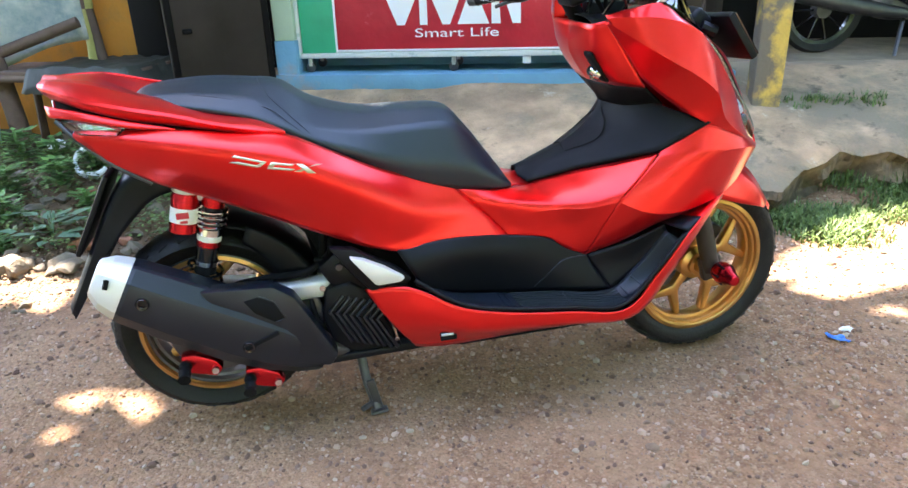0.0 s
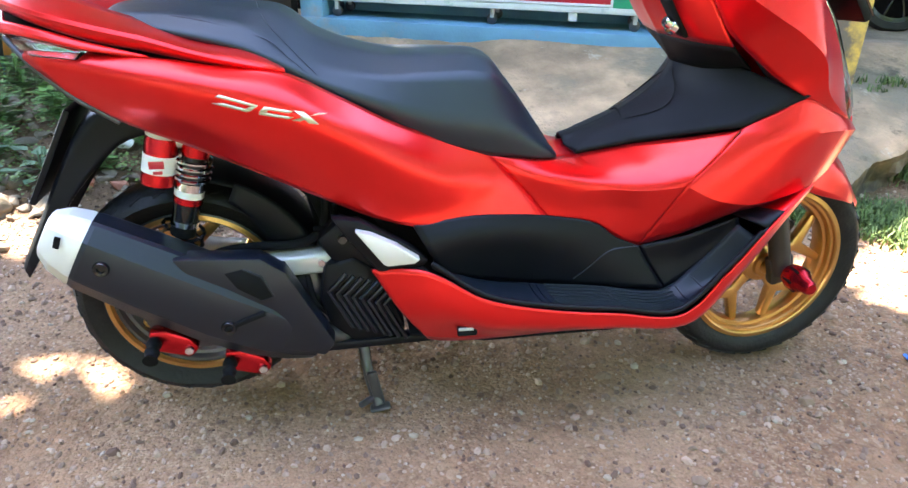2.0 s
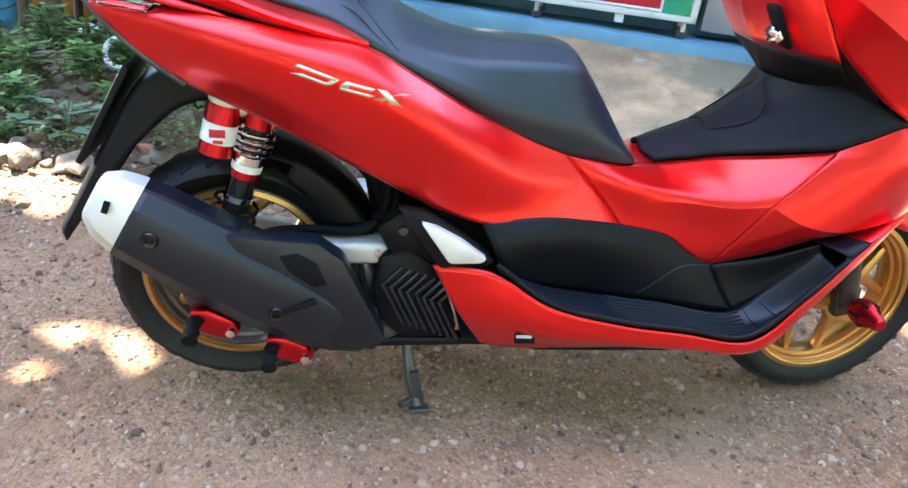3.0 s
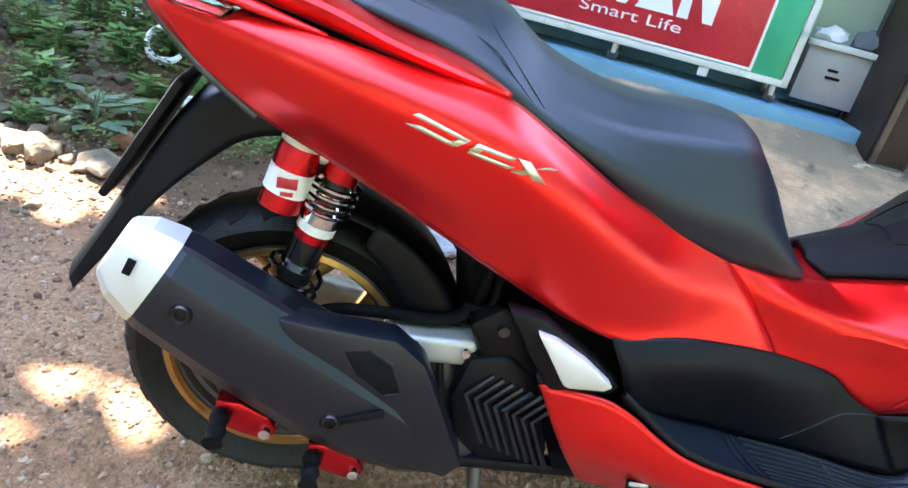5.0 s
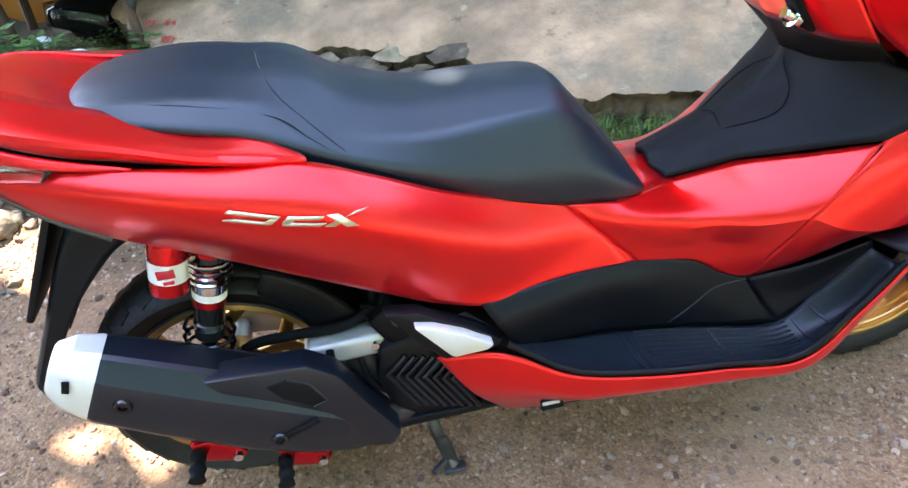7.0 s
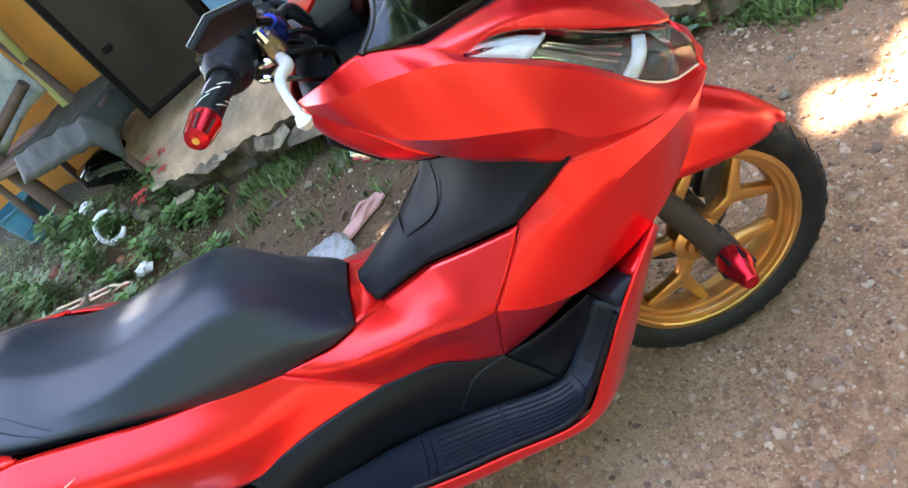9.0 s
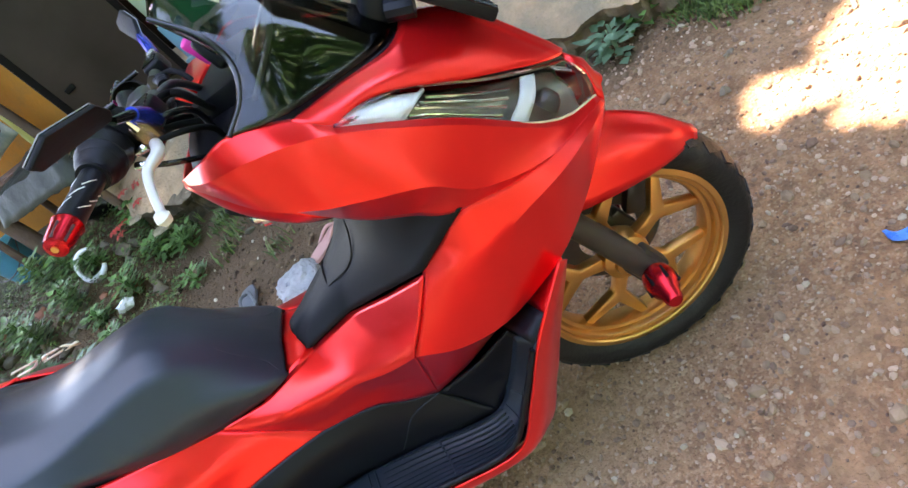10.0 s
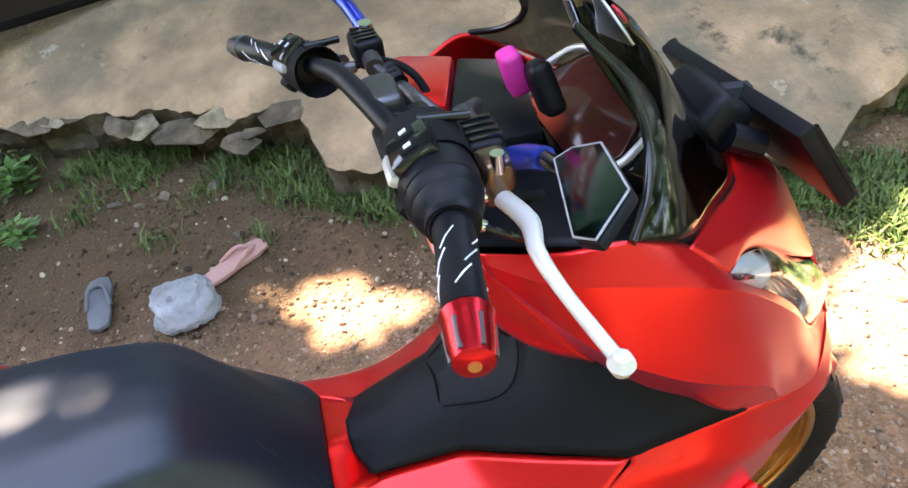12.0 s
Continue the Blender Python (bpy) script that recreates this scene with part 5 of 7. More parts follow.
def grip(a, b, end_mat, end_label):
    a, b = Vector(a), Vector(b)
    d = b - a
    g = tube("grip", [a, a + d * 0.08, a + d * 0.10, a + d * 0.5, a + d * 0.93, a + d], [0.0178, 0.0178, 0.0142, 0.0138, 0.0142, 0.0155], BLACK, bar, "black rubber grip with pale slashes", 22)
    z = d.normalized()
    x = z.cross(Vector((0, 0, 1))).normalized()
    y = z.cross(x)
    for k in range(3):
        for j in range(4):
            a0 = radians(90 * j + 30 * k)
            c = a + d * (0.28 + 0.2 * k)
            e = c + d * 0.17
            a1 = a0 + radians(45)
            tube("grip_slash", [c + (x * math.cos(a0) + y * math.sin(a0)) * 0.0139, c.lerp(e, 0.5) + (x * math.cos((a0 + a1) / 2) + y * math.sin((a0 + a1) / 2)) * 0.0143, e + (x * math.cos(a1) + y * math.sin(a1)) * 0.0140], 0.0007, WHITE, g, "", 5)
    for k in range(5):
        q = a + d * (0.012 + 0.022 * k)
        tube("grip_collar", [q - z * 0.0011, q + z * 0.0011], 0.0184, BLACK, g, "", 22)
    be = tube("bar_end", [b, b + z * 0.002, b + z * 0.009, b + z * 0.026, b + z * 0.035, b + z * 0.037], [0.012, 0.0165, 0.0150, 0.0138, 0.0118, 0.007], end_mat, g, end_label, 22)
    tube("end_bolt", [b + z * 0.034, b + z * 0.0385], 0.0038, GOLD, be, "", 10)
    for k in range(6):
        an = k * math.pi / 3
        tube("end_flute", [b + z * 0.011 + (x * math.cos(an) + y * math.sin(an)) * 0.0140, b + z * 0.033 + (x * math.cos(an) + y * math.sin(an)) * 0.0118], 0.0018, STEEL, be, "", 6)
    return g


grip((0.917, -0.240, 1.038), (0.901, -0.330, 1.040), RED_DARK, "red fluted bar-end weight")
grip((0.838, 0.190, 0.983), (0.786, 0.292, 0.966), STEEL, "dark bar-end weight")
# switch pods: rounded housings with stepped collars towards the grip
for a, b, side, k in (((0.922, -0.148, 1.034), (0.917, -0.250, 1.038), -1, 1.0), ((0.858, 0.125, 0.995), (0.836, 0.198, 0.982), 1, 0.86)):
    a, b = Vector(a), Vector(b)
    ax = (b - a).normalized()
    pts, rad = [], []
    for f, r in ((0, 0.020), (0.04, 0.026), (0.12, 0.029), (0.50, 0.030), (0.60, 0.0285), (0.64, 0.0285), (0.655, 0.0265), (0.67, 0.0285), (0.76, 0.0255), (0.775, 0.0235), (0.79, 0.0255), (0.88, 0.0220), (0.90, 0.0195), (1.0, 0.0180)):
        pts.append(a.lerp(b, f))
        rad.append(r * k)
    pod = tube("switch_pod", pts, rad, BLACK, bar, "black rounded switch housing", 28)
    fw = Vector((0, 0, 1)).cross(ax).normalized()
    if fw.x < 0:
        fw = -fw
    upw = (Vector((0, 0, 1)) - ax * ax.z).normalized()
    c = a.lerp(b, 0.34)
    base = Matrix(((fw.x, ax.x, upw.x, c.x), (fw.y, ax.y, upw.y, c.y), (fw.z, ax.z, upw.z, c.z), (0, 0, 0, 1)))
    ms = base @ Matrix.Rotation(radians(-28), 4, "Y")
    part("switch_block", box_bm((0.036, 0.040, 0.016), ms @ Matrix.Translation((0, 0, 0.028 * k)), 0.005, 2), GLOSS, pod)
    for j in (-1, 1):
        part("switch_button", box_bm((0.015, 0.011, 0.004), ms @ Matrix.Translation((0.001, j * 0.010, 0.036 * k)), 0.0015), DARK, pod)
        part("switch_mark", box_bm((0.006, 0.004, 0.001), ms @ Matrix.Translation((0.001, j * 0.010, 0.0385 * k)), 0), WHITE, pod)
    part("switch_rocker", box_bm((0.012, 0.034, 0.018), base @ Matrix.Rotation(radians(-72), 4, "Y") @ Matrix.Translation((0, -0.002, 0.028 * k)), 0.005, 2), PLATE_GREY if side > 0 else SILVER, pod, "pale grey rocker switch")
    part("pod_horn", box_bm((0.016, 0.026, 0.014), base @ Matrix.Rotation(radians(-125), 4, "Y") @ Matrix.Translation((0, 0.004, 0.029 * k)), 0.004), DARK, pod)
    part("pod_seam", box_bm((0.062 * k, 0.002, 0.062 * k), base @ Matrix.Translation((0, -0.022, 0)), 0.028 * k, 4), DARK, pod)
    tube("pod_bar", [base @ Vector((-0.004, -0.030, 0.031 * k)), base @ Vector((0.036, -0.030, 0.026 * k))], 0.004, GLOSS, pod, "", 10)
# round cap with a bright rim on the bar, and the ribbed plug and beaded hose beside it
cap_m = Matrix.Translation((0.913, -0.116, 1.030)) @ Matrix.Rotation(radians(-38), 4, "Y") @ Matrix.Rotation(radians(24), 4, "X")
rc = part("bar_cap", lathe_bm([(0, 0.004), (0.0145, 0.004), (0.0150, -0.012), (0, -0.014)], cap_m, 28), BLACK, bar, "round black cap with a bright rim")
part("cap_rim", lathe_bm([(0.0140, 0.003), (0.0168, 0.003), (0.0168, 0.0055), (0.0140, 0.0055)], cap_m, 28, True), CHROME, rc)
tube("ribbed_plug", [(0.932, 0.080, 0.998), (0.938, 0.050, 0.994)], [0.009, 0.011, 0.008, 0.011, 0.008, 0.011, 0.008, 0.010], BLACK, bar, "ribbed black hose plug", 14, 16)
tube("beaded_hose", [(0.938, 0.050, 0.994), (0.948, 0.010, 0.990), (0.954, -0.030, 0.992), (0.950, -0.062, 1.002)], [0.0040, 0.0055] * 9, STEEL, bar, "dark beaded brake hose", 10, 36)
part("cylinder_body", box_bm((0.026, 0.030, 0.040), Matrix.Translation((0.966, -0.178, 1.018)) @ Matrix.Rotation(radians(8), 4, "Z"), 0.006, 3), material("bronze_metal", (0.16, 0.10, 0.07), 0.22, 0.8, 0.2, 30), bar, "bronze master cylinder body")
tube("cylinder_pin", [(0.966, -0.190, 1.030), (0.966, -0.190, 1.046)], 0.0055, CHROME, bar, "", 12)
# cables and hoses that fall from the housings into the cowl, with their bright ferrules
for k, (a, b, c, d, r) in enumerate((((0.945, -0.165, 1.020), (0.985, -0.150, 1.012), (1.000, -0.115, 0.985), (0.985, -0.075, 0.935), 0.0045), ((0.940, -0.185, 1.012), (0.990, -0.190, 1.000), (1.010, -0.150, 0.968), (1.000, -0.110, 0.930), 0.0040),
                                     ((0.950, -0.140, 1.010), (0.975, -0.110, 1.022), (0.985, -0.060, 1.000), (0.990, -0.030, 0.940), 0.0045), ((0.935, -0.205, 1.005), (0.970, -0.215, 0.985), (0.990, -0.185, 0.955), (0.985, -0.145, 0.928), 0.0035),
                                     ((0.890, 0.120, 0.990), (0.930, 0.110, 0.995), (0.960, 0.075, 0.985), (0.975, 0.045, 0.940), 0.0045), ((0.885, 0.140, 0.982), (0.925, 0.150, 0.978), (0.955, 0.120, 0.962), (0.965, 0.085, 0.935), 0.0040),
                                     ((0.930, -0.120, 1.005), (0.955, -0.090, 0.990), (0.965, -0.050, 0.965), (0.965, -0.030, 0.935), 0.0050))):
    cb = tube("control_cable", [a, b, c, d], r, DARK if k % 3 else GLOSS, bar, "black control cable", 8, 22)
    a, b = Vector(a), Vector(b)
    tube("ferrule", [a, a.lerp(b, 0.35)], [r * 1.5, r * 1.7, r * 1.3], CHROME if k % 2 else STEEL, cb, "bright cable ferrule", 10, 6)
part("steering_clamp", box_bm((0.060, 0.090, 0.030), Matrix.Translation((0.925, -0.055, 0.985)) @ Matrix.Rotation(radians(-20), 4, "Y"), 0.009, 3), BLACK, bar, "black steering clamp")
for y in (-0.085, -0.025):
    part("clamp_bolt", lathe_bm([(0, 0.006), (0.007, 0.006), (0.008, 0), (0, 0)], Matrix.Translation((0.920, y, 1.000)) @ Matrix.Rotation(radians(-20), 4, "Y"), 6), CHROME, bar)
# master cylinders, levers and mirrors
lev_r = [(0.965, -0.185, 1.006), (0.975, -0.225, 1.006), (0.968, -0.262, 1.009), (0.972, -0.300, 1.003), (0.983, -0.350, 0.993)]
lv = tube("brake_lever", lev_r, [0.0075, 0.008, 0.006, 0.005, 0.005], CAP, bar, "silver white brake lever with a ball end", 14, 30)
part("lever_ball", lathe_bm([(0, -0.009), (0.0055, -0.0075), (0.009, 0), (0.0055, 0.0075), (0, 0.009)], Matrix.Translation((0.984, -0.356, 0.992)), 16), CAP, lv)
lev_l = [(0.895, 0.175, 0.975), (0.885, 0.215, 0.965), (0.862, 0.250, 0.960), (0.838, 0.300, 0.945)]
tube("brake_lever", lev_l, [0.007, 0.006, 0.005, 0.005], STEEL, bar, "dark brake lever", 12, 20)
for (x, y, z, s) in ((0.968, -0.140, 1.022, -1), (0.920, 0.135, 1.002, 1)):
    mc = part("master_cylinder", box_bm((0.032, 0.046, 0.032), Matrix.Translation((x, y, z)) @ Matrix.Rotation(radians(6 * s), 4, "Z"), 0.007, 3), BLACK, bar, "black brake fluid reservoir")
    for k in range(4):
        part("reservoir_rib", box_bm((0.026, 0.004, 0.003), Matrix.Translation((x, y - 0.015 + 0.010 * k, z + 0.0170)), 0.001), GLOSS, mc)
    tube("banjo_bolt", [(x, y - s * 0.03, z), (x, y - s * 0.055, z)], 0.010, STEEL, mc, "", 12)
    tube("brake_hose", [(x, y - s * 0.05, z), (x + 0.02, y - s * 0.085, z - 0.01), (0.985, -s * 0.02, 0.96)], 0.0055, STEEL, mc, "braided dark hose", 8, 16)
# small angular mirrors on blue stems
def mirror_head(centre, normal, along, outline, parent):
    """A thin angular mirror: outline of (along, across) in the plane that faces along the normal."""
    nz = Vector(normal).normalized()
    ux = Vector(along)
    ux = (ux - nz * ux.dot(nz)).normalized()
    uy = nz.cross(ux)
    m = Matrix(((ux.x, uy.x, nz.x, centre[0]), (ux.y, uy.y, nz.y, centre[1]), (ux.z, uy.z, nz.z, centre[2]), (0, 0, 0, 1)))
    h = part("mirror_housing", prism_bm([(x * 1.05, y * 1.07) for x, y in outline], m @ Matrix.Translation((0, 0, -0.0036)), 0.007, 0.0025), PAD, parent, "angular black mirror housing")
    # the glass carries its reflection as a dark teal colour
    part("mirror_glass", prism_bm(outline, m @ Matrix.Translation((0, 0, 0.0006)), 0.002, 0.0005), MIRROR, h, "mirror glass coloured dark teal for its reflection")
    ring = [m @ Vector((x * 1.02, y * 1.03, 0.001)) for x, y in outline]
    tube("mirror_rim", ring + ring[:1], 0.0007, PLATE_GREY, h, "", 6)
    return h


MIR = [(-0.066, -0.010), (-0.060, 0.003), (-0.033, 0.018), (0.042, 0.016), (0.062, -0.008), (0.044, -0.017)]
mr = tube("mirror_stem", [(0.978, -0.160, 1.018), (0.986, -0.190, 1.036), (0.990, -0.222, 1.054)], [0.009, 0.0105, 0.0085], BLUE, bar, "blue anodised mirror stem", 14, 12)
tube("stem_tip", [(0.990, -0.220, 1.053), (0.988, -0.262, 1.070)], [0.0065, 0.005], GLOSS, mr, "", 10)
mirror_head((0.977, -0.319, 1.100), (-0.527, 0.369, 0.766), (-0.231, -0.929, 0.289), MIR, mr)
ml = tube("mirror_stem", [(0.924, 0.158, 1.014), (0.914, 0.200, 1.028), (0.902, 0.240, 1.034)], [0.0085, 0.0085, 0.007], BLUE, bar, "blue anodised mirror stem", 14, 12)
tube("stem_bolt", [(0.924, 0.152, 1.010), (0.925, 0.150, 1.024)], 0.008, CHROME, ml, "", 12)
mirror_head((0.884, 0.300, 1.048), (0.55, 0.35, -0.70), (-0.30, 0.92, 0.16), MIR, ml)
for pts in ([(0.93, -0.05, 0.995), (0.985, -0.08, 1.01), (1.00, -0.06, 0.955)], [(0.92, -0.15, 1.01), (0.955, -0.10, 0.985), (0.99, -0.07, 0.95)]):
    tube("control_cable", pts, 0.005, DARK, bar, "black control cable", 8, 16)


# ---- setting ----
# frame of the house front: origin at the cabinet's first castor, s along the front, o out from it (towards the yard is minus)
W0, WD = Vector((0.383, 3.017, 0)), Vector((0.9354, -0.3536, 0))
WN = Vector((0.3536, 0.9354, 0))


def yard_at(s, o, z):
    return W0 + WD * s + WN * o + Vector((0, 0, z))


# the house front stands a little nearer and higher than that frame
HOUSE = 0.895
HM = Matrix.Translation((0.27, -1.66, 1.08)) @ Matrix.Scale(HOUSE, 4) @ Matrix.Translation((-0.27, 1.66, -1.08))
WM = HM @ Matrix(((WD.x, WN.x, 0, W0.x), (WD.y, WN.y, 0, W0.y), (0, 0, 1, 0), (0, 0, 0, 1)))


def wall_at(s, o, z):
    return WM @ Vector((s, o, z))


def wbox(name, s0, s1, o0, o1, z0, z1, mat, parent=None, label="", bevel=0.004):
    m = WM @ Matrix.Translation(((s0 + s1) / 2, (o0 + o1) / 2, (z0 + z1) / 2))
    return part(name, box_bm((s1 - s0, o1 - o0, z1 - z0), m, bevel), mat, parent, label)


# ground: one sheet, fine near the scooter, reaching the horizon
def ground_z(x, y):
    z = 0.012 * noise.noise((x * 2.1, y * 2.1, 0)) + 0.006 * noise.noise((x * 7, y * 7, 3)) + 0.0025 * noise.noise((x * 25, y * 25, 5))
    left = max(0.0, min(1.0, (-0.35 - x) / 0.5)) * max(0.0, min(1.0, (y - 0.95) / 0.9))
    z += 0.13 * left * (1 + 0.35 * noise.noise((x * 3.3, y * 3.3, 9)))
    z += 0.22 * max(0.0, min(1.0, (y - 0.85) / 0.6)) * max(0.0, min(1.0, (x - 2.35) / 0.35)) * max(0.0, min(1.0, (4.6 - x) / 0.6)) * (y < 6)
    z -= 0.006
    return z


def spread(near0, near1, step, far):
    a = list(np.arange(near0, near1 + step / 2, step))
    g, lo, hi = step, [], []
    while a[0] - sum(lo) > -far:
        g *= 1.35
        lo.append(g)
    g = step
    while a[-1] + sum(hi) < far:
        g *= 1.35
        hi.append(g)
    left = [a[0] - sum(lo[:k + 1]) for k in range(len(lo))][::-1]
    right = [a[-1] + sum(hi[:k + 1]) for k in range(len(hi))]
    return left + a + right


gx, gy = spread(-2.2, 4.0, 0.022, 400), spread(-1.0, 2.6, 0.022, 400)
verts = [(x, y, ground_z(x, y) if abs(x) < 30 and abs(y) < 30 else 0) for y in gy for x in gx]
nx = len(gx)
faces = [(j * nx + i, j * nx + i + 1, (j + 1) * nx + i + 1, (j + 1) * nx + i) for j in range(len(gy) - 1) for i in range(nx - 1)]
me = bpy.data.meshes.new("ground")
me.from_pydata(verts, [], faces)
me.materials.append(DIRT)
for p in me.polygons:
    p.use_smooth = True
tagged(new("ground", me), "brown packed dirt and gravel yard", "ground", kind="structure")

rnd = random.Random(4)


def rock_bm(size, seed, squash=0.6):
    """An angular broken stone: the hull of a few scattered points, its edges worn."""
    r = random.Random(seed)
    bm = bmesh.new()
    for k in range(15):
        v = Vector((r.gauss(0, 1), r.gauss(0, 1), r.gauss(0, 1))).normalized() * r.uniform(0.82, 1.15)
        bm.verts.new((v.x * size[0], v.y * size[1], v.z * size[2] * squash))
    res = bmesh.ops.convex_hull(bm, input=bm.verts)
    bmesh.ops.delete(bm, geom=[v for v in bm.verts if not v.link_faces], context="VERTS")
    bmesh.ops.dissolve_limit(bm, angle_limit=radians(14), verts=bm.verts, edges=bm.edges)
    bmesh.ops.bevel(bm, geom=list(bm.edges), offset=min(size) * 0.09, segments=1, profile=0.5, affect="EDGES")
    return bm


def lump_bm(size, seed, squash=0.6):
    bm = bmesh.new()
    bmesh.ops.create_icosphere(bm, subdivisions=2, radius=1)
    for v in bm.verts:
        q = v.co + Vector((seed * 7.1, 0, 0))
        k = 1 + 0.35 * noise.noise(q * 1.3) + 0.22 * noise.cell(q * 1.9) - 0.1
        v.co = Vector((v.co.x * size[0], v.co.y * size[1], v.co.z * size[2] * squash)) * k
    return bm


# gravel: small stones joined into a few meshes
def gravel(name, count, area, size, mat, label, seed):
    r = random.Random(seed)
    bm0 = bmesh.new()
    bmesh.ops.create_icosphere(bm0, subdivisions=1, radius=1)
    base = [v.co.copy() for v in bm0.verts]
    tri = [[v.index for v in f.verts] for f in bm0.faces]
    bm0.free()
    vs, fs = [], []
    for _ in range(count):
        x, y = r.uniform(area[0], area[1]), r.uniform(area[2], area[3])
        s = r.uniform(*size) * (0.6 + 0.8 * r.random() ** 3)
        rot = Euler((r.random() * 6, r.random() * 6, r.random() * 6)).to_matrix()
        k = Vector((1, r.uniform(0.6, 1), r.uniform(0.45, 0.8)))
        o, z = len(vs), ground_z(x, y)
        for c in base:
            p = rot @ (Vector((c.x * k.x, c.y * k.y, c.z * k.z)) * s * r.uniform(0.85, 1.1))
            vs.append((x + p.x, y + p.y, z + p.z * 0.8 + s * 0.12))
        fs += [tuple(o + i for i in t) for t in tri]
    me = bpy.data.meshes.new(name)
    me.from_pydata(vs, [], fs)
    me.materials.append(mat)
    return tagged(new(name, me), label, "gravel", kind="stuff")


PEB2 = material("pale_pebble", (0.40, 0.315, 0.225), 0.85, 0.0, 0.2, 30)
PEB3 = material("brown_stone", (0.25, 0.160, 0.100), 0.88, 0.0, 0.35, 24)
gravel("gravel", 21000, (-1.8, 3.6, -0.9, 1.0), (0.003, 0.009), PEBBLE, "fine brown gravel strewn over the dirt", 1)
gravel("gravel_pale", 1000, (-1.6, 3.4, -0.9, 1.0), (0.0035, 0.011), PEB2, "pale pebbles strewn over the dirt", 2)
gravel("gravel_coarse", 2700, (-0.9, 3.4, -0.9, 0.9), (0.006, 0.014), PEBBLE, "coarse brown pebbles in front of the wheel", 3)
CLOD = material("dark_clod", (0.12, 0.07, 0.04), 0.95, 0.0, 0.3, 30)
island_tint(CLOD, (0.040, 0.022, 0.011), (0.21, 0.135, 0.075))
gravel("soil_clods", 5200, (-1.6, 2.3, 0.80, 1.75), (0.004, 0.012), CLOD, "crumbs of dark soil below the porch", 12)
gravel("soil_lumps", 420, (-1.4, 2.2, 0.85, 1.70), (0.010, 0.022), CLOD, "lumps of dark soil below the porch", 13)
CHIP = material("pale_chip", (0.4, 0.33, 0.22), 0.9, 0.0, 0.2, 30)
island_tint(CHIP, (0.20, 0.10, 0.045), (0.60, 0.53, 0.40))
gravel("litter_chips", 130, (-0.9, 1.3, 0.82, 1.70), (0.006, 0.016), CHIP, "pale chips and dry scraps strewn below the porch", 14)
gravel("gravel_large", 420, (0.9, 3.2, -0.9, 0.8), (0.009, 0.019), PEB3, "larger grey-brown stones bedded in the dirt", 4)

# porch of worn concrete, sloping up to the house, with a broken front edge
def porch_z(o):
    return 0.40 + 0.19 * max(-1.6, min(0.0, o)) / 1.1


def porch_edge(s):
    e = -1.13 + 0.05 * noise.noise((s * 2.2, 0, 0)) + 0.05 * noise.noise((s * 7, 4, 0)) + 0.03 * noise.noise((s * 19, 9, 0)) + 0.012 * noise.noise((s * 47, 2, 0))
    e -= 0.33 * max(0.0, min(1.0, (s - 0.86) / 0.18))
    e += 0.36 * max(0.0, min(1.0, (s - 2.5) / 0.35))
    return e + max(0.0, -0.5 - s) * 0.9


def porch_point(s, f):
    lip, back = yard_at(s, porch_edge(s), porch_z(porch_edge(s))), wall_at(s, 0.35, 0.40)
    p = lip.lerp(back, f)
    p.z = lip.z + (back.z - lip.z) * min(1.0, f / 0.8)
    return p


top, face = [], []
for s in np.arange(-1.05, 6.0, 0.02):
    edge = porch_edge(s)
    col = []
    for k in range(25):
        f = (k / 24) ** 1.4
        p = porch_point(s, f)
        wear = 0.035 * math.exp(-f * 1.3 / 0.05) * (0.6 + 0.8 * noise.noise((s * 9, 1, 5)))
        p.z += 0.009 * noise.noise((s * 3, f * 4, 2)) + 0.004 * noise.noise((s * 14, f * 18, 6)) - wear
        col.append(p)
    top.append(col)
    lip = col[0]
    drop = [lip]
    for k in range(1, 7):
        f = k / 6
        bite = 0.05 * noise.noise((s * 8, f * 3, 7)) + 0.03 * noise.noise((s * 21, f * 6, 3))
        drop.append(yard_at(s, edge + 0.02 + 0.05 * f + bite, lip.z * (1 - f) - 0.08 * f))
    face.append(drop)
porch = part("porch", grid(top), CONCRETE, None, "", 40)
tagged(porch, "worn concrete porch with a broken front edge", "porch", kind="structure")
part("porch_riser", grid(face), RISER, porch, "broken grey-brown front of the porch", 25)


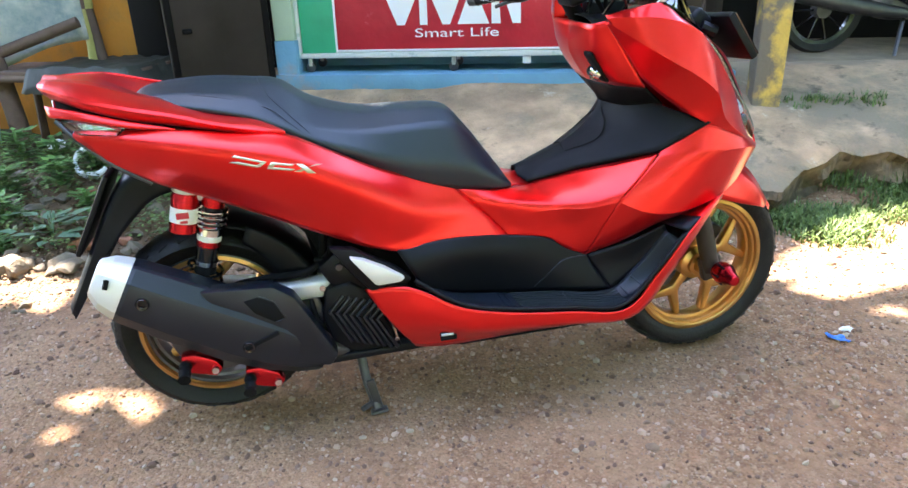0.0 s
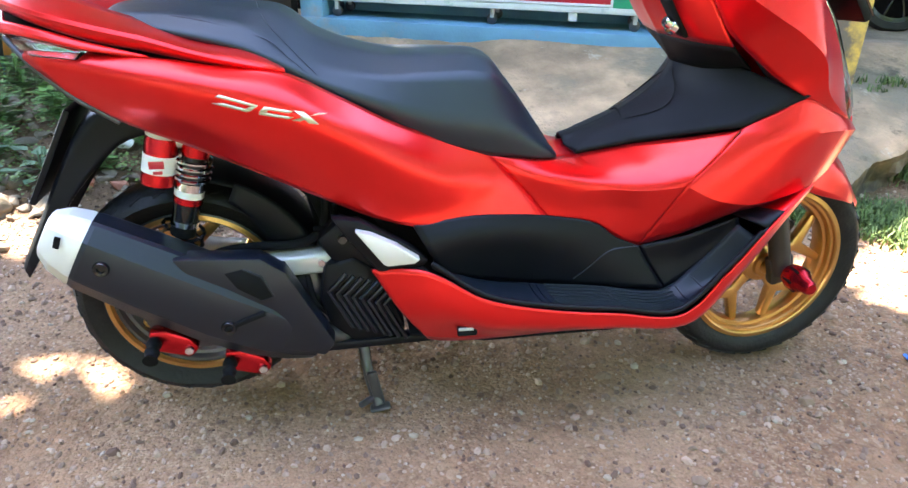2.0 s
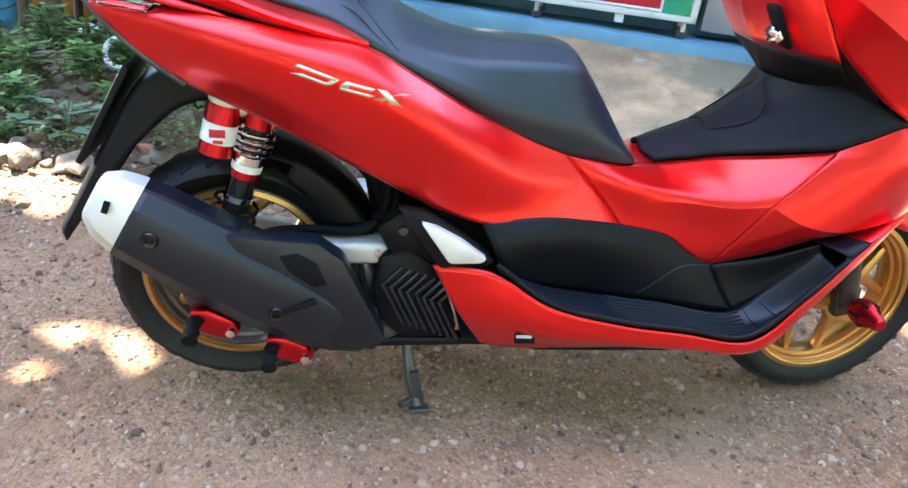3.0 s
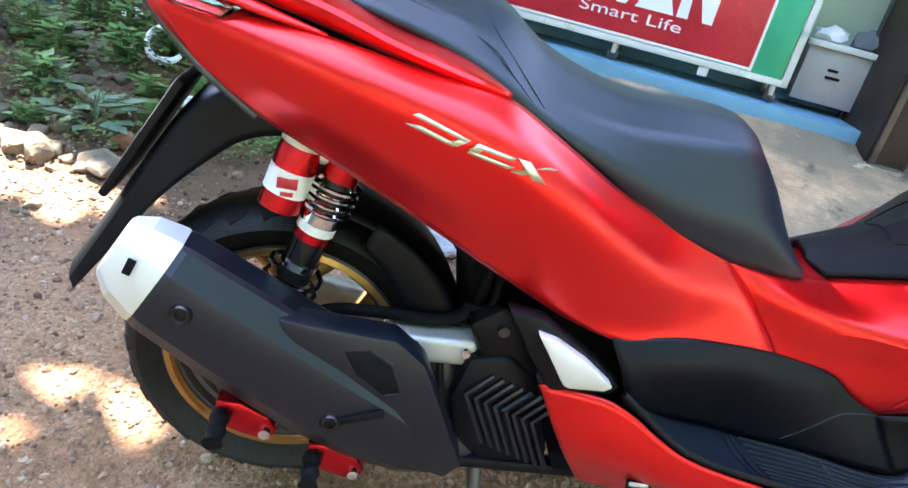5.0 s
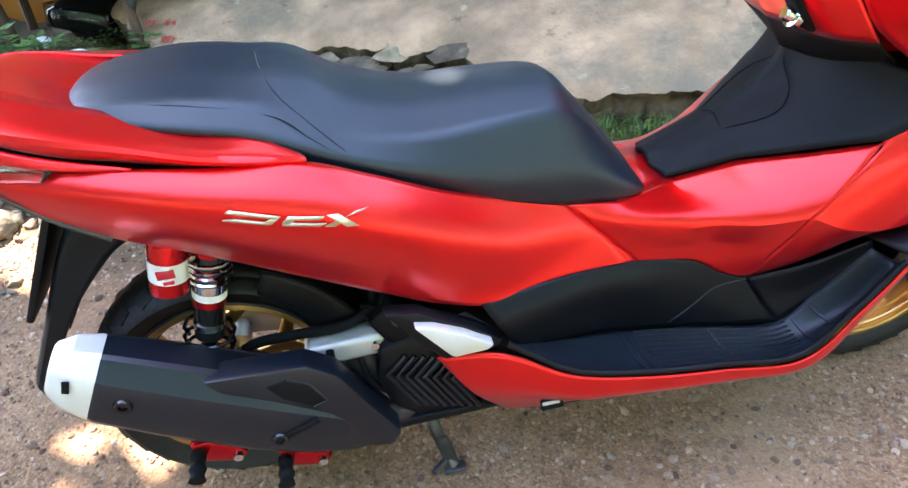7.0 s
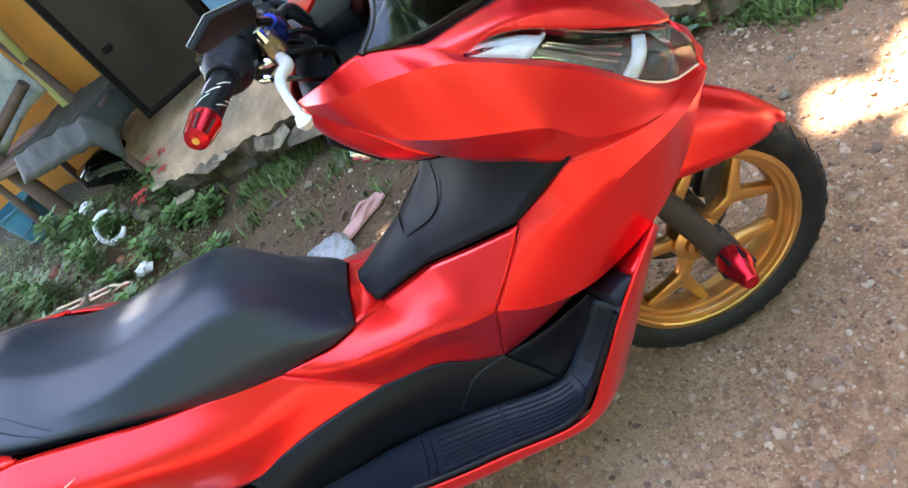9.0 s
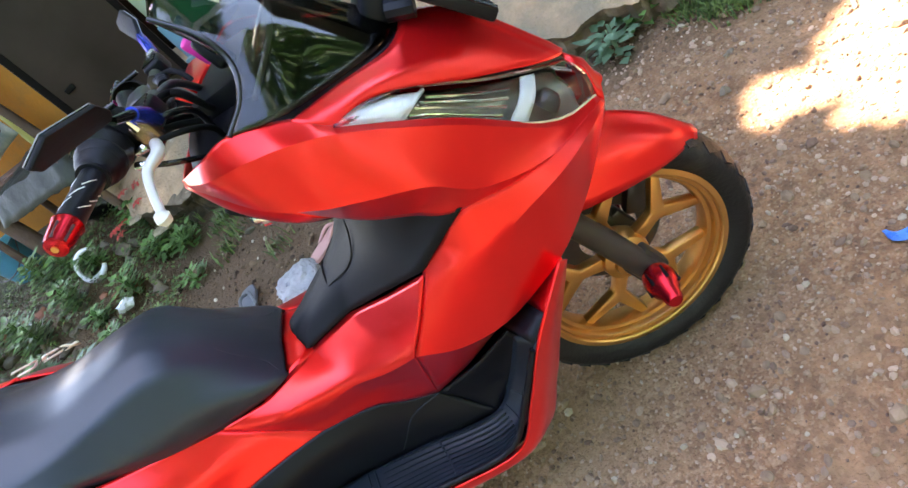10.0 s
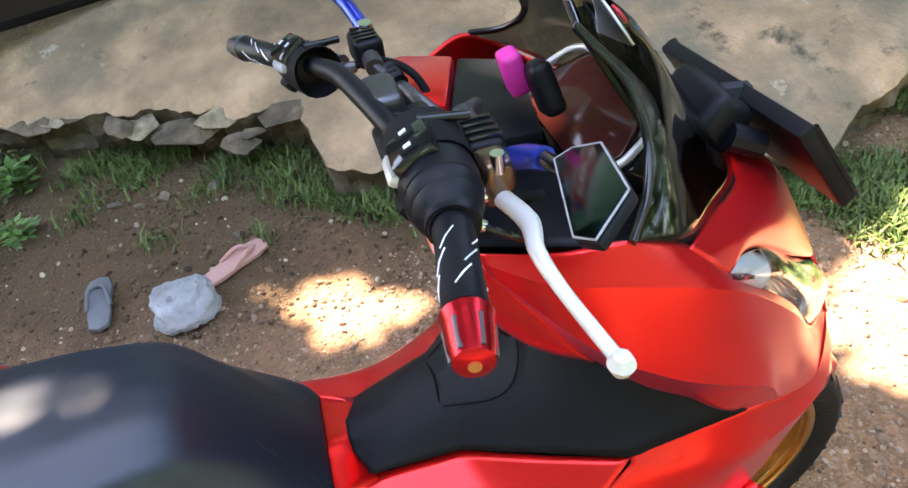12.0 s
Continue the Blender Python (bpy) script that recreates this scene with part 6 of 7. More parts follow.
r7 = random.Random(77)
FRAGMENT = material("pale_cement_fragment", (0.36, 0.28, 0.18), 0.9, 0.0, 0.35, 18, 0.8, 60, second=(0.16, 0.14, 0.07), second_scale=7, second_cut=(0.48, 0.62))
for k in range(24):
    s = -0.60 + 1.55 * (k + 1.2 * r7.random()) / 12 if k < 12 else r7.uniform(2.40, 3.5)
    o = (porch_edge(s) if k < 12 else -1.0) - r7.uniform(-0.05, 0.08) * (1 if k < 12 else 3)
    big = r7.random() ** 1.6
    sx, sy, sz = 0.05 + 0.12 * big, 0.04 + 0.055 * big, 0.016 + 0.016 * big
    p = yard_at(s, o, 0)
    z = 0.188 - 0.8 * max(0.0, porch_edge(s) - o) - 0.5 * sz if k < 12 else ground_z(p.x, p.y) + sz * 0.3
    bm = rock_bm((sx, sy, sz), 500 + k, 0.9)
    bmesh.ops.transform(bm, matrix=Matrix.Translation((p.x, p.y, z)) @ Matrix.Rotation(r7.uniform(-0.8, 0.2), 4, "Z") @ Matrix.Rotation(r7.uniform(-0.05, 0.28), 4, "X"), verts=bm.verts)
    tagged(part("broken_concrete", bm, r7.choice((FRAGMENT, FRAGMENT, RISER)), None, "", 30), "pale broken lump of concrete at the porch edge", "rubble", "rubble at the porch edge")

# collapsed corner of the porch: larger blocks half sunk in the bank
for k, (x, y, s, pale) in enumerate(((2.56, 1.02, 0.085, 1), (2.42, 1.12, 0.10, 0), (2.62, 1.26, 0.12, 0), (2.78, 1.12, 0.09, 0), (2.50, 1.32, 0.11, 0), (2.92, 1.28, 0.10, 1), (2.36, 0.98, 0.07, 0), (2.74, 1.42, 0.08, 0))):
    bm = rock_bm((s, s * 0.72, s * 0.42), 640 + k, 0.9)
    bmesh.ops.transform(bm, matrix=Matrix.Translation((x, y, ground_z(x, y) + s * 0.16)) @ Matrix.Rotation(r7.uniform(-1.0, 1.0), 4, "Z") @ Matrix.Rotation(r7.uniform(-0.15, 0.25), 4, "X"), verts=bm.verts)
    tagged(part("porch_block", bm, FRAGMENT if pale else RISER, None, "", 30), "pale block broken from the porch corner" if pale else "grey-brown block broken from the porch corner", "rubble", "blocks of the collapsed porch corner")

# house front
def struct(ob, label, category):
    return tagged(ob, label, category, kind="structure")


struct(wbox("wall_plinth", -0.20, 2.35, 0.32, 0.50, 0.25, 0.62, BLUEWALL), "blue-painted plinth of the house front", "wall")
struct(wbox("plinth_step", -0.20, 2.6, -0.10, 0.318, 0.30, 0.412, BLUEWALL), "blue-edged concrete step under the cabinet", "step")
struct(wbox("wall_north", -0.20, 2.35, 0.324, 0.50, 0.622, 3.0, GREENWALL), "pale green rendered wall", "wall")
struct(wbox("door_post", -0.19, -0.06, -0.06, 0.316, 0.62, 2.6, GREENWALL), "pale green door post", "post")
struct(wbox("door_post_base", -0.195, -0.055, -0.065, 0.316, 0.25, 0.618, BLUEWALL), "blue base of the door post", "post")
# near-black colour stands in for the unlit room behind the door
struct(wbox("doorway_back", -1.25, -0.20, 0.55, 0.60, 0.0, 2.9, FRAME_SHADE_BLK), "doorway back, black for the unlit inside", "doorway")
struct(wbox("door_frame", -1.17, -0.80, 0.0, 0.07, 0.10, 2.6, FRAME_SHADE_BLK), "black door frame", "door frame")
struct(wbox("wall_west", -4.8, -1.175, 0.02, 0.20, -0.3, 3.0, ORANGE), "stained orange rendered wall", "wall")
# shed and recess walls: their deep shade is put into the colour
struct(wbox("wall_east", 3.2, 8.5, 1.6, 1.8, -0.1, 3.2, FRAME_SHADE_BLK), "shed wall, painted black for its shade", "wall")
struct(wbox("wall_back", 2.35, 3.2, 1.2, 1.4, -0.1, 3.2, FRAME_SHADE_BLK), "recess wall, painted black for its shade", "wall")
# open door leaf
hinge, edge = wall_at(-0.20, -0.10, 0), wall_at(-0.66, -0.50, 0)
dv = (edge - hinge)
dm = Matrix(((dv.normalized().x, -dv.normalized().y, 0, hinge.x), (dv.normalized().y, dv.normalized().x, 0, hinge.y), (0, 0, HOUSE, hinge.z), (0, 0, 0, 1)))
door = thing("door_1", "dark brown door leaf standing open", "door", kind="structure")
part("door_leaf", box_bm((dv.length, 0.035, 1.9), dm @ Matrix.Translation((dv.length / 2, 0, 0.33 + 0.95)), 0.004), DOOR, door)
for x in (0.02, dv.length - 0.02):
    part("door_stile", box_bm((0.035, 0.045, 1.9), dm @ Matrix.Translation((x, 0, 0.33 + 0.952)), 0.004), FRAME_SHADE_BLK, door)
part("door_rail", box_bm((dv.length, 0.047, 0.035), dm @ Matrix.Translation((dv.length / 2, 0, 0.352)), 0.004), FRAME_SHADE_BLK, door)
part("door_latch", box_bm((0.05, 0.06, 0.03), dm @ Matrix.Translation((dv.length - 0.10, 0, 0.72)), 0.006), FRAME_SHADE_BLK, door)

# display cabinet on castors with its shop sign
cab = thing("display_cabinet", "shop cabinet on castors with a red and green sign", "cabinet", at=(0, 0, 0))
wbox("cabinet_body", -0.06, 1.78, 0.006, 0.30, 0.50, 1.35, FRAME_W, cab, "chipped white cabinet body")
wbox("sign_red", 0.20, 1.585, -0.006, 0.004, 0.553, 1.05, SIGN_RED, cab, "red sign panel", 0.001)
wbox("sign_green", -0.035, 0.185, -0.006, 0.004, 0.535, 1.05, SIGN_GREEN, cab, "green sign border", 0.001)
wbox("sign_green", 1.60, 1.745, -0.006, 0.004, 0.535, 1.05, SIGN_GREEN, cab, "green sign border", 0.001)
wbox("sign_line", 0.186, 0.199, -0.008, 0.004, 0.538, 1.05, SIGN_WHITE, cab, "", 0.001)
wbox("sign_line", 1.586, 1.599, -0.008, 0.004, 0.538, 1.05, SIGN_WHITE, cab, "", 0.001)
wbox("sign_line", 0.20, 1.585, -0.008, 0.004, 0.540, 0.552, SIGN_WHITE, cab, "", 0.001)
wbox("cabinet_rail", -0.06, 1.785, -0.014, 0.004, 0.502, 0.534, FRAME_W, cab, "chipped white bottom rail")
wbox("cabinet_edge", -0.068, -0.038, -0.014, 0.004, 0.502, 1.35, FRAME_W, cab)
wbox("cabinet_edge", 1.75, 1.785, -0.014, 0.004, 0.502, 1.35, FRAME_W, cab)
for s in (0.0, 0.93, 1.73):
    for o in (0.03, 0.27):
        m = WM @ Matrix.Translation((s, o, 0.442)) @ Matrix.Rotation(radians(90), 4, "X")
        cs = part("castor", lathe_bm([(0, -0.012), (0.022, -0.012), (0.030, -0.009), (0.030, 0.009), (0.022, 0.012), (0, 0.012)], m, 20), STEEL, cab, "small grey castor")
        part("castor_fork", box_bm((0.024, 0.034, 0.05), WM @ Matrix.Translation((s, o, 0.475)), 0.004), SILVER, cs)
wbox("castor_block", 1.36, 1.41, 0.0, 0.03, 0.455, 0.50, WHITE, cab)


def lettering(text, s0, s1, z, height, mat, parent, bold=0.0):
    cu = bpy.data.curves.new("text", "FONT")
    cu.body, cu.size, cu.extrude, cu.offset = text, 1.0, 0.02, bold
    ob = new("lettering", cu)
    bpy.context.view_layer.update()
    me = bpy.data.meshes.new_from_object(ob.evaluated_get(bpy.context.evaluated_depsgraph_get()))
    bpy.data.objects.remove(ob)
    co = np.array([v.co for v in me.vertices])
    lo, hi = co.min(0), co.max(0)
    for v in me.vertices:
        p = v.co
        s = s0 + (p.x - lo[0]) / (hi[0] - lo[0]) * (s1 - s0)
        zz = z + (p.y - lo[1]) / (hi[1] - lo[1]) * height
        v.co = wall_at(s, -0.0085 + (0.002 if p.z < 0 else -0.002), zz)
    me.materials.append(mat)
    o = new("lettering", me)
    o.parent = parent
    return tagged(o, "white sign lettering")


lettering("Smart Life", 0.70, 1.215, 0.622, 0.052, SIGN_WHITE, cab, 0.0)
# the maker's mark above it: a row of plain white wedges and blocks
for o in ([(0.520, 0.87), (0.590, 0.695), (0.636, 0.695), (0.720, 0.87)], [(0.732, 0.87), (0.732, 0.695), (0.779, 0.695), (0.779, 0.87)],
          [(0.800, 0.87), (0.872, 0.695), (0.918, 0.695), (0.990, 0.87)], [(0.965, 0.695), (1.158, 0.695), (1.085, 0.87), (1.035, 0.87)],
          [(1.172, 0.695), (1.228, 0.695), (1.215, 0.87), (1.172, 0.87)], [(1.240, 0.87), (1.300, 0.695), (1.348, 0.695), (1.348, 0.87)]):
    part("mark_block", prism_bm(o, WM @ Matrix.Translation((0, -0.009, 0)) @ SIDE, 0.005, 0), SIGN_WHITE, cab)

# stained metal showcase beside it, with things on top
show = thing("metal_showcase", "stained grey metal showcase base with dark print", "showcase")
wbox("showcase_body", 1.83, 2.42, 0.10, 0.36, 0.46, 0.72, ZINC, show)
wbox("showcase_top", 1.81, 2.44, 0.08, 0.36, 0.722, 0.75, FRAME_W, show)
for k, (s, z, w) in enumerate(((1.95, 0.62, 0.05), (1.95, 0.585, 0.07), (2.19, 0.60, 0.05), (2.19, 0.56, 0.09))):
    wbox("print_bar", s, s + w, 0.096, 0.099, z, z + 0.014, DARK, show, "", 0)
for k, (s, w, h, mt) in enumerate(((1.92, 0.16, 0.05, WHITE), (2.10, 0.12, 0.07, SLIP_GREY), (2.27, 0.10, 0.09, DOOR), (2.36, 0.05, 0.08, RED_DARK))):
    bm = lump_bm((w / 2, 0.07, h), 40 + k, 0.8)
    bmesh.ops.transform(bm, matrix=Matrix.Translation(wall_at(s, 0.2, 0.75 + h * 0.6)), verts=bm.verts)
    tagged(part("crumpled_cloth", bm, mt), "crumpled cloth lying on the metal showcase", "cloth", "cloths on the showcase")

# black folding board and pillar at the porch end
bd = thing("folding_board", "black framed folding board standing on the porch", "board")
for (x0, y0, x1, y1) in ((2.21, 2.02, 2.13, 1.63), (2.13, 1.63, 2.26, 1.59), (2.26, 1.59, 2.58, 1.92)):
    v = Vector((x1 - x0, y1 - y0, 0))
    m = Matrix(((v.normalized().x, -v.normalized().y, 0, x0), (v.normalized().y, v.normalized().x, 0, y0), (0, 0, 1, 0), (0, 0, 0, 1)))
    part("board_panel", box_bm((v.length, 0.02, 1.25), m @ Matrix.Translation((v.length / 2, 0, 0.36 + 0.63)), 0.004), DOOR, bd)
    part("board_frame", box_bm((0.03, 0.032, 1.26), m @ Matrix.Translation((0.015, 0, 0.36 + 0.63)), 0.004), STEEL, bd)
    part("board_frame", box_bm((v.length, 0.030, 0.035), m @ Matrix.Translation((v.length / 2, 0, 0.377)), 0.004), STEEL, bd)
struct(wbox("pillar", 2.64, 2.79, -0.36, -0.21, 0.05, 2.6, YELLOW, None, "", 0.01), "flaking yellow square pillar", "pillar")


# small parked motorcycle beyond the porch
def motorcycle(at, yaw):
    mc = thing("motorcycle", "dark parked motorcycle in the shade beyond the porch", "motorcycle")
    mm = HM @ Matrix.Translation(at) @ Matrix.Rotation(yaw, 4, "Z")
    for x in (0.0, 1.22):
        q = mm @ Matrix.Translation((x, 0, 0.28)) @ Matrix.Rotation(radians(90), 4, "X")
        wh = part("wheel", lathe_bm([(0.22, -0.03), (0.26, -0.04), (0.28, 0), (0.26, 0.04), (0.22, 0.03)], q, 40, True), TYRE, mc)
        part("rim", lathe_bm([(0.195, -0.02), (0.222, -0.025), (0.222, 0.025), (0.195, 0.02)], q, 40, True), GLOSS, wh)
        for k in range(10):
            part("spoke", tube_bm([q @ Vector((0, 0, 0)), q @ Vector((0.21 * math.cos(k * 0.628), 0.21 * math.sin(k * 0.628), 0))], 0.006, 6), GLOSS, wh)
        part("hub", lathe_bm([(0, -0.05), (0.05, -0.05), (0.05, 0.05), (0, 0.05)], q, 20), STEEL, wh)
    body = surface([[mm @ Vector(p) for p in r] for r in ([(-0.1, 0, 0.80), (0.3, 0, 0.78), (0.6, 0, 0.66), (0.95, 0, 0.80)], [(-0.15, -0.12, 0.72), (0.3, -0.15, 0.68), (0.6, -0.13, 0.5), (1.0, -0.18, 0.65)],
                                                          [(0.0, -0.10, 0.55), (0.3, -0.14, 0.40), (0.6, -0.13, 0.28), (0.95, -0.16, 0.36)])], 20, 5)
    sheet("body", body, GLOSS, mc, "gloss black body", 0.02)
    part("engine", box_bm((0.35, 0.24, 0.22), mm @ Matrix.Translation((0.55, 0, 0.32)), 0.04, 3), STEEL, mc)
    part("seat", box_bm((0.62, 0.24, 0.09), mm @ Matrix.Translation((0.18, 0, 0.80)), 0.035, 3), SEAT, mc)
    part("fork", tube_bm([mm @ Vector((1.22, -0.08, 0.28)), mm @ Vector((1.02, -0.08, 0.9))], 0.02, 10), STEEL, mc)
    part("handlebar", tube_bm([mm @ Vector((0.95, -0.32, 0.98)), mm @ Vector((1.02, 0, 0.95)), mm @ Vector((0.95, 0.32, 0.98))], 0.014, 10, 12), STEEL, mc)
    part("silencer", tube_bm([mm @ Vector((0.6, -0.14, 0.24)), mm @ Vector((0.2, -0.17, 0.30)), mm @ Vector((-0.25, -0.17, 0.40))], [0.02, 0.045, 0.05], 12, 12), STEEL, mc)
    part("side_stand", tube_bm([mm @ Vector((0.5, -0.1, 0.26)), mm @ Vector((0.38, -0.28, 0.0))], 0.012, 8), STEEL, mc)


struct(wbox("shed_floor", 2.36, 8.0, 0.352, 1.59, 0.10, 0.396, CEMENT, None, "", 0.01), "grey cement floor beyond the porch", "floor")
# roof out of view, added to keep the sky's light off the shed
struct(wbox("shed_roof", 2.36, 8.5, 0.10, 1.85, 2.35, 2.42, ZINC), "unseen metal sheet roof added to shade the shed", "roof")
motorcycle((3.76, 2.58, 0.39), radians(-14))

# ---- yard clutter ----
# grass tufts: blades joined into clumps
def blades(name, spots, count, height, mat, label, seed, radius=0.10):
    r = random.Random(seed)
    vs, fs = [], []
    for (x, y, z) in spots:
        for _ in range(count):
            a, q = r.random() * 6.283, radius * math.sqrt(r.random())
            bx, by = x + q * math.cos(a), y + q * math.sin(a)
            h, lean, w = height * r.uniform(0.4, 1.1), r.uniform(0.2, 1.1), r.uniform(0.0025, 0.0058)
            da = r.random() * 6.283
            dx, dy = math.cos(da), math.sin(da)
            px, py = -dy * w, dx * w
            o = len(vs)
            for t in (0, 0.5, 1):
                k = 1 - 0.85 * t
                ox, oy, oz = dx * lean * h * t * t, dy * lean * h * t * t, h * (t - 0.35 * lean * t * t)
                vs += [(bx + ox - px * k, by + oy - py * k, z + oz), (bx + ox + px * k, by + oy + py * k, z + oz)]
            fs += [(o, o + 1, o + 3, o + 2), (o + 2, o + 3, o + 5, o + 4)]
    me = bpy.data.meshes.new(name)
    me.from_pydata(vs, [], fs)
    me.materials.append(mat)
    return tagged(new(name, me), label, "grass", kind="stuff")


r5 = random.Random(5)
spots = []
for k in range(1400):
    t = r5.random()
    x = 1.9 + 2.3 * t
    y = 0.45 + 0.55 * r5.random() + 0.10 * math.sin(x * 4)
    if x < 2.2:
        y = 0.75 + 0.28 * r5.random()
    if x > 2.5:
        y += 0.85 * r5.random()
    if noise.noise((x * 2.5, y * 2.5, 11)) > -0.05:
        spots.append((x, y, ground_z(x, y)))
blades("grass_bank", spots, 24, 0.065, GRASS, "patch of low green grass beside the slab", 6)
spots = []
for k in range(300):
    s = r5.uniform(-0.7, 1.5)
    p = yard_at(s, -1.12 - 0.17 * r5.random() ** 1.5, 0)
    if noise.noise((p.x * 4, p.y * 4, 2)) > -0.05:
        spots.append((p.x, p.y, ground_z(p.x, p.y)))
for (cx, cy, cr, cn) in ((0.58, 1.22, 0.03, 2), (0.28, 1.30, 0.03, 2), (0.72, 1.42, 0.1, 14), (0.05, 1.62, 0.1, 6), (0.62, 1.52, 0.08, 6), (0.45, 1.56, 0.08, 6), (0.95, 1.26, 0.06, 6)):
    spots += [(cx + r5.uniform(-cr, cr), cy + r5.uniform(-cr, cr), 0.0) for _ in range(cn)]
edge_line = ((0.74, 1.42), (0.98, 1.19), (1.28, 1.15), (1.50, 1.03))
for k in range(75):
    i = min(int(r5.random() * 3), 2)
    q = r5.random()
    (ax, ay), (bx, by) = edge_line[i], edge_line[i + 1]
    x, y = ax + (bx - ax) * q + r5.uniform(-0.05, 0.03), ay + (by - ay) * q + r5.uniform(-0.09, 0.05)
    spots.append((x, y, ground_z(x, y)))
blades("grass_edge", spots, 15, 0.070, GRASS, "grass growing along the broken porch edge", 7, 0.07)
spots = [porch_point(3.0 + r5.uniform(-0.25, 0.25), 0.42 + r5.uniform(-0.05, 0.05)) for _ in range(14)]
blades("grass_joint", [tuple(p) for p in spots], 20, 0.05, GRASS, "weeds growing from a joint in the porch", 8, 0.05)


# broad-leaved weeds
def weed(name, at, leaves, size, mat, label, seed, height=0.12):
    r = random.Random(seed)
    root = thing(name, label, "plant")
    bm = bmesh.new()
    for k in range(leaves):
        a, h = r.random() * 6.283, r.uniform(0.2, 1.0) * height
        d = Vector((math.cos(a), math.sin(a), 0))
        n = Vector((-d.y, d.x, 0))
        ln, w = size * r.uniform(0.6, 1.2), size * r.uniform(0.22, 0.4)
        b = Vector(at) + d * r.uniform(0.0, size * 1.3) + Vector((0, 0, h))
        up = Vector((0, 0, r.uniform(-0.2, 0.5)))
        p = [b, b + (d + up) * ln * 0.35 + n * w, b + (d + up * 0.8) * ln, b + (d + up) * ln * 0.35 - n * w]
        mid = b + (d + up) * ln * 0.5 - Vector((0, 0, w * 0.3))
        v = [bm.verts.new(q) for q in p] + [bm.verts.new(mid)]
        for i in range(4):
            bm.faces.new((v[i], v[(i + 1) % 4], v[4]))
    part("leaves", bm, mat, root, "", 60)
    for k in range(5):
        a = r.random() * 6.283
        part("stem", tube_bm([at, Vector(at) + Vector((math.cos(a) * size * 0.3, math.sin(a) * size * 0.3, height))], 0.003, 5), mat, root)
    return root


for k, (x, y, n, sz, mt, h, lb) in enumerate(((-0.78, 1.35, 16, 0.10, LEAF_PALE, 0.12, "pale broad-leaved weed among the rubble"), (-1.05, 1.75, 90, 0.05, LEAF, 0.16, "small-leaved green weed among the rubble"),
                                            (-0.85, 1.85, 80, 0.05, LEAF, 0.14, "small-leaved green weed among the rubble"), (-1.35, 1.55, 90, 0.06, LEAF, 0.20, "leafy green weed among the rubble"),
                                            (-1.25, 1.20, 50, 0.05, LEAF, 0.10, "low green weed among the rubble"), (-0.55, 1.75, 60, 0.05, LEAF, 0.13, "small-leaved green weed among the rubble"),
                                            (-1.55, 2.1, 90, 0.07, LEAF, 0.28, "tall leafy green weed by the wall"), (-1.65, 1.35, 60, 0.09, LEAF, 0.22, "leafy green weed among the rubble"),
                                            (-0.50, 2.25, 70, 0.06, LEAF, 0.22, "bushy green plant with red flowers"), (-0.25, 1.85, 50, 0.05, LEAF, 0.12, "low green weed at the porch end"),
                                            (1.66, 0.93, 40, 0.05, LEAF_PALE, 0.12, "upright leafy weed beside the slab"), (1.78, 0.98, 30, 0.045, LEAF, 0.10, "upright leafy weed beside the slab"),
                                            (-0.2, 1.55, 30, 0.04, LEAF, 0.07, "low green weed at the porch end"), (-0.95, 2.2, 60, 0.06, LEAF, 0.18, "leafy green weed among the rubble"),
                                            (-0.6, 1.45, 70, 0.04, LEAF, 0.1, "small-leaved green weed among the rubble"),
                                            (-1.0, 1.5, 90, 0.045, LEAF, 0.13, "small-leaved green weed among the rubble"),
                                            (-1.2, 1.9, 100, 0.05, LEAF, 0.18, "leafy green weed among the rubble"),
                                            (-0.75, 2.05, 80, 0.045, LEAF, 0.14, "small-leaved green weed among the rubble"),
                                            (-1.4, 1.85, 90, 0.05, LEAF, 0.2, "leafy green weed among the rubble"),
                                            (-0.95, 1.28, 50, 0.035, LEAF, 0.07, "low green weed among the rubble"),
                                            (-1.45, 1.3, 80, 0.05, LEAF, 0.14, "leafy green weed among the rubble"),
                                            (-0.42, 1.95, 60, 0.045, LEAF, 0.12, "small-leaved green weed among the rubble"),
                                            (-1.15, 2.3, 90, 0.05, LEAF, 0.2, "leafy green weed among the rubble"),
                                            (-0.7, 1.65, 60, 0.04, LEAF, 0.1, "small-leaved green weed among the rubble"))):
    root = weed("weed", (x, y, ground_z(x, y) - 0.01), int(n * 1.7), sz, mt, lb, 20 + k, h)
    if "flowers" in lb:
        for j in range(9):
            c = Vector((x + rnd.uniform(-0.16, 0.12), y + rnd.uniform(-0.10, 0.08), ground_z(x, y) + rnd.uniform(0.08, 0.26)))
            pet = bmesh.new()
            for i in range(6):
                a = i * 1.047
                v = [pet.verts.new(c + Vector(q)) for q in ((0, 0, 0), (0.025 * math.cos(a - 0.4), 0.025 * math.sin(a - 0.4), 0.012), (0.042 * math.cos(a), 0.042 * math.sin(a), 0.004), (0.025 * math.cos(a + 0.4), 0.025 * math.sin(a + 0.4), 0.012))]
                pet.faces.new(v)
            part("flower", pet, FLOWER, root, "red flower")

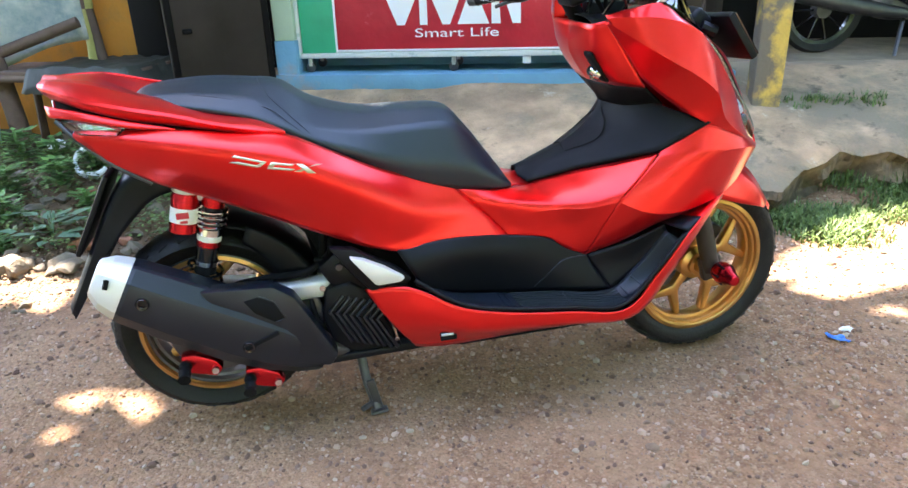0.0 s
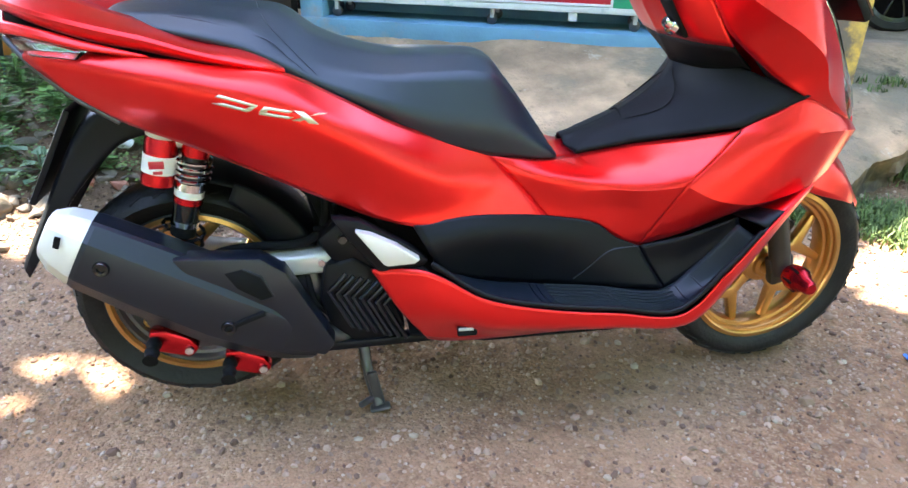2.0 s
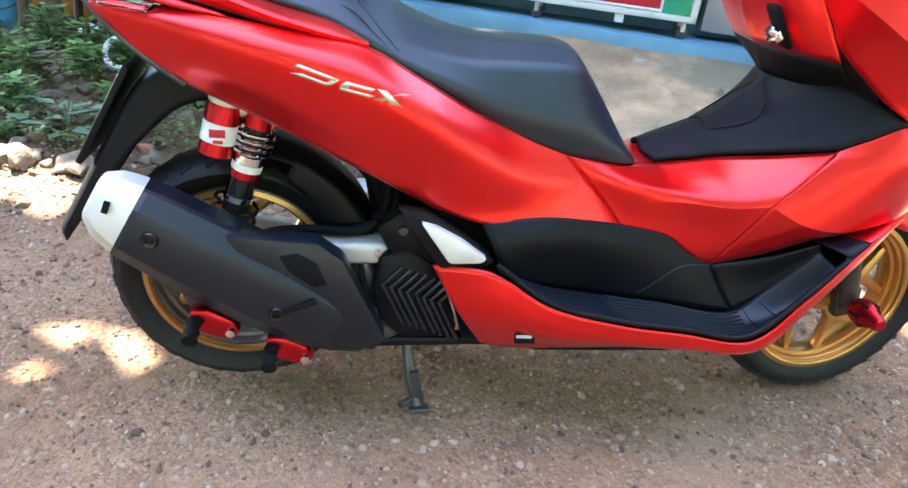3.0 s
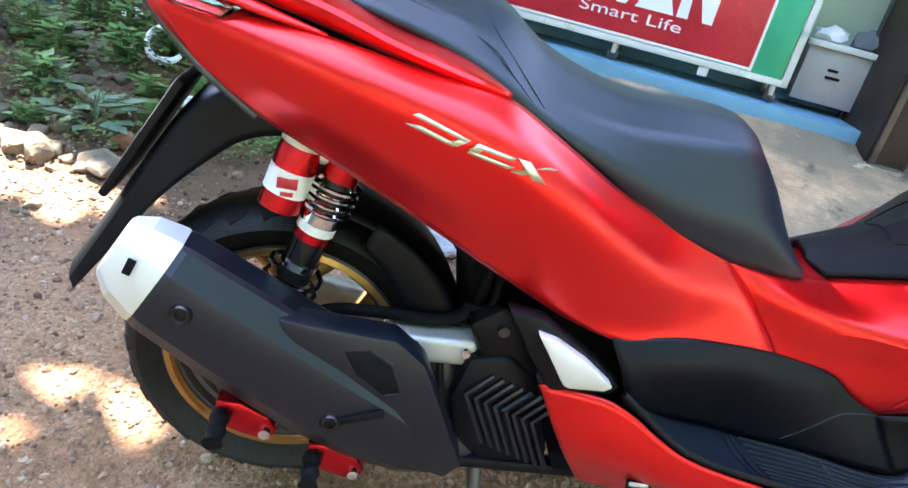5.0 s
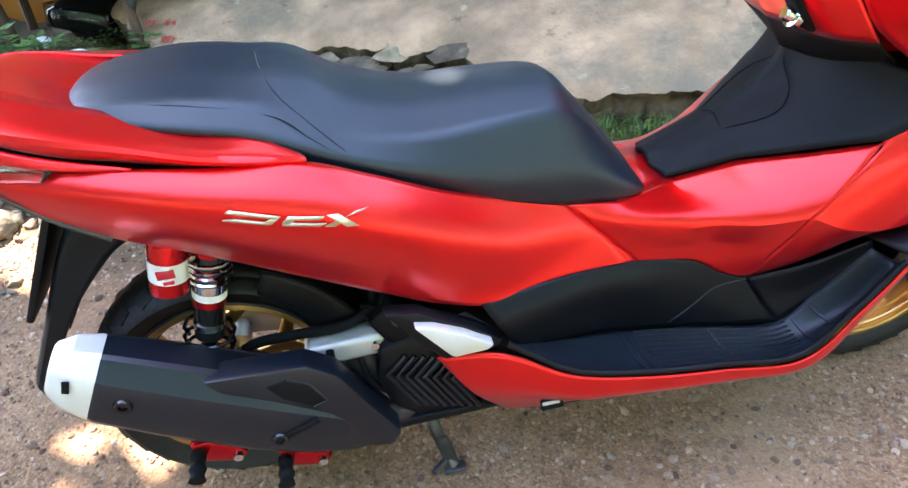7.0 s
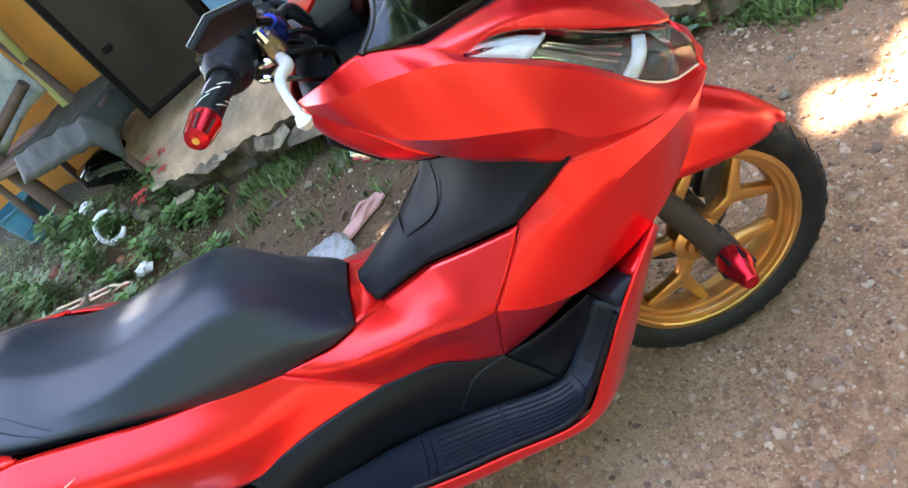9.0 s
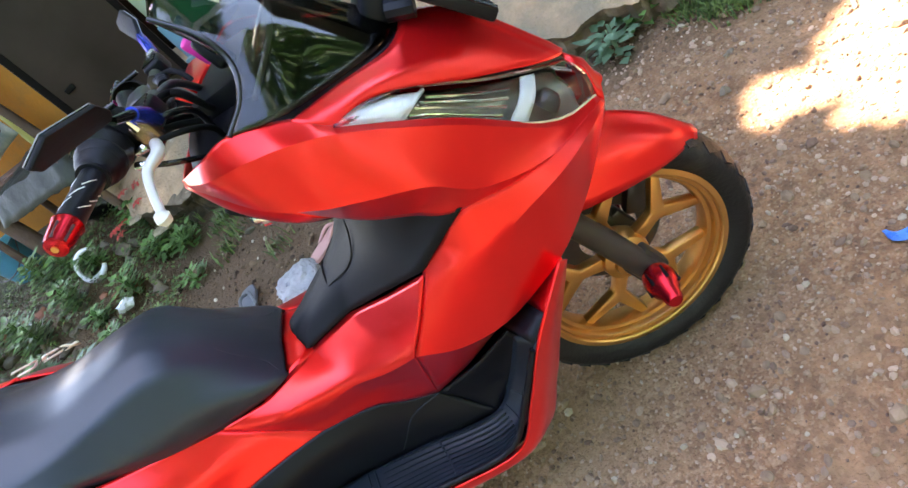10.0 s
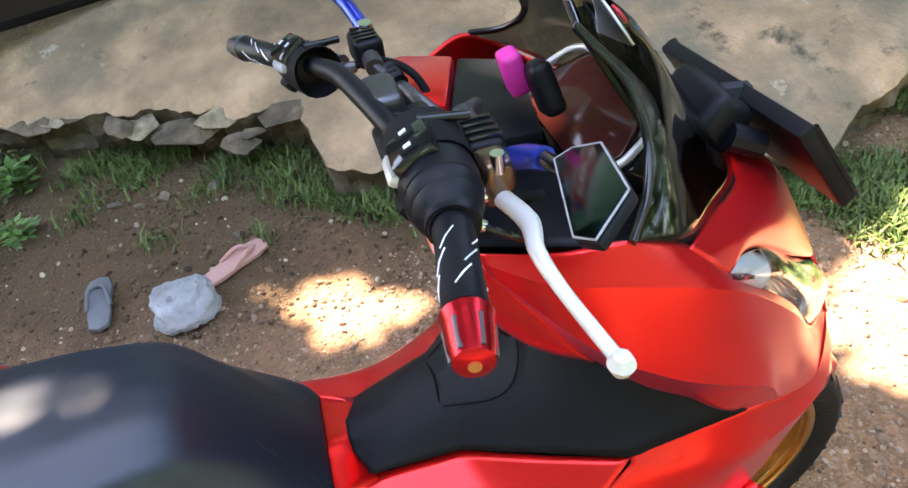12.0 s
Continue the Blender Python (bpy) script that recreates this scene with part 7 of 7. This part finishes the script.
# carpet of small leaves over the bank, uncountable
r6 = random.Random(16)
vs, fs = [], []
while len(fs) < 16000:
    x, y = r6.uniform(-1.9, -0.25), r6.uniform(1.15, 2.75)
    if noise.noise((x * 3.1, y * 3.1, 21)) + 0.35 * noise.noise((x * 9, y * 9, 5)) < 0.02 - 0.28 * (y > 1.7):
        continue
    h = 0.02 + 0.10 * r6.random() * max(0.2, 0.6 + noise.noise((x * 5, y * 5, 8)))
    a, ln = r6.random() * 6.283, r6.uniform(0.010, 0.024)
    d, up = Vector((math.cos(a), math.sin(a), 0)), Vector((0, 0, r6.uniform(-0.5, 0.5)))
    nn = Vector((-d.y, d.x, r6.uniform(-0.4, 0.4))) * ln * 0.42
    b = Vector((x, y, ground_z(x, y) + h))
    o = len(vs)
    vs += [tuple(b), tuple(b + (d + up) * ln * 0.5 + nn), tuple(b + (d + up) * ln), tuple(b + (d + up) * ln * 0.5 - nn)]
    fs += [(o, o + 1, o + 2), (o, o + 2, o + 3)]
me = bpy.data.meshes.new("ground_cover")
me.from_pydata(vs, [], fs)
me.materials.append(GRASS)
tagged(new("ground_cover", me), "small green leaves creeping over the rubble bank", "plants", kind="stuff")

# rubble bank behind the tail
for k in range(190):
    x, y = -0.42 - 1.25 * rnd.random(), 1.05 + 1.35 * rnd.random() ** 1.2
    s = rnd.uniform(0.02, 0.065) * (1.15 if y < 1.3 else 0.9)
    bm = rock_bm((s, s * rnd.uniform(0.6, 0.95), s * rnd.uniform(0.6, 0.9)), 60 + k, 0.8)
    bmesh.ops.transform(bm, matrix=Matrix.Translation((x, y, ground_z(x, y) + s * 0.25)) @ Matrix.Rotation(rnd.random() * 6, 4, "Z") @ Matrix.Rotation(rnd.uniform(-0.4, 0.4), 4, "X"), verts=bm.verts)
    mt = BRICK if k % 9 == 0 else STONE
    tagged(part("rubble_stone", bm, mt, None, "", 30), "broken red brick in the rubble bank" if k % 9 == 0 else "grey-brown stone in the rubble bank", "stone", "stones of the rubble bank")
for k in range(40):
    x, y = rnd.choice(((rnd.uniform(1.5, 3.4), rnd.uniform(0.15, 0.7)), (rnd.uniform(-0.1, 0.7), rnd.uniform(1.15, 1.7)), (rnd.uniform(-1.3, -0.5), rnd.uniform(0.7, 1.1))))
    s = rnd.uniform(0.012, 0.032)
    bm = rock_bm((s, s * 0.8, s * 0.7), 200 + k, 0.8)
    bmesh.ops.transform(bm, matrix=Matrix.Translation((x, y, ground_z(x, y) + s * 0.2)) @ Matrix.Rotation(rnd.random() * 6, 4, "Z"), verts=bm.verts)
    tagged(part("loose_stone", bm, STONE, None, "", 30), "loose stone lying on the dirt", "stone", "loose stones on the yard")


# slippers, bag, wrapper, ring
def slipper(at, yaw, mat, strap, label):
    m = Matrix.Translation(at) @ Matrix.Rotation(yaw, 4, "Z")
    root = thing("slipper", label, "slipper", "worn slippers on the dirt")
    o = [(0.115, 0.0), (0.105, 0.03), (0.06, 0.043), (0.0, 0.034), (-0.06, 0.032), (-0.105, 0.026), (-0.12, 0.0), (-0.105, -0.028), (-0.06, -0.032), (0.0, -0.030), (0.06, -0.036), (0.105, -0.026)]
    part("sole", prism_bm(o, m @ Matrix.Translation((0, 0, 0.008)), 0.016, 0.004), mat, root)
    for s in (-1, 1):
        part("strap", tube_bm([m @ Vector((0.07, 0, 0.016)), m @ Vector((0.03, s * 0.022, 0.036)), m @ Vector((-0.03, s * 0.033, 0.014))], 0.006, 8, 12), strap, root)


slipper((0.505, 1.110, 0.004), radians(35), SLIP_PINK, SLIP_PINK, "worn pink rubber slipper on the dirt")
slipper((0.115, 1.085, 0.004), radians(95), SLIP_GREY, SLIP_GREY, "worn grey rubber slipper on the dirt")
bm = bmesh.new()
bmesh.ops.create_icosphere(bm, subdivisions=4, radius=1)
for v in bm.verts:
    k = 1 + 0.28 * noise.noise(v.co * 1.4 + Vector((3, 0, 0))) + 0.09 * noise.noise(v.co * 4.5) + 0.05 * noise.noise(v.co * 11)
    v.co = Vector((v.co.x * 0.098 * k, v.co.y * 0.105 * k, max(0, 0.024 + v.co.z * 0.036 * k + 0.012 * noise.noise(v.co * 6))))
bmesh.ops.transform(bm, matrix=Matrix.Translation((0.362, 0.975, 0.0)), verts=bm.verts)
tagged(part("plastic_bag", bm, PLASTIC_BAG, None, "", 50), "crumpled white plastic bag on the dirt", "plastic bag")
bm = grid([[Vector((1.735 + 0.020 * u + 0.006 * noise.noise((u, v, 0)), -0.165 + 0.014 * v - 0.016 * u, 0.012 + 0.012 * noise.noise((u * 1.7, v * 1.7, 1)))) for u in np.linspace(-1, 1, 9)] for v in np.linspace(-1, 1, 7)])
wr = part("wrapper", bm, LITTER, None, "", 30)
sm = wr.modifiers.new("thickness", "SOLIDIFY")
sm.thickness = 0.003
tagged(wr, "crumpled blue wrapper on the dirt", "litter")
bm = lump_bm((0.022, 0.014, 0.012), 301)
bmesh.ops.transform(bm, matrix=Matrix.Translation((1.80, -0.125, 0.008)), verts=bm.verts)
tagged(part("paper_scrap", bm, WHITE), "small white paper scrap on the dirt", "litter")
pts = [Vector((-0.75 + 0.075 * math.cos(a), 2.02 + 0.045 * math.sin(a), ground_z(-0.75, 2.02) + 0.075 + 0.060 * math.sin(a))) for a in np.linspace(radians(40), radians(330), 26)]
tagged(tube("cracked_ring", pts, [0.006, 0.012, 0.014, 0.010, 0.016, 0.018, 0.010], WHITE, None, "", 10), "broken white plastic ring in the rubble", "scrap")
for (x, y) in ((-1.02, 2.45), (-0.55, 1.62)):
    bm = lump_bm((0.05, 0.035, 0.05), 310 + int(x * 10))
    bmesh.ops.transform(bm, matrix=Matrix.Translation((x, y, ground_z(x, y) + 0.06)), verts=bm.verts)
    tagged(part("crumpled_carton", bm, WHITE, None, "", 30), "crumpled white carton in the rubble", "litter")
# post, bucket, bamboo and hanging sheet at the corner of the house
tagged(tube("leaning_post", [(-1.22, 2.62, 0.0), (-1.28, 2.68, 0.55), (-1.36, 2.72, 1.2), (-1.38, 2.75, 2.0)], [0.055, 0.045, 0.04, 0.035], WOODPOST, None, "", 12, 16), "weathered brown post leaning by the wall", "post")
bk = thing("bucket", "blue plastic bucket at the foot of the wall", "bucket")
part("bucket_body", lathe_bm([(0.095, 0.0), (0.10, 0.004), (0.128, 0.24), (0.138, 0.246), (0.138, 0.255), (0.124, 0.255), (0.095, 0.012), (0.0, 0.010)], Matrix.Translation((-1.52, 2.78, 0.10)), 32), BUCKET, bk)
part("bucket_handle", tube_bm([(-1.65, 2.78, 0.34), (-1.62, 2.66, 0.25), (-1.52, 2.62, 0.22), (-1.42, 2.66, 0.25), (-1.39, 2.78, 0.34)], 0.004, 6, 16), STEEL, bk)
for k, (x, lean) in enumerate(((-0.98, 0.06), (-0.86, -0.10))):
    tagged(tube("bamboo_pole", [HM @ Vector(q) for q in ((x, 3.30, 0.1), (x + lean, 3.36, 1.1), (x + 2 * lean, 3.40, 2.2))], 0.03, BAMBOO if k == 0 else WOODPOST, None, "", 10, 14), "yellowed bamboo pole against the wall" if k == 0 else "brown pole against the wall", "pole")
cl = [[Vector((-1.75 + 0.93 * u, 2.74 + 0.03 * math.sin(u * 11) + 0.05 * v, 0.88 + 0.26 * u - 0.42 * v + 0.015 * math.sin(u * 9 + v))) for u in np.linspace(0, 1, 24)] for v in np.linspace(0, 1, 14)]
sh = sheet("hanging_sheet", cl, CLOTH, None, "", 0.006)
tagged(sh, "pale printed sheet draped over a rail", "sheet")
tagged(tube("rail_pole", [(-2.0, 2.70, 0.42), (-0.84, 2.69, 0.81)], 0.030, WOODPOST, None, "", 10), "brown rail carrying the sheet", "pole")
# rough bench of poles with a grey tarpaulin thrown over it, a black sack in its shade
bench = thing("stick_bench", "rough pole bench with boards under a grey tarpaulin", "bench")
BM_ = Matrix.Translation((-0.90, 2.66, 0)) @ Matrix.Rotation(radians(-20.7), 4, "Z")
for x, y in ((-0.42, -0.20), (0.42, -0.20), (-0.42, 0.20), (0.42, 0.20)):
    part("leg", tube_bm([BM_ @ Vector((x * 1.06, y, 0.05)), BM_ @ Vector((x, y, 0.56))], [0.026, 0.020], 9), WOODPOST, bench)
for y in (-0.20, 0.20):
    part("rail", tube_bm([BM_ @ Vector((-0.47, y, 0.545)), BM_ @ Vector((0.47, y, 0.545))], 0.020, 9), WOODPOST, bench)
for k in range(4):
    part("board", box_bm((0.92, 0.095, 0.018), BM_ @ Matrix.Translation((0.01 * (k % 2), -0.165 + 0.11 * k, 0.572)) @ Matrix.Rotation(0.03 * (k - 1.5), 4, "Z"), 0.004), WOODPOST, bench)
TARP = material("grey_tarpaulin", (0.030, 0.032, 0.023), 0.6, 0.0, 0.35, 9, 0.8, 14)
rows = []
for v in np.linspace(-0.30, 0.26, 22):
    r = []
    for u in np.linspace(-0.12, 0.58, 26):
        drop = max(0.0, u - 0.45) * 1.1 + max(0.0, -0.22 - v) * 1.4
        r.append(BM_ @ Vector((u - 0.4 * max(0.0, u - 0.45), v, 0.592 - drop + 0.022 * abs(noise.noise((u * 7, v * 7, 3))) + 0.01 * noise.noise((u * 19, v * 19, 1)))))
    rows.append(r)
tp = sheet("tarpaulin", rows, TARP, None, "", 0.004, 40)
tagged(tp, "crumpled grey tarpaulin thrown over the bench", "tarpaulin")
bm = lump_bm((0.17, 0.14, 0.17), 351, 0.9)
bmesh.ops.transform(bm, matrix=Matrix.Translation((-0.86, 2.68, ground_z(-0.86, 2.68) + 0.10)), verts=bm.verts)
tagged(part("sack", bm, GLOSS, None, "", 60), "black plastic sack under the bench", "sack")
struct(wbox("wall_foot", -1.7, -0.55, -0.22, -0.02, -0.3, 0.12, STONE, None, "", 0.03), "rough cement foot of the wall", "wall foot")

# ---- tree over the yard, out of view, whose crown dapples the light ----
# each lit patch on the yard: centre x, y and half sizes
PATCHES = ((-0.36, 0.140, 0.062, 0.030), (-0.42, -0.03, 0.056, 0.032), (-0.215, 0.075, 0.018, 0.026), (-0.29, -0.20, 0.050, 0.080), (-0.165, -0.07, 0.040, 0.018), (-0.72, 0.90, 0.26, 0.10), (-0.95, 1.03, 0.20, 0.10),
           (2.2, 0.28, 0.38, 0.24), (2.75, 0.38, 0.55, 0.36), (2.0, 0.05, 0.14, 0.09), (3.3, 0.45, 0.5, 0.42), (1.33, -0.38, 0.04, 0.07), (0.675, -0.387, -0.022, 0.0))
WEDGE = []                       # a three-cornered patch beside the slab: a point and the inward normal of each side
for (ax, ay), (bx, by) in (((0.60, 0.93), (0.80, 0.66)), ((0.80, 0.66), (1.04, 0.76)), ((1.04, 0.76), (0.60, 0.93))):
    ln = math.hypot(bx - ax, by - ay)
    WEDGE.append((ax, ay, -(by - ay) / ln, (bx - ax) / ln))
TREE_Z = 5.2
tree = thing("shade_tree", "broad leafy tree standing over the yard", "tree")
tb = tube_bm([(-4.8, 1.2, -0.1), (-4.7, 1.3, 1.5), (-4.4, 1.6, 3.2), (-3.8, 2.0, 4.6)], [0.30, 0.22, 0.18, 0.14], 14, 16)
part("trunk", tb, BARK, tree)
for q in ((-1.0, 2.5, 5.5), (1.5, 3.8, 5.6), (-1.5, 5.2, 5.6), (3.0, 3.0, 5.7), (0.5, 6.0, 5.6)):
    part("limb", tube_bm([(-4.2, 1.75, 4.0), ((q[0] - 4.2) / 2, (q[1] + 1.75) / 2, 5.1), q], [0.12, 0.07, 0.03], 10, 14), BARK, tree)
vs, fs = [], []
r9 = random.Random(9)
for k in range(27000):
    z = TREE_Z + 1.1 * r9.random()
    x, y = r9.uniform(-4.2, 4.6), r9.uniform(0.7, 8.2)
    g = Vector((x, y, z)) - SUN_DIR * (z / SUN_DIR.z)
    lit = False
    for (px, py, ax, ay) in PATCHES:
        if ((g.x - px) / (ax + 0.060)) ** 2 + ((g.y - py) / (ay + 0.060)) ** 2 < 1 + 0.7 * noise.noise((g.x * 14, g.y * 14, 1)):
            lit = True
            break
    edge_d = min((g.x - ax) * nx_ + (g.y - ay) * ny_ for ax, ay, nx_, ny_ in WEDGE)
    if lit or edge_d > -0.075:
        continue
    a, t1, t2 = r9.random() * 6.283, r9.uniform(-0.5, 0.5), r9.uniform(-0.5, 0.5)
    rot = Euler((t1, t2, a)).to_matrix()
    ln, w = r9.uniform(0.10, 0.17), r9.uniform(0.06, 0.10)
    o = len(vs)
    vs += [tuple(Vector((x, y, z)) + rot @ Vector(q)) for q in ((-ln, 0, 0), (0, -w, 0.01), (ln, 0, 0), (0, w, 0.01))]
    fs.append((o, o + 1, o + 2, o + 3))
# extra unseen leaves, added to keep the sun off the fairing's rear tips
for k in range(70):
    z = TREE_Z + 0.5 * r9.random()
    c = Vector((0.93, -0.22, 0.92)) + SUN_DIR * ((z - 0.92) / SUN_DIR.z)
    rot = Euler((r9.uniform(-0.5, 0.5), r9.uniform(-0.5, 0.5), r9.random() * 6.283)).to_matrix()
    c += Vector((r9.uniform(-0.13, 0.13), r9.uniform(-0.10, 0.10), 0))
    o = len(vs)
    vs += [tuple(c + rot @ Vector(q)) for q in ((-0.09, 0, 0), (0, -0.05, 0.01), (0.09, 0, 0), (0, 0.05, 0.01))]
    fs.append((o, o + 1, o + 2, o + 3))
me = bpy.data.meshes.new("crown")
me.from_pydata(vs, [], fs)
me.materials.append(TREE_LEAF)
cr = new("crown", me)
cr.parent = tree
tagged(cr, kind="stuff")


# ---- belt of trees and bushes round the far sides of the yard ----
vs, fs = [], []
r10 = random.Random(10)
for k in range(17000):
    a = radians(r10.uniform(168, 372))
    rad = r10.uniform(6.5, 9.5)
    top = 7.0 + 2.2 * noise.noise((math.cos(a) * 3, math.sin(a) * 3, 0))
    x, y, z = 0.8 + rad * math.cos(a), 1.0 + rad * math.sin(a), top * r10.random() ** 0.8
    rot = Euler((r10.random() * 6.28, r10.random() * 6.28, r10.random() * 6.28)).to_matrix()
    ln, w = r10.uniform(0.15, 0.32), r10.uniform(0.08, 0.16)
    o = len(vs)
    vs += [tuple(Vector((x, y, z)) + rot @ Vector(q)) for q in ((-ln, 0, 0), (0, -w, 0.02), (ln, 0, 0), (0, w, 0.02))]
    fs.append((o, o + 1, o + 2, o + 3))
me = bpy.data.meshes.new("far_bushes")
me.from_pydata(vs, [], fs)
me.materials.append(TREE_LEAF)
tagged(new("far_bushes", me), "belt of dark green bushes and trees round the yard", "bushes", kind="stuff")
